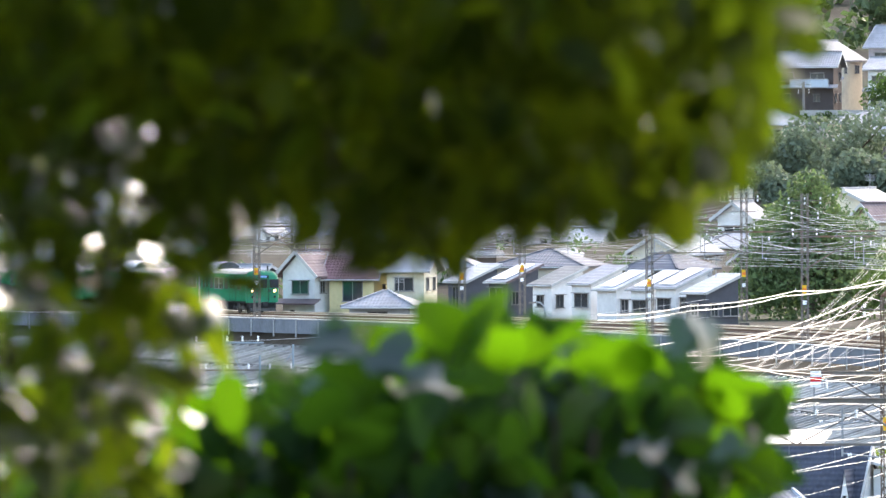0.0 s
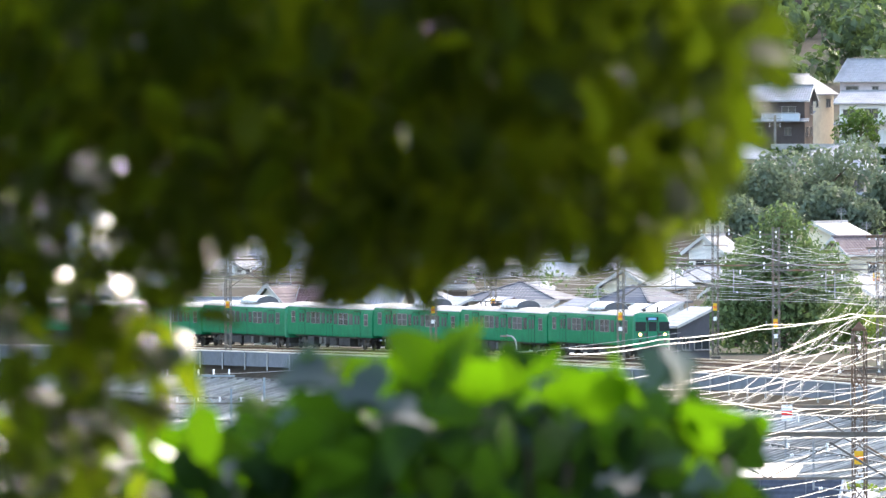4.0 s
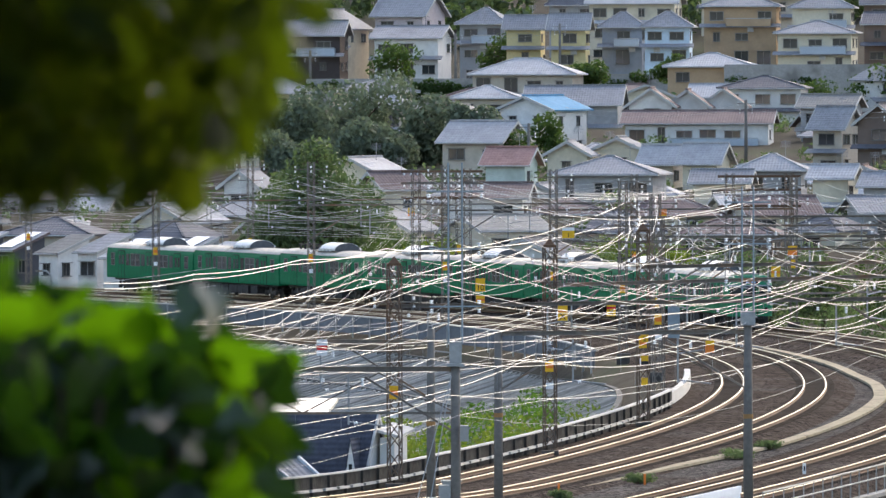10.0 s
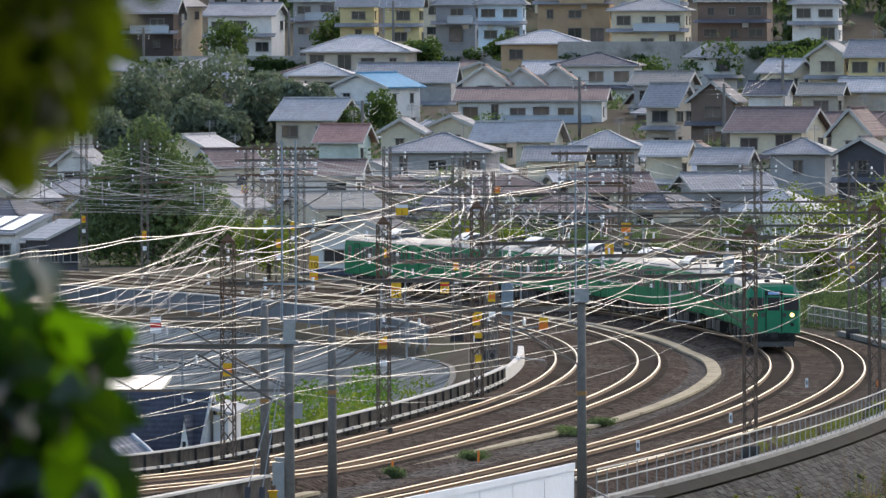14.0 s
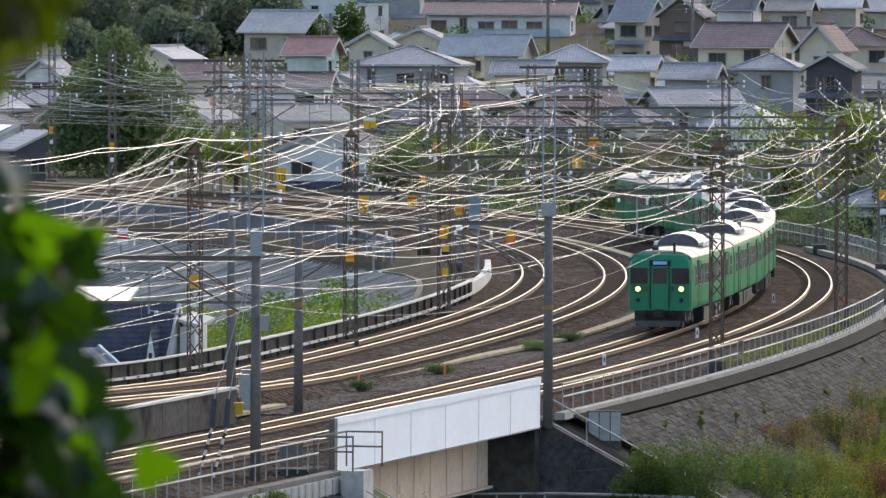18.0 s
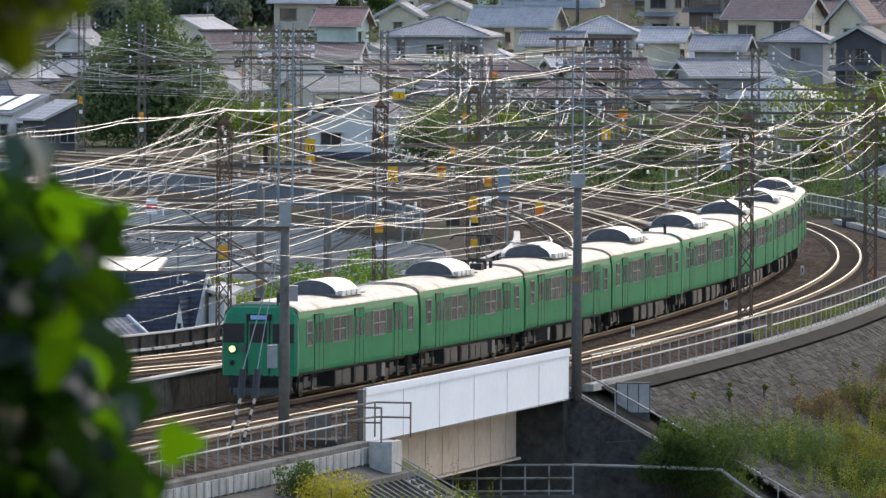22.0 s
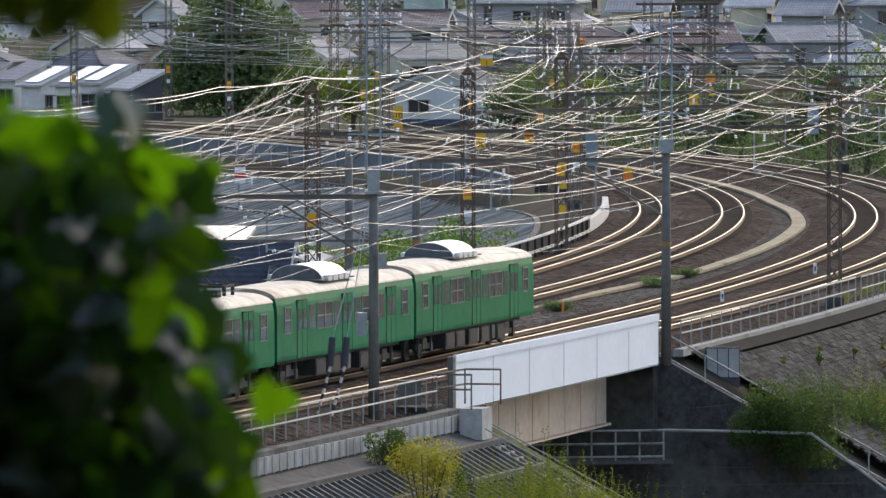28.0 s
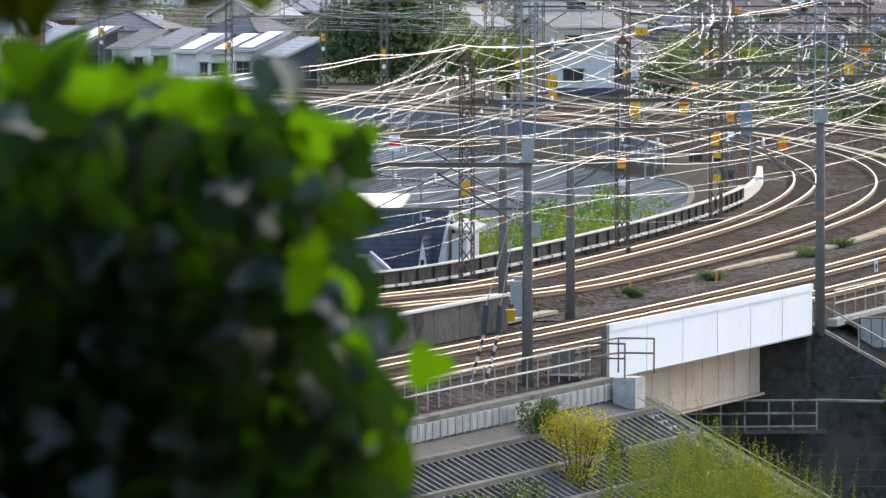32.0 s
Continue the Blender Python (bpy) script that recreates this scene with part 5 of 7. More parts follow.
    def opening(wx, wz, ww, wh, side=0):
        p = part("window", window_data(ww, wh), None, t, at=pose(wx, -d / 2 - 0.02, wz) if side == 0 else pose(w / 2 + 0.02, wx, wz, 0, 0, 90))
        part("frame", frame_data(ww, wh), None, p)

    storeys = [wall_h - 1.3 - 2.65 * i for i in range(4) if wall_h - 1.3 - 2.65 * i > -1.6]
    for h in storeys:
        n = max(1, int(w / 2.6))
        for i in range(n):
            if rng.random() < 0.82:
                opening(-w / 2 + (i + 0.5) * w / n + rng.uniform(-0.2, 0.2), h, rng.choice((0.8, 1.6, 1.7, 1.7)), rng.choice((0.9, 1.1, 1.7 if h < 2 else 1.1)))
        for i in range(2):
            if rng.random() < 0.7:
                opening(-d / 4 + i * d / 2, h, rng.choice((0.7, 1.5)), 1.0, 1)
    if kind != "shed" and rng.random() < (0.75 if wall_h > 4.2 else 0.45) or extra == "skirt":
        m = Mesh()
        s0, s1 = wall_h - 2.75, wall_h - 2.35
        m.add([(-W, -d / 2 - 1.0, s0), (W, -d / 2 - 1.0, s0), (W, -d / 2 + 0.02, s1), (-W, -d / 2 + 0.02, s1), (-W, -d / 2 - 1.0, s0 + 0.1), (W, -d / 2 - 1.0, s0 + 0.1), (W, -d / 2 + 0.02, s1 + 0.1), (-W, -d / 2 + 0.02, s1 + 0.1)],
              [(3, 2, 1, 0), (4, 5, 6, 7), (0, 1, 5, 4), (1, 2, 6, 5), (2, 3, 7, 6), (3, 0, 4, 7)])
        part("lower_roof", m, ROOFS[roof], t)
    if extra == "bal":
        m = Mesh()
        m.box((w * 0.12, -d / 2 - 0.55, wall_h - 2.15), (w * 0.62, 1.1, 0.9))
        b = part("balcony", m, M["balcony"] if wall != "tan" else WALLS["tan"], t)
        m = Mesh()
        m.tube([(w * 0.12 - w * 0.31, -d / 2 - 1.1, wall_h - 1.62), (w * 0.12 + w * 0.31, -d / 2 - 1.1, wall_h - 1.62)], 0.05, 5)
        part("handrail", m, M["eaves"], b)
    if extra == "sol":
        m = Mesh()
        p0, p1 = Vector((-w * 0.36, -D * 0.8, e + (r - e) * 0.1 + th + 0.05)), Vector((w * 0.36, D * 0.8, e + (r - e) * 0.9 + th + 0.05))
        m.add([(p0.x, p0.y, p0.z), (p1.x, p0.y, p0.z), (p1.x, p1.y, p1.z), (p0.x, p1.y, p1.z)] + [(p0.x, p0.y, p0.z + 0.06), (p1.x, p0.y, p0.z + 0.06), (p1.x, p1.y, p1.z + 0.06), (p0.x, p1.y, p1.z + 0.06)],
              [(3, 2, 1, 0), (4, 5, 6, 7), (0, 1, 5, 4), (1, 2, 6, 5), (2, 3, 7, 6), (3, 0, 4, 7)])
        part("solar_panel", m, M["solar"], rf, "glossy solar panel, coloured near white for sky glare")
    if rng.random() < 0.4:
        m = Mesh()
        m.rod((w * 0.2, 0, r - 0.1), (w * 0.2, 0, r + 1.5), 0.03, n=5)
        for q in range(5):
            m.rod((w * 0.2 - 0.5, 0, r + 0.9 + q * 0.12), (w * 0.2 + 0.5, 0, r + 0.9 + q * 0.12), 0.015, n=4)
        part("aerial", m, M["steel"], t)
    if rng.random() < 0.5 and wall_h > 3:
        m = Mesh()
        m.box((rng.uniform(-0.3, 0.3) * w, -d / 2 - 0.2, wall_h - 3.0), (0.75, 0.32, 0.6))
        part("air_conditioner", m, M["eaves"], t)
    return t


PANE = {}


def window_data(w, h):
    if ("pane", w, h) not in PANE:
        m = Mesh()
        m.box((0, 0, 0), (w, 0.03, h))
        PANE[("pane", w, h)] = m.data("window", M["glass"])
    return PANE[("pane", w, h)]


def frame_data(w, h):
    """Sash bars with a sill and a small hood."""
    if ("frame", w, h) not in PANE:
        m = Mesh()
        for s in (-1, 1):
            m.box((s * w / 2, -0.03, 0), (0.06, 0.09, h + 0.06))
            m.box((0, -0.03, s * h / 2), (w + 0.06, 0.09, 0.06))
        m.box((0, -0.02, 0), (0.05, 0.06, h))
        m.box((0, -0.1, -h / 2 - 0.03), (w + 0.2, 0.2, 0.06))
        m.box((0, -0.15, h / 2 + 0.04), (w + 0.3, 0.3, 0.05))
        PANE[("frame", w, h)] = m.data("frame", M["sash"])
    return PANE[("frame", w, h)]


M["sash"] = surf("window_sash", (0.2, 0.19, 0.18), 0.7, 0, 0.2, 0.5, 4.0, 0, None, 0.4)
house(25.5, 1385, 14.6, 5.8, 4.7, 1.8, "gable", "yellow", "slate", -8, "")
house(31.0, 1380, 14.6, 5.8, 4.6, 2.1, "gable", "yellow", "slate", -8, "")
house(37.9, 1390, 14.7, 6.4, 4.8, 2.0, "hip", "greyblue", "slate", -6, "bal")
house(43.2, 1378, 14.6, 7.0, 4.9, 2.0, "hip", "lightblue", "slate", -6, "")
house(53.3, 1400, 15.0, 10.9, 7.0, 2.0, "hip", "tan", "slate", -6, "bal")
house(63.3, 1395, 15.0, 9.0, 6.8, 2.0, "hip", "cream", "slate", -6, "bal")
house(73.3, 1420, 15.1, 8.4, 7.2, 2.0, "gable", "brown", "dark", -6, "")
house(24.8, 1330, 12.0, 14.4, 1.6, 2.2, "hip", "beige", "slate_light", -10, "")
house(46.9, 1325, 12.5, 12.0, 2.1, 1.8, "hip", "tan", "slate_light", -8, "")
house(51.6, 1285, 9.2, 11.2, 3.0, 1.6, "hip", "white", "dark", -8, "")
house(24.1, 1205, 6.7, 10.5, 3.6, 1.7, "gablef", "white", "blue", -28, "bal")
house(18.8, 1250, 10.0, 8.6, 1.4, 1.5, "hip", "beige", "slate_light", -8, "")
house(15.0, 1200, 6.6, 9.4, 2.7, 1.7, "gablef", "cream", "grey_roof", -14, "")
house(36.7, 1230, 9.6, 6.2, 0.9, 2.2, "gablef", "white", "brown", -6, "")
house(40.9, 1235, 9.5, 5.9, 0.9, 2.1, "gablef", "white", "brown", -6, "")
house(45.1, 1240, 9.5, 6.1, 0.9, 2.2, "gablef", "white", "brown", -6, "")
house(41.2, 1205, 6.5, 17.4, 2.3, 1.5, "gable", "white", "brown", -6, "bal")
house(29.0, 1265, 7.1, 12.2, 3.2, 2.5, "gable", "grey", "slate", -6, "")
house(16.4, 1120, 6.0, 9.4, 1.5, 2.4, "gable", "beige", "slate_light", -22, "")
house(18.4, 1075, 4.0, 6.0, 1.9, 1.8, "gable", "palegreen", "pink", -16, "")
house(24.7, 1100, 4.5, 5.6, 2.1, 1.5, "gablef", "cream", "slate", -10, "bal")
house(29.9, 1105, 4.5, 6.9, 2.4, 1.5, "gablef", "cream", "slate", -10, "")
house(27.3, 1045, 2.9, 11.7, 2.3, 1.9, "hip", "grey", "slate", -10, "")
house(33.5, 1085, 4.4, 5.1, 1.4, 2.0, "gable", "beige", "slate_light", -18, "")
house(37.5, 1080, 4.5, 5.6, 1.4, 2.1, "gable", "cream", "slate_light", -18, "")
house(43.3, 1060, 4.1, 7.6, 1.4, 1.6, "hip", "grey", "slate_light", -8, "")
house(37.7, 1040, 3.3, 6.4, 1.3, 1.3, "gable", "cream", "slate", -8, "")
house(53.5, 1150, 4.8, 5.9, 3.8, 2.5, "gable", "beige", "slate", -26, "")
house(57.9, 1140, 5.2, 6.4, 4.0, 2.3, "gablef", "brown", "dark", -14, "")
house(59.3, 1050, 4.4, 10.4, 2.5, 2.5, "gable", "cream", "brown", -20, "")
house(66.1, 1040, 4.5, 6.0, 2.3, 2.7, "gablef", "cream", "brown", -20, "")
house(76.5, 1250, 10.3, 6.1, 3.1, 1.8, "gablef", "cream", "slate", -16, "")
house(81.4, 1245, 10.3, 7.6, 3.0, 2.0, "gable", "yellow", "slate", -16, "")
house(66.8, 1200, 8.0, 5.9, 1.5, 1.5, "gable", "white", "dark", -16, "")
house(71.9, 1190, 7.5, 5.7, 2.1, 1.2, "gable", "beige", "grey_roof", -12, "")
house(77.1, 1195, 7.4, 7.0, 2.4, 1.5, "gable", "beige", "slate_light", -12, "")
house(80.9, 1350, 14.7, 7.3, 4.7, 1.9, "hip", "white", "slate", -8, "")
house(61.1, 1360, 15.0, 11.1, 3.6, 1.7, "hip", "cream", "slate", -8, "bal")
house(72.3, 1375, 15.2, 10.5, 4.5, 1.7, "gable", "brown", "dark", -8, "")
house(56.0, 1215, 9.0, 7.8, 1.5, 1.5, "gable", "grey", "grey_roof", -14, "")
house(58.7, 1000, 3.8, 7.2, 1.9, 1.3, "hip", "grey", "slate", -14, "")
house(63.7, 990, 2.4, 6.1, 3.4, 1.5, "gablef", "darkgrey", "dark", -14, "")
house(46.9, 1010, 3.6, 5.2, 1.8, 1.3, "gable", "cream", "slate_light", -14, "")
house(51.8, 1005, 3.7, 6.2, 1.0, 1.4, "gable", "grey", "slate", -14, "")
house(-1.1, 1380, 13.2, 9.6, 5.2, 2.1, "gable", "brown_dark", "slate", -8, "bal")
house(1.1, 1420, 13.0, 10.7, 6.1, 2.9, "gablef", "cream", "slate", -20, "")
house(11.3, 1420, 13.1, 9.9, 7.6, 3.2, "gable", "pinkish", "slate", -22, "")
house(11.3, 1375, 12.8, 10.5, 5.3, 1.7, "gable", "white", "slate", -12, "skirt")
house(21.0, 1405, 14.3, 8.0, 5.6, 2.2, "hip", "grey", "slate", -14, "bal")
house(6.7, 1250, 7.6, 9.4, 2.6, 2.3, "hip", "beige", "slate_light", -10, "")
house(33.6, 1460, 19.3, 8.2, 3.0, 3.0, "hip", "grey", "dark", -8, "")
house(40.9, 1440, 17.8, 13.2, 4.6, 2.6, "gable", "cream", "slate_light", -8, "")
house(57.5, 1470, 20.5, 9.0, 3.7, 2.0, "gable", "white", "slate", -8, "")
house(63.0, 1460, 20.5, 8.9, 2.7, 2.4, "hip", "beige", "slate", -8, "")
house(54.4, 1500, 22.1, 6.9, 2.6, 1.8, "gablef", "cream", "dark", -8, "")
house(-42.5, 932, -1.5, 5.1, 2.7, 2.1, "gablef", "white", "brown", -30, "")
house(-38.7, 932, -1.4, 5.6, 2.2, 2.3, "gable", "yellow", "maroon", -12, "")
house(-34.1, 931, -1.5, 3.7, 3.0, 1.8, "gable", "cream", "slate", -12, "")
house(-35.7, 916, -1.4, 6.9, 0.2, 1.3, "hip", "grey", "slate", -10, "")
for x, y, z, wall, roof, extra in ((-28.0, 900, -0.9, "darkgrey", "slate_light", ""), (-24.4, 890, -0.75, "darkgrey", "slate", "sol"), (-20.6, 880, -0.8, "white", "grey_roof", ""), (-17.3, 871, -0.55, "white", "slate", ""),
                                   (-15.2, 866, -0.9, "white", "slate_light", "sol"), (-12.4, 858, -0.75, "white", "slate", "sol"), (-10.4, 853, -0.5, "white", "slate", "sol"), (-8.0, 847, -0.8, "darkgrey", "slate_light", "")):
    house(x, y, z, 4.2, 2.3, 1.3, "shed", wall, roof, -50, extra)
house(-17.9, 1040, 2.6, 2.7, 1.1, 1.2, "gablef", "white", "slate_light", -14, "")
house(-6.9, 1030, 3.0, 2.9, 1.5, 1.6, "gablef", "white", "slate", -20, "")
house(-21.3, 1025, 1.5, 4.9, 1.0, 1.3, "gable", "cream", "slate_light", -14, "")
house(-52.3, 1030, 0.1, 5.3, 3.3, 2.4, "gablef", "white", "slate", -18, "")
house(-48.3, 1045, 0.2, 6.4, 2.4, 2.1, "gable", "lightblue", "slate", -18, "")
house(16.3, 840, -4.0, 10.0, 5.1, 2.1, "gablef", "white", "navy", -16, "")
house(46.6, 668, -1.7, 7.6, 3.4, 1.3, "hip", "white", "slate", -10, "")

# more houses of the same quarter, behind and between
FILL = random.Random(21)
TOWN = len(HOUSES)
for row, (yy, zz) in enumerate(((972, -0.6), (992, 0.6), (1014, 1.6), (1036, 2.8), (1058, 3.6), (1092, 4.8), (1135, 5.8), (1180, 7.0), (1235, 8.0), (1300, 9.5))):
    xx = -82.0
    while xx < 96:
        ww = FILL.uniform(6.5, 10.5)
        px, py = xx + ww / 2, yy + FILL.uniform(-8, 8)
        if -9 < px < 13 and 1035 < py < 1200:
            xx += ww
            continue
        if all(abs(px - hx) > (ww + hw) * 0.5 + 0.3 or abs(py - hy) > 10 for hx, hy, hw, hz in HOUSES):
            wall, ridge = FILL.choice((3.0, 3.2, 4.9, 5.2)) if row else FILL.choice((2.8, 3.0)), FILL.uniform(1.4, 2.0)
            # stay low enough to leave the houses behind in sight
            top = min([zz - 1.2 + wall + ridge] + [EYE + (hz + 0.2 - EYE) / hy * py for hx, hy, hw, hz in HOUSES[:TOWN] if hy > py + 5 and abs(px / py - hx / hy) < ww * 0.5 / py + hw * 0.5 / hy])
            if top - ridge - 2.2 > zz - 3.4:
                wall = min(wall, top - ridge - zz + 1.2)
                wall = max(wall, 2.2)
                house(px, py, top - ridge - wall, ww, wall, ridge, FILL.choice(("gable", "hip", "gablef", "hip", "gable")),
                      FILL.choice(("white", "cream", "beige", "grey", "beige", "cream", "brown")), FILL.choice(("slate", "slate_light", "slate_light", "dark", "grey_roof", "brown", "slate")), FILL.choice((-30, -22, -14, -8, 12, 24)))
        xx += ww + FILL.uniform(0.2, 1.8)
# greenery of the gardens between the houses
GG = random.Random(64)
gb = []
for i in range(420):
    gx, gy = GG.uniform(-80, 95), GG.uniform(958, 1390)
    k = GG.uniform(0.7, 1.5)
    gb.append((gx, gy, -3.0 + hill(gx, gy) + k * 0.5, k * 1.5, k * 1.5, k))
TERRACES = ((48, 92, 1322, 9.0, 15.2), (-2, 22, 1352, 9.0, 13.5), (20, 60, 1355, 10.0, 14.0))
# long retaining walls of the terraces
for x0, x1, yy, z0, z1 in TERRACES:
    m = Mesh()
    m.box(((x0 + x1) / 2, yy, (z0 + z1) / 2), (x1 - x0, 0.6, z1 - z0))
    tagged(part("terrace_wall", m, M["concrete"]), "grey concrete terrace wall below the upper houses", "terrace wall", kind="structure")

# the house inside the curve: dark blue roofs, white pointed gables
NEAR = thing("gabled_house", "white house with dark blue slate roofs and pointed gables", "house", at=pose(0.25, 473, LOW - 0.04, 0, 0, -16))


def slab(name, quad, thick, mat, parent, label=""):
    """A thin roof plane with the four given corners."""
    m = Mesh()
    q = [Vector(p) for p in quad]
    dn = Vector((0, 0, -thick))
    m.add(q + [p + dn for p in q], [(0, 1, 2, 3), (7, 6, 5, 4), (0, 4, 5, 1), (1, 5, 6, 2), (2, 6, 7, 3), (3, 7, 4, 0)])
    return part(name, m, mat, parent, label)


m = Mesh()
m.box((-0.35, 0, 3.1), (4.9, 5.0, 6.2))
for s in (-1, 1):
    x = -0.35 + 2.45 * s
    m.add([(x, -2.5, 6.2), (x, 2.5, 6.2), (x, 0, 9.35)], [(0, 1, 2) if s > 0 else (2, 1, 0)])
part("wall", m, WALLS["white"], NEAR)
slab("roof", [(-3.1, -2.9, 5.95), (2.16, -2.9, 5.95), (2.16, 0, 9.6), (-3.1, 0, 9.6)], 0.16, ROOFS["navy"], NEAR)
slab("roof", [(-3.1, 0, 9.6), (2.16, 0, 9.6), (2.16, 2.9, 5.95), (-3.1, 2.9, 5.95)], 0.16, ROOFS["navy"], NEAR)
m = Mesh()
m.bar((2.2, -2.9, 5.93), (2.2, 0, 9.58), 0.08, 0.2)
m.bar((2.2, 2.9, 5.93), (2.2, 0, 9.58), 0.08, 0.2)
part("verge", m, M["eaves"], NEAR)
m = Mesh()
m.add([(1.22, -2.3, 6.1), (1.98, -2.3, 6.1), (1.6, -2.3, 8.5), (1.22, -1.0, 6.1), (1.98, -1.0, 6.1), (1.6, -0.6, 8.5)], [(0, 1, 2), (0, 2, 5, 3), (1, 4, 5, 2), (0, 3, 4, 1), (3, 5, 4)])
dm = part("dormer", m, WALLS["white"], NEAR, "narrow white pointed dormer")
m = Mesh()
m.box((1.6, -2.32, 7.3), (0.14, 0.04, 0.5))
part("slit_window", m, M["glass"], dm)
for s in (-1, 1):
    slab("dormer_roof", [(1.6, -2.36, 8.66), (1.6 + s * 0.46, -2.36, 6.0), (1.6 + s * 0.46, -0.9, 6.0), (1.6, -0.4, 8.66)], 0.1, ROOFS["navy"], dm)
m = Mesh()
m.box((2.6, 0.9, 4.3), (0.65, 2.0, 8.6))
wing = part("side_wing", m, WALLS["white"], NEAR)
slab("wing_roof", [(2.24, -0.4, 8.95), (3.25, -0.4, 8.7), (3.25, 2.0, 8.95), (2.24, 2.0, 9.2)], 0.12, M["eaves"], wing, "pale metal roof")
m = Mesh()
m.box((2.65, -0.12, 7.0), (0.25, 0.04, 0.9))
part("window", m, M["glass"], wing)
for x, y, z, L in ((-2.6, -3.4, 7.85, 4.2), (-1.1, -2.6, 7.75, 3.0)):
    an = thing("annex", "low annex with a grey slate roof beside the gabled house", "annex", at=pose(x, 473 + y, LOW, 0, 0, 35))
    m = Mesh()
    m.box((-L / 2, 0, 3.2), (L - 0.4, 4.2, 6.4))
    part("wall", m, WALLS["white"], an)
    slab("roof", [(-L, -2.6, z - 1.25), (0, -2.6, z - 1.25), (0, 0, z), (-L, 0, z)], 0.14, ROOFS["slate"], an)
    slab("roof", [(-L, 0, z), (0, 0, z), (0, 2.6, z - 1.25), (-L, 2.6, z - 1.25)], 0.14, ROOFS["slate"], an)
    m = Mesh()
    m.bar((0.05, -2.65, z - 1.25), (0.05, 0, z + 0.03), 0.12, 0.2)
    part("verge", m, M["balcony"], an, "blue-grey verge board")
M["pale_metal"] = surf("pale_sheet_metal", (0.6, 0.58, 0.52), 0.35, 0.3, 0.1, 0.3, 2.0)
SHED = thing("sheet_metal_hall", "low hall with a bright pale sheet-metal roof", "hall", at=pose(-3.3, 492, LOW + 0.16, 0, 0, -14))
m = Mesh()
m.box((-0.4, 3, 4.2), (6.6, 7.0, 8.4))
part("wall", m, WALLS["grey"], SHED)
m = Mesh()
m.add([(-4.0, -0.8, 8.65), (3.6, -0.8, 8.65), (2.4, 6.8, 9.25), (-4.0, 6.8, 9.25), (-4.0, -0.8, 8.5), (3.6, -0.8, 8.5), (2.4, 6.8, 9.1), (-4.0, 6.8, 9.1)], [(0, 1, 2, 3), (7, 6, 5, 4), (0, 4, 5, 1), (1, 5, 6, 2), (2, 6, 7, 3), (3, 7, 4, 0)])
part("roof", m, M["pale_metal"], SHED, "bright sheet-metal roof")

# ---------------------------------------------------------------- trees, shrubs and weeds
LEAF = dict(
    # dark green is lightened to stand in for haze over the far trees
    dark=leaf_mat("dark_green_leaves", (0.115, 0.145, 0.105), (0.13, 0.17, 0.1)),
    mid=leaf_mat("green_leaves", (0.05, 0.085, 0.03), (0.085, 0.14, 0.025)),
    pale=leaf_mat("pale_green_leaves", (0.085, 0.12, 0.06), (0.12, 0.18, 0.06)),
    yellow=leaf_mat("yellow_green_leaves", (0.1, 0.115, 0.035), (0.19, 0.22, 0.03)),
    lime=leaf_mat("lime_green_leaves", (0.09, 0.125, 0.03), (0.19, 0.26, 0.03)),
    fresh=leaf_mat("fresh_green_leaves", (0.055, 0.115, 0.025), (0.13, 0.25, 0.025)),
    gold=leaf_mat("yellow_leaves", (0.2, 0.2, 0.03), (0.38, 0.36, 0.03)),
    goldenrod=leaf_mat("goldenrod_leaves", (0.16, 0.18, 0.045), (0.33, 0.36, 0.035)),
    weed=leaf_mat("weed_leaves", (0.09, 0.14, 0.035), (0.2, 0.29, 0.03)),
    straw=leaf_mat("straw_brown_leaves", (0.13, 0.1, 0.055), (0.17, 0.12, 0.05)),
    rust=leaf_mat("reddish_leaves", (0.1, 0.06, 0.04), (0.16, 0.08, 0.04)),
    forest=leaf_mat("forest_leaves", (0.085, 0.11, 0.065), (0.07, 0.11, 0.03)),
)
for mat in LEAF.values():
    isle_tone(mat, 0.45, 1.6)
M["bark"] = surf("bark", (0.09, 0.07, 0.055), 0.95, 0, 0.35, 0.5, 6.0, 0.01)


def leaf_cloud(blobs, count, size, seed, flat=0.0):
    """Many small bent leaf clumps, thickest towards the outside of the given lobes (x, y, z, rx, ry, rz)."""
    rng = np.random.default_rng(seed)
    vol = np.array([b[3] * b[4] * b[5] for b in blobs]) ** 0.66
    pick = rng.choice(len(blobs), count, p=vol / vol.sum())
    b = np.array(blobs)[pick]
    d = rng.normal(size=(count, 3))
    d /= np.linalg.norm(d, axis=1)[:, None]
    rad = 1 - np.abs(rng.normal(0, 0.22, count))
    c = b[:, :3] + d * b[:, 3:] * np.clip(rad, 0.2, 1.12)[:, None]
    n = d + rng.normal(0, 0.6, (count, 3))
    n[:, 2] += flat
    n /= np.linalg.norm(n, axis=1)[:, None]
    u = np.cross(n, rng.normal(size=(count, 3)))
    u /= np.linalg.norm(u, axis=1)[:, None]
    w = np.cross(n, u)
    s = size * rng.uniform(0.6, 1.4, count)[:, None]
    vs = np.stack([c - u * s, c - w * s * 0.55 + n * s * 0.12, c + u * s, c + w * s * 0.55 + n * s * 0.12], 1).reshape(-1, 3)
    m = Mesh()
    m.v = [tuple(v) for v in vs.tolist()]
    m.f = [(4 * i, 4 * i + 1, 4 * i + 2, 4 * i + 3) for i in range(count)]
    return m


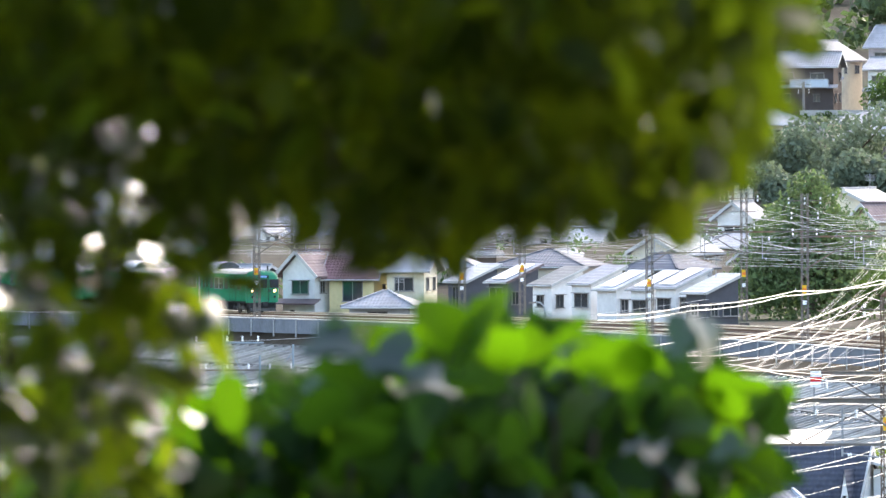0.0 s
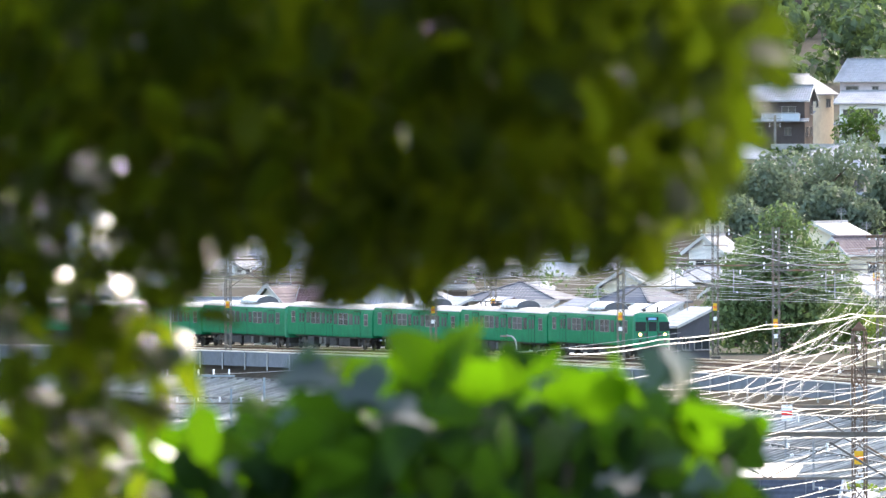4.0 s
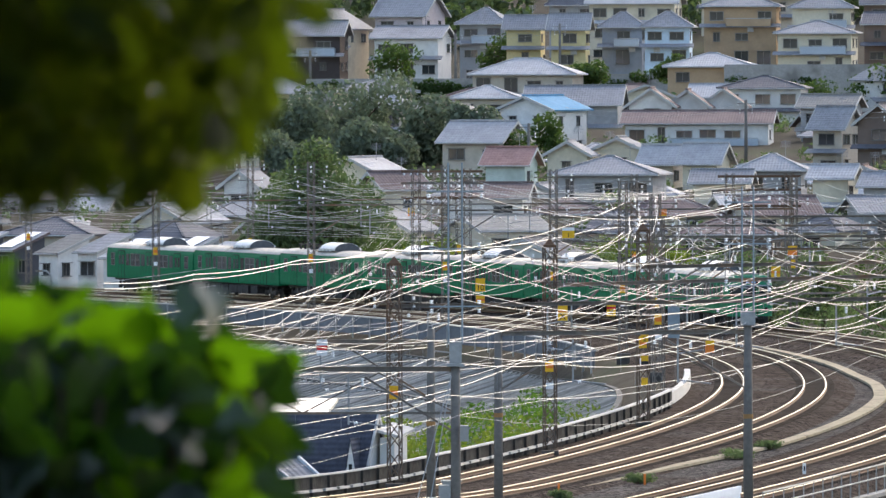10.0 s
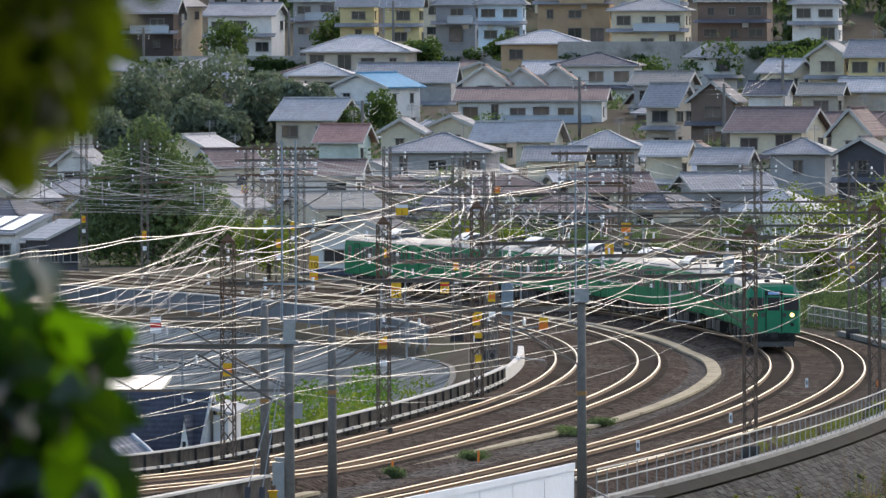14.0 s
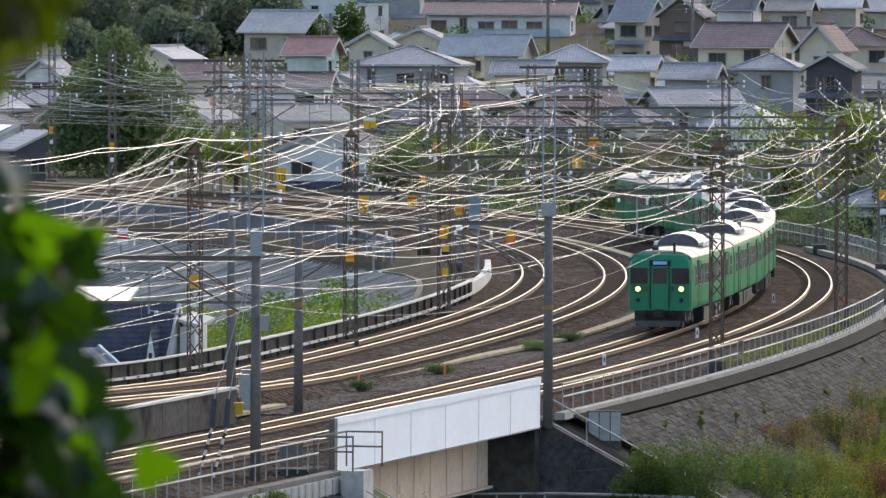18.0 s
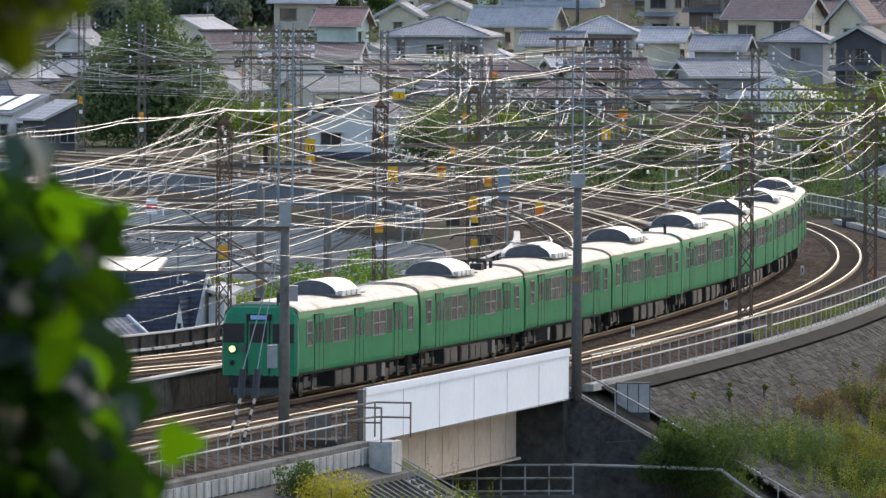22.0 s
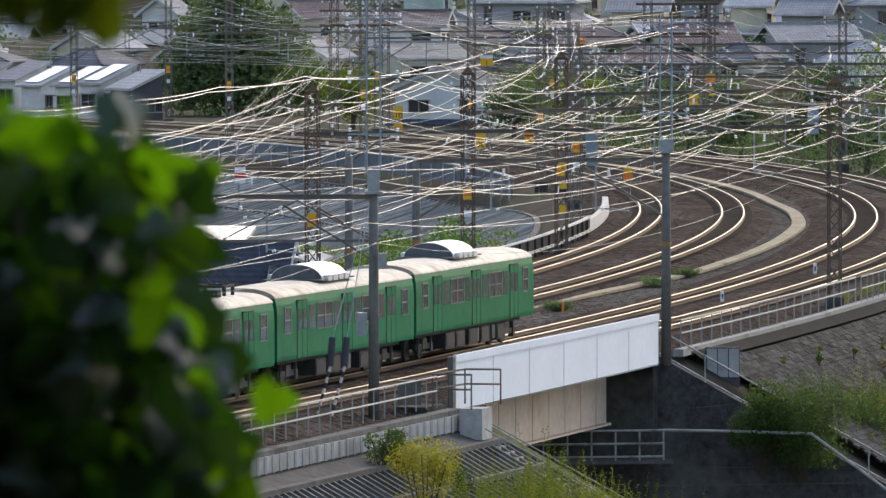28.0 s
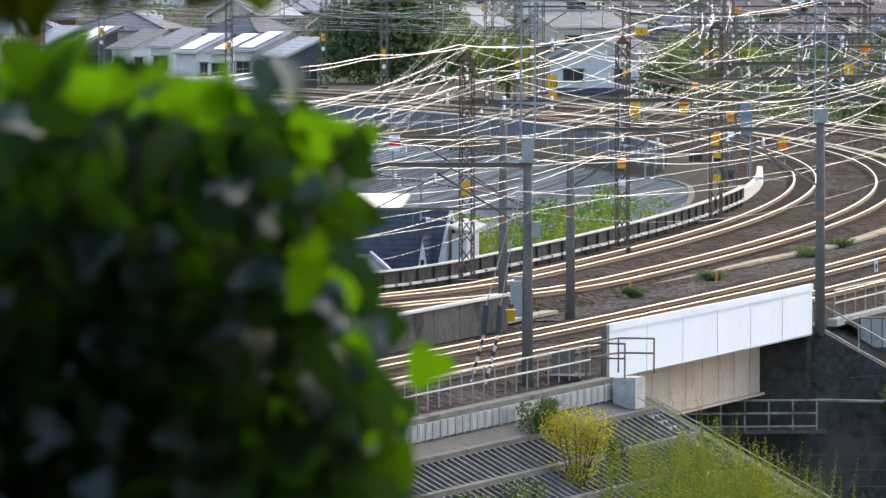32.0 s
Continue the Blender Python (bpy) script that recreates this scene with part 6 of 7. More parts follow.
def tree(x, y, z, h, w, leaf, label, seed, count=2600, size=0.32, kind="round", lobes=12):
    t = thing("tree", label, "tree", at=pose(x, y, z))
    rng = random.Random(seed)
    m = Mesh()
    r = h * 0.03 + 0.08
    top = h * (0.55 if kind == "round" else 0.85)
    m.rod((0, 0, -0.5), (0.1, 0, top * 0.5), r, r * 0.7, 8)
    m.rod((0.1, 0, top * 0.5), (0, 0.1, top), r * 0.7, r * 0.25, 8)
    trunk = part("trunk", m, M["bark"], t)
    blobs, limbs = [], Mesh()
    for i in range(lobes):
        if kind == "round":
            a, e = rng.uniform(0, 2 * math.pi), rng.uniform(0.3, 0.9)
            q = w / 2 * 0.62 * math.sqrt(rng.random())
            p = (q * math.cos(a), q * math.sin(a), h * e)
            k = w * rng.uniform(0.16, 0.27)
        else:
            e = (i + 0.5) / lobes
            a = i * 2.4
            q = w / 2 * (1 - e) ** 0.7 * 0.55
            p = (q * math.cos(a), q * math.sin(a), h * (0.12 + 0.82 * e))
            k = w * (0.3 * (1 - e) + 0.1)
        blobs.append((*p, k, k, k * rng.uniform(0.7, 1.1)))
        limbs.rod((0, 0, min(p[2] * 0.6, top)), p, r * 0.3, r * 0.08, 5)
    part("branching", limbs, M["bark"], trunk)
    part("crown", leaf_cloud(blobs, count, size, seed), LEAF[leaf], t)
    return t


def shrub(x, y, z, h, w, leaf, label, seed, count=900, size=0.09, name="shrub", lobes=7):
    t = thing(name, label, name.replace("_", " "), at=pose(x, y, z))
    rng = random.Random(seed)
    blobs, stems = [], Mesh()
    for i in range(lobes):
        a = rng.uniform(0, 2 * math.pi)
        q = w / 2 * 0.65 * math.sqrt(rng.random())
        e = rng.uniform(0.3, 0.85)
        k = w * rng.uniform(0.14, 0.24)
        blobs.append((q * math.cos(a), q * math.sin(a), h * e, k, k, min(k, h * 0.3)))
        stems.rod((0, 0, -0.2), blobs[-1][:3], 0.03, 0.012, 5)
    part("stemwork", stems, M["bark"], t)
    part("foliage", leaf_cloud(blobs, count, size, seed), LEAF[leaf], t)
    return t


def block_weeds(name, y0, y1, o0, o1, count, hgt, leaf, label, seed):
    """Weeds in a band on the block slope, thicker downhill."""
    rng = random.Random(seed)
    m = Mesh()
    for i in range(count):
        y, o = rng.uniform(y0, y1), o0 + (o1 - o0) * rng.random() ** 0.7
        b = on_line(y, o)
        b.z = shelf(y, o)
        clump = noise.noise((b.x * 0.9, b.y * 0.5, seed * 0.1))
        h = hgt * rng.uniform(0.45, 1.2) * max(0.45, 1.0 + 1.1 * clump)
        lean = Vector((rng.uniform(-0.2, 0.2), rng.uniform(-0.2, 0.2), 1)) * h
        m.rod(b, b + lean, 0.012, 0.004, 3)
        for k in range(20):
            e = 0.12 + 0.88 * k / 19
            a = k * 2.4 + i
            d = Vector((math.cos(a), math.sin(a), 0.5)).normalized()
            p = b + lean * e
            s = Vector((-d.y, d.x, 0)) * 0.028
            L = 0.2 * (1.2 - e * 0.75) * rng.uniform(0.6, 1.3)
            m.add([p, p + d * L * 0.5 + s, p + d * L - Vector((0, 0, 0.05)), p + d * L * 0.5 - s], [(0, 1, 2, 3)])
    return tagged(part(name, m, LEAF[leaf]), label, "weeds", kind="stuff")


def slope_z(x, y):
    """Height of the land under a point on the camera's side of the line."""
    s = line_x(y + 0.5) - line_x(y - 0.5)
    o = (x - line_x(y)) / math.hypot(1, s)
    return shelf(y + o * s, o)


# big trees behind the far tracks
tree(-0.5, 934, -1.6, 11.8, 12.5, "pale", "tall pale green tree with a pointed crown behind the tracks", 3, 9500, 0.24, "cone", 40)
tree(3.8, 938, -1.6, 8.4, 6.5, "pale", "pale green tree beside the taller one", 4, 2600, 0.26, "cone", 16)
tree(-4.2, 938, -1.6, 7.6, 6.0, "pale", "pale green tree beside the taller one", 5, 2400, 0.26, "cone", 16)
for i, (x, y, z, h, w) in enumerate(((-3.5, 1150, 2.6, 10.5, 12), (3.5, 1160, 3.0, 11.0, 12), (10, 1156, 3.2, 9.6, 11), (16, 1150, 3.4, 7.6, 8), (-11, 1150, 2.0, 9.0, 11), (5.5, 1128, 2.4, 6.6, 9), (-19, 1150, 2.0, 9.0, 11), (-2.5, 1124, 2.2, 6.2, 9))):
    tree(x, y, z, h, w, "dark", "dark green broadleaf tree among the houses", 30 + i, 4200, 0.32)
for i, (x, y, z, h, w) in enumerate(((24, 1168, 5.0, 5.0, 5.5), (20, 1120, 4.0, 4.5, 5), (32, 1340, 12.0, 4.0, 6), (42, 1342, 12.5, 3.6, 5), (9, 1362, 12.0, 6.0, 7), (22, 1392, 13.0, 5.5, 6), (66, 1310, 10, 4.5, 9), (76, 1308, 10, 4.0, 10), (58, 1306, 9, 3.4, 8), (84, 1300, 10, 5.0, 8), (-12, 1380, 12, 5, 7))):
    tree(x, y, z, h, w, "mid", "small green garden tree between the houses", 60 + i, 1100, 0.26)
# trees beyond the outside of the curve
for i, (x, y, h, w, lf) in enumerate(((41.5, 694, 8.2, 6.5, "lime"), (46, 690, 9.4, 7.0, "lime"), (51, 700, 8.6, 7.0, "mid"), (37, 712, 6.2, 6.0, "mid"), (33, 730, 5.2, 6.0, "pale"), (48, 668, 5.6, 6.0, "mid"), (55, 690, 8.6, 7.0, "lime"), (29, 760, 5.0, 6.0, "pale"), (44, 672, 4.0, 5.0, "dark"), (39, 690, 4.4, 6.0, "dark"), (24, 790, 4.6, 6.0, "lime"), (20, 812, 4.4, 6.0, "pale"), (8.5, 845, 4.8, 6.0, "lime"), (30, 742, 4.0, 5.0, "dark"), (26, 772, 3.8, 5.0, "dark"), (22.5, 846, 4.8, 6.0, "lime"), (5.5, 880, 4.6, 6.0, "mid"), (27, 828, 4.6, 6.5, "mid"))):
    tree(x, y, grade(y) - 1.0, h, w, lf, "leafy tree beside the railway, yellowish green in places", 90 + i, 4200, 0.12, lobes=18)
UG = random.Random(72)
ub = []
for i in range(150):
    y, o = UG.uniform(640, 765), 9.5 + UG.random() ** 1.3 * 13.0
    p = on_line(y, o)
    k = UG.uniform(0.7, 1.6)
    ub.append((p.x, p.y, grade(y) - 0.9 + k * UG.uniform(0.3, 1.5), k, k, k * 0.9))
tagged(part("undergrowth", leaf_cloud(ub, 26000, 0.12, 73), LEAF["pale"]), "tangled green undergrowth outside the curve", "undergrowth", kind="stuff")
# wooded hill at the back
FW = np.random.default_rng(77)
fb = []
for i in range(420):
    fx, fy = FW.uniform(-150, 190), FW.uniform(1470, 1760)
    fz = -3.0 + 5.0 + 10.1 + (fy - 1450) * 0.085
    k = FW.uniform(2.6, 5.0)
    fb.append((fx, fy, fz + k * 0.8, k, k, k * 0.9))
tagged(part("wooded_hill", leaf_cloud(fb, 60000, 0.8, 78), LEAF["forest"]), "dense green wood on the hillside behind the town", "wood", kind="stuff")
tagged(part("garden_greenery", leaf_cloud(gb, 30000, 0.26, 65), LEAF["pale"]), "low garden greenery between the houses of the town", "garden plants", kind="stuff")
# hedges on the terrace walls
hb = [(GG.uniform(x0, x1), yy - 0.8, z1 - GG.uniform(0.2, 2.2), 1.6, 0.6, 0.8) for x0, x1, yy, z0, z1 in TERRACES for i in range(14)]
tagged(part("terrace_hedge", leaf_cloud(hb, 7000, 0.22, 66), LEAF["mid"]), "green plants hanging over the terrace walls", "hedge", kind="stuff")
# creeper on the inner slope and in the hollow
cb = []
CR = random.Random(9)
for i in range(170):
    y = CR.uniform(505, 640)
    o = CR.uniform(-34, -20)
    p = on_line(y, o)
    cb.append((p.x, p.y, shelf(y, o) + 0.3, CR.uniform(0.8, 1.8), CR.uniform(1.0, 2.2), CR.uniform(0.4, 1.0)))
tagged(part("creeper", leaf_cloud(cb, 22000, 0.14, 12, 0.6), LEAF["fresh"]), "bright green creeper spreading over the inner slope", "creeper", kind="stuff")
cb = []
for i in range(150):
    p = on_line(CR.uniform(470, 556), CR.uniform(-28, -15.5))
    cb.append((p.x, p.y, LOW + CR.uniform(2.0, 6.3), CR.uniform(0.8, 1.6), CR.uniform(0.8, 1.6), CR.uniform(0.8, 1.4)))
tagged(part("thicket", leaf_cloud(cb, 22000, 0.12, 13), LEAF["lime"]), "yellowish green thicket below the inner parapet", "thicket", kind="stuff")
# plants on the camera's side
SL = random.Random(88)
for i in range(16):
    y, o = SL.uniform(448, 492), SL.uniform(11.5, 18.5)
    p = on_line(y, o)
    shrub(p.x, p.y, shelf(y, o) - 0.3, SL.uniform(1.2, 2.6), SL.uniform(1.8, 3.2), SL.choice(("yellow", "mid", "yellow", "straw", "straw")), "straggling shrub among weeds on the block slope", 300 + i, 1500, 0.06, lobes=9)
shrub(21.3, 422.6, -5.0, 4.1, 4.8, "mid", "loose green bush beside the wing wall", 201, 11000, 0.06, "bush", 34)
shrub(19.9, 422.4, -4.6, 3.0, 3.2, "mid", "round green bush beside the wing wall", 202, 3600, 0.06, "bush", 12)
for i, (x, y, h, w, lf) in enumerate(((26.2, 441, 3.0, 3.4, "pale"), (28.5, 446, 3.0, 3.2, "yellow"), (25.0, 436, 2.8, 3.5, "mid"), (30.5, 452, 3.0, 4.0, "rust"), (27.8, 440, 2.6, 3.4, "mid"), (31.5, 462, 2.6, 3.2, "yellow"), (29.4, 436, 2.6, 3.4, "rust"), (33.0, 470, 2.4, 3.0, "mid"), (31.4, 444, 2.6, 4.0, "rust"))):
    shrub(x, y, slope_z(x, y) - 0.5, h * 0.8, w, lf, "straggling yellowish shrub on the block slope", 210 + i, 2600, 0.06, lobes=12)
shrub(6.15, 370.0, slope_z(6.15, 370.0) - 0.5, 3.4, 2.9, "gold", "yellow-leaved shrub on the lattice slope", 230, 3600, 0.05, lobes=18)
shrub(4.7, 374.0, slope_z(4.7, 374.0) - 0.1, 1.5, 1.9, "mid", "low dark green bush at the head of the slope", 231, 1800, 0.05)
shrub(5.4, 375.2, slope_z(5.4, 375.2) - 0.1, 1.2, 1.2, "rust", "low reddish bush at the head of the slope", 233, 700, 0.05)
shrub(7.4, 377.0, slope_z(7.4, 377.0) - 0.2, 1.3, 1.6, "mid", "low green bush on the slope", 232, 500, 0.06)
KZ = []
for i in range(40):
    p = on_line(CR.uniform(352, 368), CR.uniform(11.6, 15.0))
    x, y = p.x, p.y
    KZ.append((x, y, slope_z(x, y) + CR.uniform(0.0, 0.4), CR.uniform(0.4, 0.8), CR.uniform(0.4, 0.8), CR.uniform(0.2, 0.5)))
tagged(part("ground_creeper", leaf_cloud(KZ, 5200, 0.085, 14, 0.8), LEAF["mid"]), "green creeper covering the foot of the lattice slope", "creeper", kind="stuff")
block_weeds("tall_weeds", 376, 391, 11.8, 17.5, 700, 1.6, "goldenrod", "tall yellowish green weeds on the foot of the slope", 16)
block_weeds("weeds", 372, 391, 11.6, 17.5, 900, 1.25, "weed", "tall green weeds on the foot of the slope", 17)
for i, (y, o, w) in enumerate(((447, -4.4, 0.9), (463, -4.2, 1.3), (487, -4.0, 1.9), (497, -4.0, 1.2))):
    p = on_line(y, o, -0.3)
    shrub(p.x, p.y, p.z - 0.1, 0.45, w * 1.3, "pale", "low green weeds beside the walkway slabs", 240 + i, 1100, 0.05, "weed_tuft", 16)
VG = random.Random(31)
for i in range(16):
    y = VG.uniform(440, 500)
    p = on_line(y, VG.uniform(8.6, 15.0))
    shrub(p.x, p.y, slope_z(p.x, p.y), VG.uniform(0.5, 1.1), 0.5, VG.choice(("yellow", "mid")), "small weed growing from the block joints", 260 + i, 90, 0.06, "weed_tuft", 3)
block_weeds("slope_weeds", 438, 492, 11.5, 19.5, 900, 1.7, "goldenrod", "tall yellowish weeds on the lower block slope", 51)
block_weeds("slope_weeds_green", 434, 486, 12.5, 19.5, 700, 1.3, "weed", "green weeds on the lower block slope", 52)
block_weeds("slope_weeds_brown", 442, 500, 10.6, 19.0, 700, 1.8, "straw", "straw-brown weeds on the lower block slope", 53)
GF = [(*on_line(VG.uniform(470, 530), 7.0 + VG.uniform(-0.5, 0.3), 0.0)[:2], 0.25, 0.3, 0.6, 0.25) for i in range(60)]
tagged(part("verge_weeds", leaf_cloud(GF, 2200, 0.06, 19), LEAF["yellow"]), "yellowish weeds along the trackside fence", "weeds", kind="stuff")


# ---------------------------------------------------------------- leaves close to the camera
def lobed_leaf(name, mat, shape, fold=0.25):
    """One leaf: an outline about a midrib, folded along it and drooping at the tip."""
    m = Mesh()
    n = len(shape)
    m.v = [(0, y, 0) for _, y in shape] + [(x, y, abs(x) * fold) for x, y in shape] + [(-x, y, abs(x) * fold) for x, y in shape]
    m.v = [(x, y, z - 0.25 * y * y) for x, y, z in m.v]
    for i in range(n - 1):
        m.f.append((i, n + i, n + i + 1, i + 1))
        m.f.append((i, i + 1, 2 * n + i + 1, 2 * n + i))
    return m.data(name, mat, True)


# lit and shaded colours of one vine leaf; the light is in the colour
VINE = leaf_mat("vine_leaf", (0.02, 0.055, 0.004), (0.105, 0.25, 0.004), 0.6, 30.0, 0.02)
VINE_DARK = leaf_mat("shaded_vine_leaf", (0.017, 0.04, 0.013), (0.02, 0.06, 0.003), 0.6, 30.0)
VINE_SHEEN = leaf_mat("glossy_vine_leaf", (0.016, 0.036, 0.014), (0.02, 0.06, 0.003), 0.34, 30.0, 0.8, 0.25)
# canopy leaf in a shaded and a sunlit colour
CANOPY = leaf_mat("canopy_leaf", (0.024, 0.039, 0.006), (0.077, 0.122, 0.004), 0.6, 40.0, 0.1)
CANOPY_LIT = leaf_mat("lit_canopy_leaf", (0.036, 0.06, 0.006), (0.19, 0.27, 0.009), 0.6, 40.0)
CANOPY_GLOSS = leaf_mat("glossy_canopy_leaf", (0.05, 0.07, 0.02), (0.1, 0.15, 0.01), 0.16, 40.0, 1.0, 0.2)
BROAD = ((0.0, 0.0), (0.3, -0.04), (0.5, 0.16), (0.52, 0.38), (0.42, 0.62), (0.22, 0.84), (0.0, 1.0))
LOBED = ((0.0, 0.0), (0.34, -0.02), (0.55, 0.2), (0.58, 0.42), (0.36, 0.5), (0.34, 0.72), (0.16, 0.88), (0.0, 1.0))
SLIM = ((0.0, 0.0), (0.2, 0.2), (0.27, 0.48), (0.18, 0.76), (0.0, 1.0))
VINE_LEAVES = [lobed_leaf("leaf", VINE, BROAD, 0.16), lobed_leaf("leaf", VINE, LOBED, 0.16), lobed_leaf("leaf", VINE_DARK, BROAD, 0.16), lobed_leaf("leaf", VINE_SHEEN, LOBED, 0.2)]


def join_leaves(items, data):
    """Many placed copies of one leaf joined into one mesh."""
    co = np.empty(len(data.vertices) * 3)
    data.vertices.foreach_get("co", co)
    co = np.hstack([co.reshape(-1, 3), np.ones((len(data.vertices), 1))])
    fs = [tuple(p.vertices) for p in data.polygons]
    m = Mesh()
    for mat in items:
        o = len(m.v)
        m.v += [tuple(v) for v in (co @ np.array(mat).T)[:, :3].tolist()]
        m.f += [tuple(i + o for i in f) for f in fs]
    return m


def vine_top(x):
    return float(np.interp(x, (-1.3, -0.98, -0.84, -0.76, -0.68, -0.6, -0.52, -0.44, -0.36, -0.3, -0.24, -0.17, -0.1, -0.04, 0.02, 0.06), (18.1, 18.16, 18.21, 18.26, 18.28, 18.3, 18.35, 18.34, 18.3, 18.31, 18.29, 18.3, 18.24, 18.18, 18.08, 17.92)))


def vine_side(z):
    """Where the thicket ends towards the open view."""
    return float(np.interp(z, (17.3, 17.7, 17.82, 17.92, 17.98, 18.06, 18.14, 18.2, 18.27), (0.02, 0.01, -0.02, -0.01, -0.04, -0.085, -0.085, -0.1, -0.14)))


def vine_leaf(rng, x, y, z, s, spread=1.2, tilt=(0.35, 1.35)):
    """A leaf hung by its stalk: the tip falls outwards, the blade leans back."""
    return (Matrix.Translation((x, y, z)) @ Matrix.Rotation(math.pi + rng.uniform(-spread, spread), 4, "Y")
            @ Matrix.Rotation(-math.pi / 2 - rng.uniform(*tilt) if rng.random() < 0.5 else -math.pi / 2 + rng.uniform(*tilt), 4, "X") @ Matrix.Rotation(rng.uniform(-0.5, 0.5), 4, "Y") @ Matrix.Scale(s, 4))


def build_vine():
    v = thing("vine_thicket", "broad-leaved green vine thicket close to the camera", "vine")
    rng = random.Random(41)
    for i in range(16):
        x = -1.25 + i * 0.065
        m = Mesh()
        m.tube([(x, 15.4, 16.4), (x + rng.uniform(-0.1, 0.1), 15.3, 17.2), (x + rng.uniform(-0.1, 0.1), 15.2, vine_top(x) - 0.1)], 0.006, 5)
        part("stem", m, M["bark"], v)
    # leaves mostly in the sunlit colour along the top and down the open side
    x = -1.3
    while x < -0.06:
        for row in range(3):
            xx = x + rng.uniform(-0.03, 0.03)
            z = vine_top(xx) + 0.03 - 0.045 * row - rng.random() ** 1.5 * 0.04
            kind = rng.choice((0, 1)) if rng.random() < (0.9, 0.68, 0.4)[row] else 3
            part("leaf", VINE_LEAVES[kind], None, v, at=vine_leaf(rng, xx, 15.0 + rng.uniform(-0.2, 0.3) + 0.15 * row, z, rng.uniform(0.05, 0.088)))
        x += rng.uniform(0.026, 0.046)
    z = 18.24
    while z > 17.4:
        for row in range(2):
            xx = vine_side(z) - 0.03 * row + rng.uniform(-0.03, 0.03)
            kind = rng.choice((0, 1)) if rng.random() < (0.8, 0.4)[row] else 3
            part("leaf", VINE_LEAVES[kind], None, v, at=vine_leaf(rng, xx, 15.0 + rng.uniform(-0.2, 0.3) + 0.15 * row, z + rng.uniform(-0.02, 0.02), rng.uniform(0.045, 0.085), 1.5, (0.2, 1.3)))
        z -= rng.uniform(0.025, 0.045)
    # inner leaves mostly take the shaded colours, more so in the back layers
    rest = [[], [], [], []]
    for i in range(7600):
        x = rng.uniform(-1.35, 0.03)
        drop = rng.random() * 0.95
        z = vine_top(x) - drop
        if rng.random() > (drop - 0.015) / 0.1 or x > vine_side(z) - 0.03:
            continue
        layer = i % 3
        q = rng.random()
        front = layer == 0
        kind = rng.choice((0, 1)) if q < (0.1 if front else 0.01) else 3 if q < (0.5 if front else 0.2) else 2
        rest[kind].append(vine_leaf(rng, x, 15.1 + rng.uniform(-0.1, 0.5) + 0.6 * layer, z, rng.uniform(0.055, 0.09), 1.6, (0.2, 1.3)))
    for k in range(4):
        tagged(part("leaves", join_leaves(rest[k], VINE_LEAVES[k]), VINE_LEAVES[k].materials[0], v, smooth=True), kind="stuff")
    return v


VINE_THING = build_vine()


def canopy_low(x):
    return float(np.interp(x, (-0.62, -0.43, -0.405, -0.39, -0.375, -0.355, -0.32, -0.29, -0.265, -0.235, -0.215, -0.18, -0.14, -0.088, -0.066, -0.05, -0.038, -0.025, -0.012), (18.38, 18.40, 18.5, 18.55, 18.6, 18.61, 18.6, 18.575, 18.565, 18.57, 18.585, 18.598, 18.60, 18.597, 18.615, 18.64, 18.66, 18.70, 18.74)))


REACH = 1.7   # the branch hangs this much further out than its outline is drawn


def reach(x, y, z):
    return Vector((x * REACH, y * REACH, EYE + (z - EYE) * REACH))


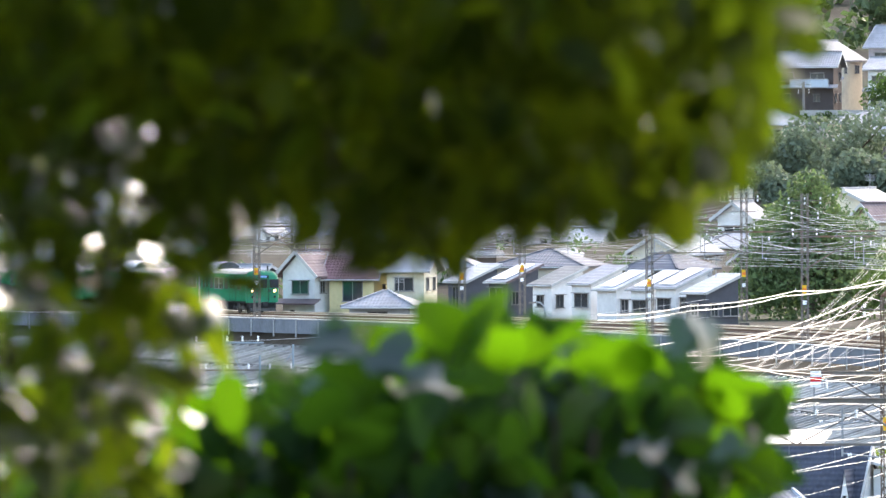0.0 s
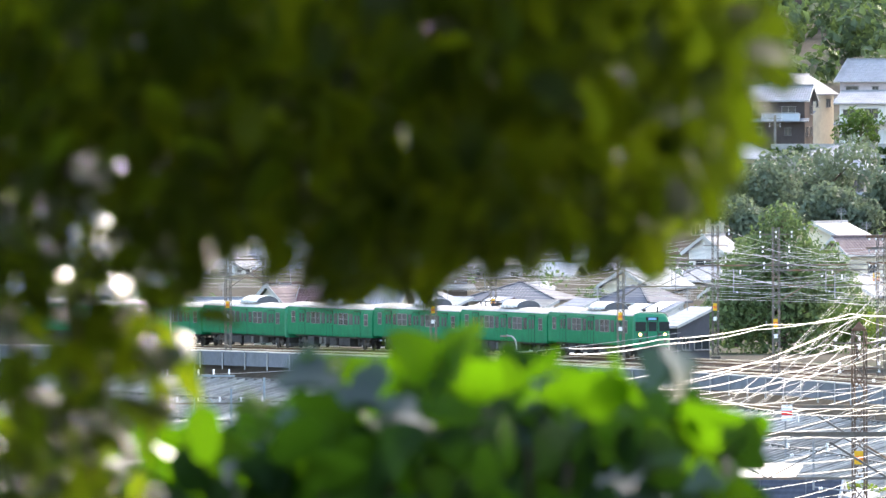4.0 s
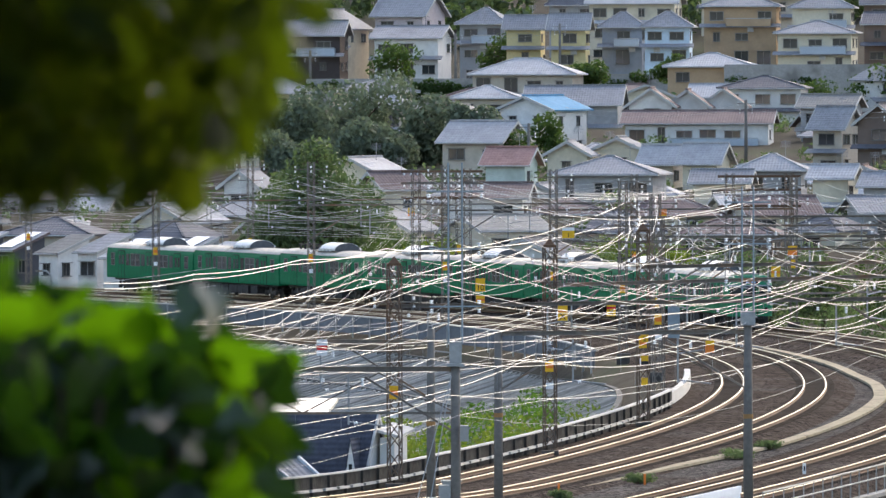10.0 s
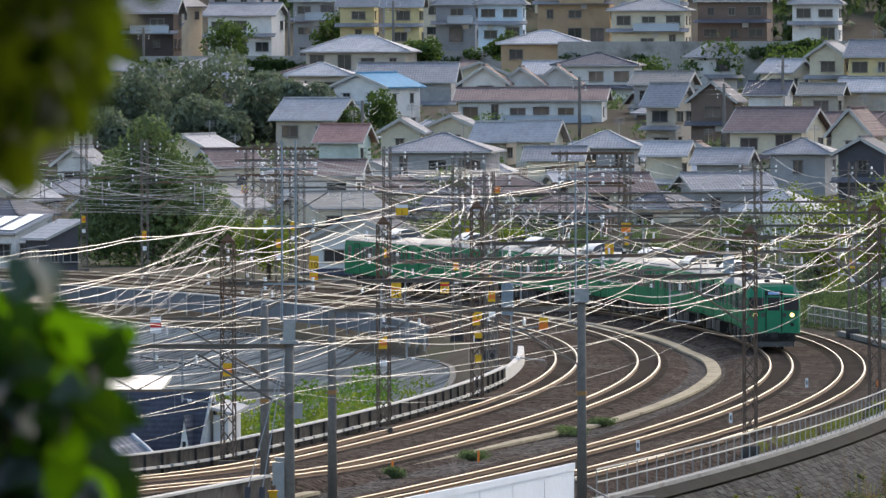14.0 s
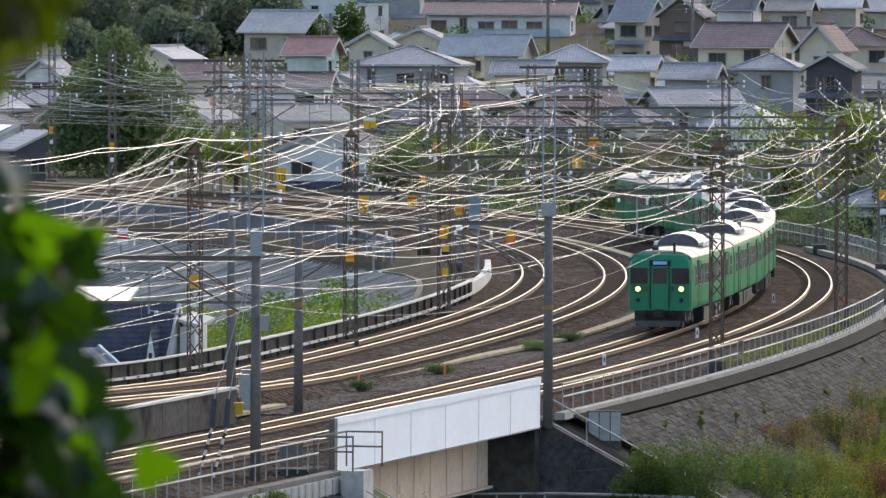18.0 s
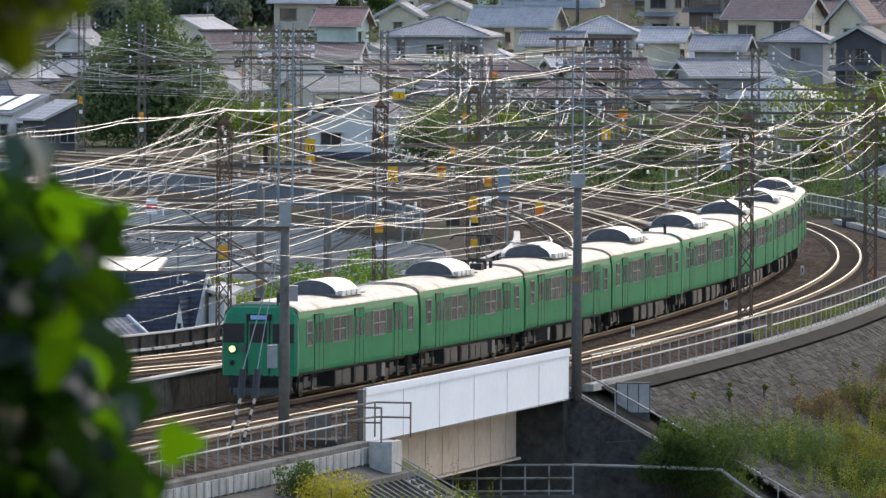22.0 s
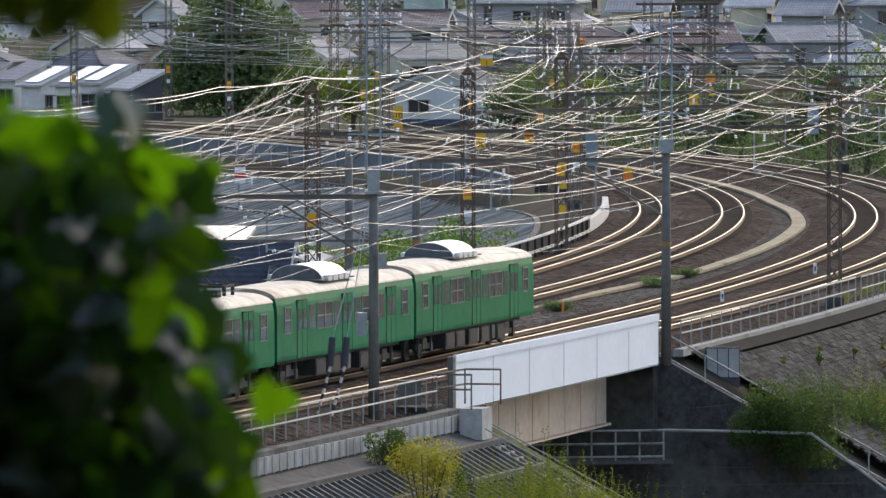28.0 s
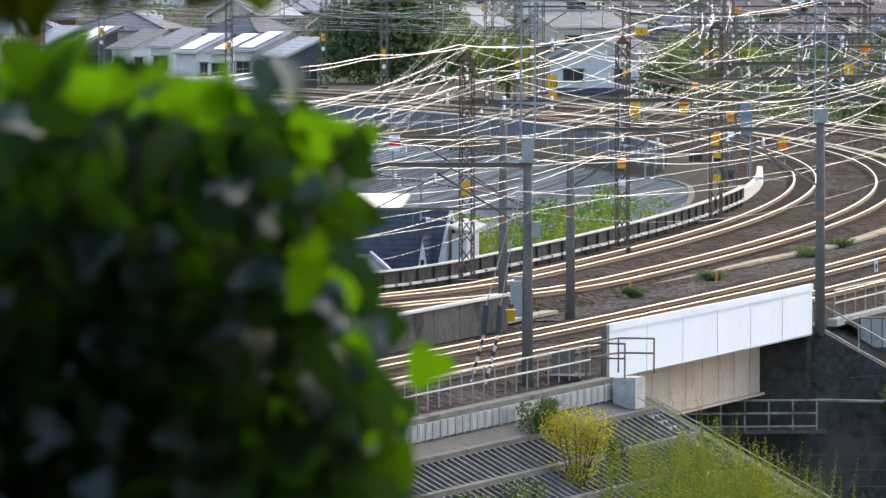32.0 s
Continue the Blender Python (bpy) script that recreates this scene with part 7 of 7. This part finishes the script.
def build_canopy():
    c = thing("overhanging_branch", "dark overhanging branches full of small leaves close to the camera", "branch")
    rng, glint = random.Random(43), random.Random(44)
    for i in range(14):
        x = -0.62 + i * 0.045
        m = Mesh()
        m.tube([reach(-0.7, 7.2, 19.1), reach(x - 0.05, 7.1, 18.9), reach(x, 7.0, canopy_low(min(x, -0.03)) + 0.05)], 0.004, 5)
        part("twig", m, M["bark"], c)
    leaves = [lobed_leaf("leaf", CANOPY, SLIM, 0.15), lobed_leaf("leaf", CANOPY_LIT, SLIM, 0.15), lobed_leaf("leaf", CANOPY_GLOSS, SLIM, 0.08)]
    rest = ([], [], [])
    for i in range(9800):
        x = rng.uniform(-0.66, -0.012) if i < 6900 else rng.uniform(-0.66, -0.36) if i < 8200 else rng.uniform(-0.22, -0.025)
        low = canopy_low(x)
        up = rng.uniform(18.63, 18.9) - low if 6900 <= i < 8200 else rng.random() ** 1.05 * (19.0 - low)
        z = low + up + 0.022
        side = x < -0.385 and z < 18.6
        clump = noise.noise((x * 14.0, z * 14.0, 3.0))
        if side and clump - 0.03 < rng.uniform(-0.5, 0.35):
            continue
        y = 7.0 + rng.uniform(-0.4, 0.9)
        rim = up < 0.045 or x > -0.07
        # chance of the sunlit colour, painting lit patches by place and clump
        chance = 0.5 if side else 0.16 if x > -0.07 else 0.3 if rim else 0.34 + 0.45 * max(0.0, min(1.0, 0.35 + 2.2 * clump))
        kind = int(rng.random() < chance)
        s = rng.uniform(0.026, 0.046) * REACH
        tilt = Euler((rng.uniform(-1.6, 0.2), rng.uniform(-0.9, 0.9), rng.uniform(-math.pi, math.pi)))
        shine = rng.random()
        if shine < 0.4 and (side or x < -0.41 and z < 18.66):
            # glossy blades that lie nearly level and catch the sun
            kind, tilt = 2, Euler((rng.uniform(0.35, 0.85), rng.uniform(0.3, 0.8), rng.uniform(-0.4, 0.4)))
        elif not rim and glint.random() < 0.018:
            kind, tilt = 2, Euler((0.35 + 0.5 * glint.random(), 0.3 + 0.5 * glint.random(), 0.6 * glint.random() - 0.3))
        mt = Matrix.Translation(reach(x, y, z)) @ tilt.to_matrix().to_4x4() @ Matrix.Scale(s, 4)
        if i < 200:
            part("leaf", leaves[kind], None, c, at=mt)
        else:
            rest[kind].append(mt)
    for k, nm in enumerate(("leaves", "lit_leaves", "glossy_leaves")):
        tagged(part(nm, join_leaves(rest[k], leaves[k]), leaves[k].materials[0], c, smooth=True), kind="stuff")
    return c


CANOPY_THING = build_canopy()


# unseen wood added over and behind the camera to keep sky light off the foreground
KW = np.random.default_rng(5)
kb = []
for i in range(150):
    a, q = KW.uniform(-11, 11), KW.uniform(-12, 8.5)
    kb.append((a, q, KW.uniform(20.3, 22.8), KW.uniform(0.9, 1.3), KW.uniform(0.9, 1.3), KW.uniform(0.6, 0.9)))
for i in range(120):
    a, q = KW.uniform(-13, 13), KW.uniform(-13, -4.5)
    kb.append((a, q, KW.uniform(17.5, 21), 1.3, 1.3, 1.0))
for i in range(120):
    sx = KW.choice((-1, 1))
    kb.append((sx * KW.uniform(4.5, 11), KW.uniform(-6, 13), KW.uniform(17, 21), 1.2, 1.2, 1.0))
tagged(part("knoll_wood", leaf_cloud(kb, 48000, 0.3, 6), LEAF["dark"]), "unseen leafy wood added over the camera to shade the foreground", "wood", kind="stuff")
# trunks added to hold it up, likewise out of view
KT = thing("unseen_knoll_tree", "unseen tree trunks added under the shading wood on the knoll", "tree trunk")
for x, y in ((-5, -3), (5, -4), (-6, 8), (6.5, 7), (0.5, -7)):
    m = Mesh()
    m.rod((x, y, 15.5), (x + 0.3, y, 21.5), 0.22, 0.1, 8)
    part("trunk", m, M["bark"], KT)

# ---------------------------------------------------------------- signs, gantry and small things
def sign(x, y, z, w, h, rows, label, letters="", face=None, hang=0.0):
    """A small flat board of coloured bands, with its letters where it has any."""
    t = thing("trackside_sign", label, "sign", at=pose(x, y, z), group="trackside signs")
    zz = h / 2
    for mat, k in rows:
        m = Mesh()
        m.box((0, 0, zz - k * h / 2), (w, 0.03, k * h - 0.002))
        part("band", m, M[mat], t)
        zz -= k * h
    if letters:
        c = bpy.data.curves.new("letters", "FONT")
        c.body, c.size, c.align_x, c.align_y, c.extrude = letters, h * 0.62, "CENTER", "CENTER", 0.004
        c.materials.append(M["black"])
        o = new("letters", c)
        o.parent = t
        o.matrix_basis = pose(0, -0.024, -h * 0.24, 90, 0, 0)
    if hang:
        m = Mesh()
        m.rod((0, 0.03, h / 2), (0, 0.03, h / 2 + hang), 0.02, n=5)
        part("hanger", m, M["steel"], t)
    return t


sign(-0.04, 431.8, 6.55, 0.42, 0.62, (("white", 0.36), ("red", 0.3), ("white", 0.34)), "white board with a red band on the portal beam", hang=0.1)
sign(9.8, 452.6, 7.35, 0.4, 0.62, (("yellow", 0.34), ("orange", 0.08), ("yellow", 0.58)), "yellow board with a black cross mark on the beam", "X")
sign(13.15, 505.0, 6.2, 0.4, 0.62, (("yellow", 0.3), ("red", 0.16), ("yellow", 0.54)), "yellow board with an orange band and a cross mark", "X", hang=0.6)
sign(9.1, 640.0, 4.3, 0.55, 0.75, (("yellow", 1.0),), "yellow board with a black number on a mast", "10")
sign(9.1, 640.0, 3.35, 0.5, 0.7, (("yellow", 0.3), ("orange", 0.2), ("yellow", 0.5)), "yellow and orange warning board on a mast")
sign(22.9, 559.5, 6.7, 0.45, 0.6, (("yellow", 0.4), ("orange", 0.14), ("yellow", 0.46)), "yellow board with a black number on the beam", "2", hang=0.3)
sign(25.3, 596, 7.1, 0.5, 0.5, (("yellow", 0.5), ("orange", 0.5)), "yellow and orange warning board on the beam", hang=0.3)
sign(14.2, 640, 7.3, 0.7, 0.6, (("white", 0.3), ("yellow", 0.7)), "yellow board with a black number on the beam", "1", hang=0.3)
sign(15.05, 518.0, 4.6, 0.34, 0.5, (("yellow", 1.0),), "yellow board with a black number on a mast", "2")
sign(15.05, 518.0, 3.5, 0.34, 0.42, (("yellow", 0.6), ("black", 0.4)), "yellow and black board on a mast")
sign(15.05, 518.0, 2.5, 0.3, 0.36, (("yellow", 1.0),), "plain yellow board on a mast")
sign(17.9, 512.0, 4.3, 0.4, 0.55, (("yellow", 0.4), ("orange", 0.6)), "orange and yellow board beside the inner tracks", hang=0.5)
sign(21.5, 700, 7.4, 0.5, 0.6, (("orange", 0.6), ("yellow", 0.4)), "orange warning board on the beam", hang=0.3)
sign(6.4, 800, 6.0, 0.5, 0.6, (("yellow", 0.6), ("orange", 0.4)), "yellow warning board on a far mast")

# feeder gantry: a rack of insulators where many cables meet
GAN = thing("feeder_gantry", "rusty steel gantry with rows of insulators and many cables", "gantry")
m = Mesh()
for x in (6.4, 9.9):
    m = Mesh()
    lattice(m, (x, 760, -0.4), (x, 760, 9.6), 0.5)
    part("gantry_leg", m, M["steel_dark"], GAN)
for i, h in enumerate((7.6, 8.6, 9.4)):
    m = Mesh()
    m.bar((5.4, 760, h), (11.0, 760, h), 0.22, 0.16)
    b = part("gantry_beam", m, M["rail_side"] if i != 1 else M["steel_dark"], GAN)
    for k in range(12):
        insulator(b, (5.6 + 0.46 * k, 759.8, h - 0.08), (0, 0), INS_SHORT)
G2 = thing("feeder_gantry", "rusty steel gantry with rows of insulators beside the curve", "gantry")
m = Mesh()
for x in (27.4, 31.4):
    m = Mesh()
    lattice(m, (x, 745, -0.2), (x, 745, 9.4), 0.5)
    part("gantry_leg", m, M["steel_dark"], G2)
for h in (7.2, 8.3, 9.2):
    m = Mesh()
    m.bar((26.6, 745, h), (32.2, 745, h), 0.2, 0.16)
    b = part("gantry_beam", m, M["rail_side"], G2)
    for k in range(11):
        insulator(b, (26.9 + 0.48 * k, 744.8, h - 0.08), (0, 0), INS_SHORT)
for i in range(13):
    k = i / 12
    wire([(6.0 + 4.0 * k, 760, 7.5 + 1.6 * (i % 3) / 2), (-5.2 + 4.2 * k, 470, 4.3 + 0.8 * k)], 0.12, 0.01, "wire_dark", "thin grey feeder cable leaving the gantry", n=16)
for i in range(7):
    wire([(6.4 + 0.6 * i, 760, 8.6 + 0.3 * (i % 3)), (13 + 0.5 * i, 712, 8.3 + 0.3 * (i % 2)), (27.0 + 0.7 * i, 745, 8.2 + 0.3 * (i % 3))], 0.35, 0.016, "wire", "bright cable strung between the feeder gantries", n=10)
# long bright feeders that cross the view from the near left to the far masts
for run_of in (
    ((-11.06, 560.0, 5.94), (-6.72, 580.0, 5.97), (-1.76, 600.0, 6.32), (3.56, 620.0, 6.79)),
    ((-10.98, 556.0, 6.31), (-6.69, 576.67, 6.31), (-1.14, 597.33, 6.65), (4.18, 618.0, 6.73)),
    ((3.56, 620.0, 6.79), (7.24, 637.5, 6.44), (11.11, 655.0, 6.65), (14.84, 672.5, 7.17), (19.09, 690.0, 8.4)),
    ((4.18, 618.0, 6.73), (9.49, 636.0, 6.54), (15.77, 654.0, 7.19), (21.69, 672.0, 7.79), (27.2, 690.0, 8.51)),
    ((-10.26, 520.0, 4.83), (-6.37, 550.0, 4.41), (-1.98, 580.0, 4.28), (3.2, 610.0, 4.61), (10.37, 640.0, 5.98)),
    ((-10.66, 540.0, 5.12), (-6.54, 565.0, 4.86), (-2.02, 590.0, 4.75), (3.22, 615.0, 5.06), (8.9, 640.0, 6.1)),
):
    wire(run_of, 0.3, 0.045, "wire", "thick bright feeder wire sweeping across the tracks", n=8)
for i in range(4):
    wire([(-9.0 + 1.2 * i, 440, 3.6 + 0.5 * i), (4.6, 384.5 + 0.1 * i, 13.4 - 1.9 * i)], 0.9, 0.018, "wire", "bright cable running down from the pipe mast", n=14)
    wire([(4.6, 384.5, 13.4 - 1.9 * i), (16.3, 424.4, 12.2 - 1.5 * i), (24.5, 455.0, 9.3 - 0.6 * i), (33.0, 506.0, 9.4 - 0.6 * i)], 0.8, 0.018, "wire", "bright cable between the pipe masts beside the fence", n=12)
for i, (y, o) in enumerate(((536, 10.2), (541, 11.2), (547, 10.4), (553, 11.6), (560, 10.8))):
    p = on_line(y, o)
    shrub(p.x, p.y, shelf(y, o) - 0.2, 1.7, 2.4, "mid" if i % 2 else "fresh", "green shrub outside the trackside fence", 330 + i, 2200, 0.07, lobes=10)
# switch frame in the hollow inside the curve
YARD = thing("switch_frame", "pale blue-grey steel switch frame with white insulators", "switch frame", at=pose(-31.4, 600, LOW))
for x in (-3.2, -2.7):
    m = Mesh()
    lattice(m, (x, 0, 0.2), (x, 0, 11.3), 0.36)
    part("column", m, M["steel_blue"], YARD)
for x, h in ((-0.8, 11.6), (1.2, 10.2), (3.0, 10.8)):
    m = Mesh()
    m.rod((x, 0, 0), (x, 0, h), 0.06, n=8)
    part("post", m, M["steel_blue"], YARD)
for x0, x1, h in ((-3.2, 3.2, 9.4), (-3.4, 1.4, 10.9), (-3.4, 3.2, 7.6)):
    m = Mesh()
    m.bar((x0, 0, h), (x1, 0, h), 0.07, 0.09)
    b = part("cross_bar", m, M["steel_dark"] if h == 9.4 else M["steel_blue"], YARD)
    for k in range(6):
        insulator(b, (x0 + 0.3 + k * (x1 - x0 - 0.6) / 5, -0.1, h + 0.05), (math.pi, 0), INS_LONG)
for a, b in (((-0.8, 0, 10.9), (1.2, 0, 8.0)), ((1.2, 0, 8.2), (3.0, 0, 10.4)), ((-2.7, 0, 8.0), (-0.8, 0, 10.4))):
    m = Mesh()
    m.bar(a, b, 0.04, 0.04)
    part("brace", m, M["steel_blue"], YARD)
for k in range(4):
    wire([(-34.6 + 0.4 * k, 600, 3.9 - 0.7 * k), (-21.0, 606, 4.5 - 0.6 * k), (-6.0, 618, 5.8 - 0.5 * k)], 0.35, 0.022, "wire", "bright wire leaving the switch frame", n=12)
# power line of the street: poles among the houses
for i, (x, y, z, h) in enumerate(((16.5, 1372, 10.0, 9.0), (29.5, 1375, 12, 8.2), (25.5, 1210, 5.5, 6.0), (20.5, 1100, 3.0, 7.0), (44, 1150, 5.5, 6.5), (57, 1110, 4.5, 7.0), (68, 1200, 7.5, 6.5), (-1.5, 1360, 11.0, 6.0))):
    pl = concrete_pole(x, y, z, h, 0.19, "dark street pole with cross-arms among the houses", 0, "street poles")
    cross_arm(pl, h - 0.4, 0.9, 3)
    cross_arm(pl, h - 1.2, 0.7, 2)
for a, b in (((16.5, 1372, 18.5), (29.5, 1375, 19.6)), ((25.5, 1210, 11), (44, 1150, 11.6)), ((44, 1150, 11.6), (57, 1110, 11)), ((57, 1110, 11), (68, 1200, 13.5)), ((20.5, 1100, 9.5), (25.5, 1210, 11))):
    for k in range(2):
        wire([(a[0], a[1], a[2] - 0.5 * k), (b[0], b[1], b[2] - 0.5 * k)], 0.5, 0.02, "wire_dark", "dark street cable between poles", n=10)
# street lamp below the far wall
LAMP = thing("street_lamp", "grey street lamp with a curved arm", "street lamp", at=pose(-17.2, 702, -6.5))
m = Mesh()
m.tube([(0, 0, 0), (0, 0, 9.6), (-0.08, 0, 10.1), (-0.3, 0, 10.35), (-0.65, 0, 10.4)], 0.06, 8)
part("post", m, M["steel"], LAMP)
m = Mesh()
m.box((-0.8, 0, 10.36), (0.45, 0.2, 0.1))
part("lamp_head", m, M["steel_dark"], LAMP)
# boxes, markers and posts along the line
def cabinet(x, y, z, w, d, h, mat, label):
    t = thing("relay_cabinet", label, "cabinet", at=pose(x, y, z))
    m = Mesh()
    m.box((0, 0, h / 2), (w, d, h))
    m.box((0, 0, h + 0.03), (w + 0.1, d + 0.1, 0.06))
    part("body", m, M[mat], t)
    m = Mesh()
    m.box((0, -d / 2 - 0.012, h / 2), (w * 0.86, 0.02, h * 0.86))
    part("door", m, M[mat], t)
    return t


p = on_line(420, -4.9, 0.0)
cabinet(4.9, 424.5, 0.1, 0.7, 0.5, 1.5, "steel", "grey relay cabinet beside the retaining wall")
cabinet(4.4, 420.5, 0.1, 0.3, 0.3, 0.4, "yellow", "small yellow box beside the wall")
cabinet(5.9, 388.3, -0.3, 0.8, 0.5, 0.8, "steel_dark", "dark machine box on the landing")
for i, (y, o) in enumerate(((497, 1.9), (468, 1.9), (541, 1.9))):
    p = on_line(y, o, -0.2)
    t = thing("marker_post", "white marker post with a dark number plate", "marker post", at=pose(p.x, p.y, p.z), group="marker posts")
    m = Mesh()
    m.box((0, 0, 0.2), (0.14, 0.12, 0.55))
    part("post", m, M["white"], t)
    m = Mesh()
    m.box((0, -0.07, 0.25), (0.06, 0.02, 0.2))
    part("plate", m, M["black"], t)
for i, (y, o) in enumerate(((425, 1.8), (449, -4.9), (458, -3.1), (418, 1.9), (431, -8.6), (540, 5.4))):
    p = on_line(y, o, -0.2)
    t = thing("orange_stake", "small orange stake in the ballast", "stake", at=pose(p.x, p.y, p.z), group="orange stakes")
    m = Mesh()
    m.box((0, 0, 0.2), (0.09, 0.06, 0.45))
    part("stake", m, M["orange"], t)
TP = thing("side_signal", "blue-grey hanging signal box under the portal beam", "signal")
for x, y, z in ((14.9, 470, 6.5), (26.9, 520, 6.6)):
    m = Mesh()
    m.box((x, y, z), (0.5, 0.4, 1.3))
    m.box((x, y, z + 0.75), (0.3, 0.3, 0.25))
    part("signal_box", m, M["steel_blue"], TP)
SIG = thing("signal_mast", "far signal mast with a green light", "signal", at=pose(-50.5, 905, -1.6))
m = Mesh()
m.rod((0, 0, 0), (0, 0, 6.0), 0.07, n=8)
part("mast", m, M["steel"], SIG)
m = Mesh()
m.box((0, -0.1, 5.4), (0.45, 0.15, 1.3))
hd = part("signal_head", m, M["black"], SIG)
m = Mesh()
m.rod((0, -0.18, 5.7), (0, -0.2, 5.7), 0.12, n=12)
part("green_light", m, M["signal_green"], hd)


def motions():
    """The train runs along its track from the first moment to the last."""
    for i, car in enumerate(CARS):
        walk(car, [(t / 2, car_pose(nose(t / 2) - 20.0 * i - HALF - 0.1)) for t in range(65)])

    # the vine sways a little in the wind
    walk(VINE_THING, [(t, pose(dx, 0, dz)) for t, dx, dz in ((0, 0, 0), (5, 0.004, 0.002), (9, 0, 0), (13, 0, 0.003), (16, 0.003, 0.012), (19, 0.004, 0.02), (23, -0.003, 0.008), (26, 0.002, 0.018), (28, 0.003, 0.025), (32, 0.006, 0.03))])
    walk(CANOPY_THING, [(t, pose(dx, 0, dz)) for t, dx, dz in ((0, 0, 0), (2, 0.0012, 0.0008), (6, -0.001, 0), (10, 0.001, 0.001), (16, 0, 0), (22, 0.001, 0.0006), (32, 0, 0))])


motions()
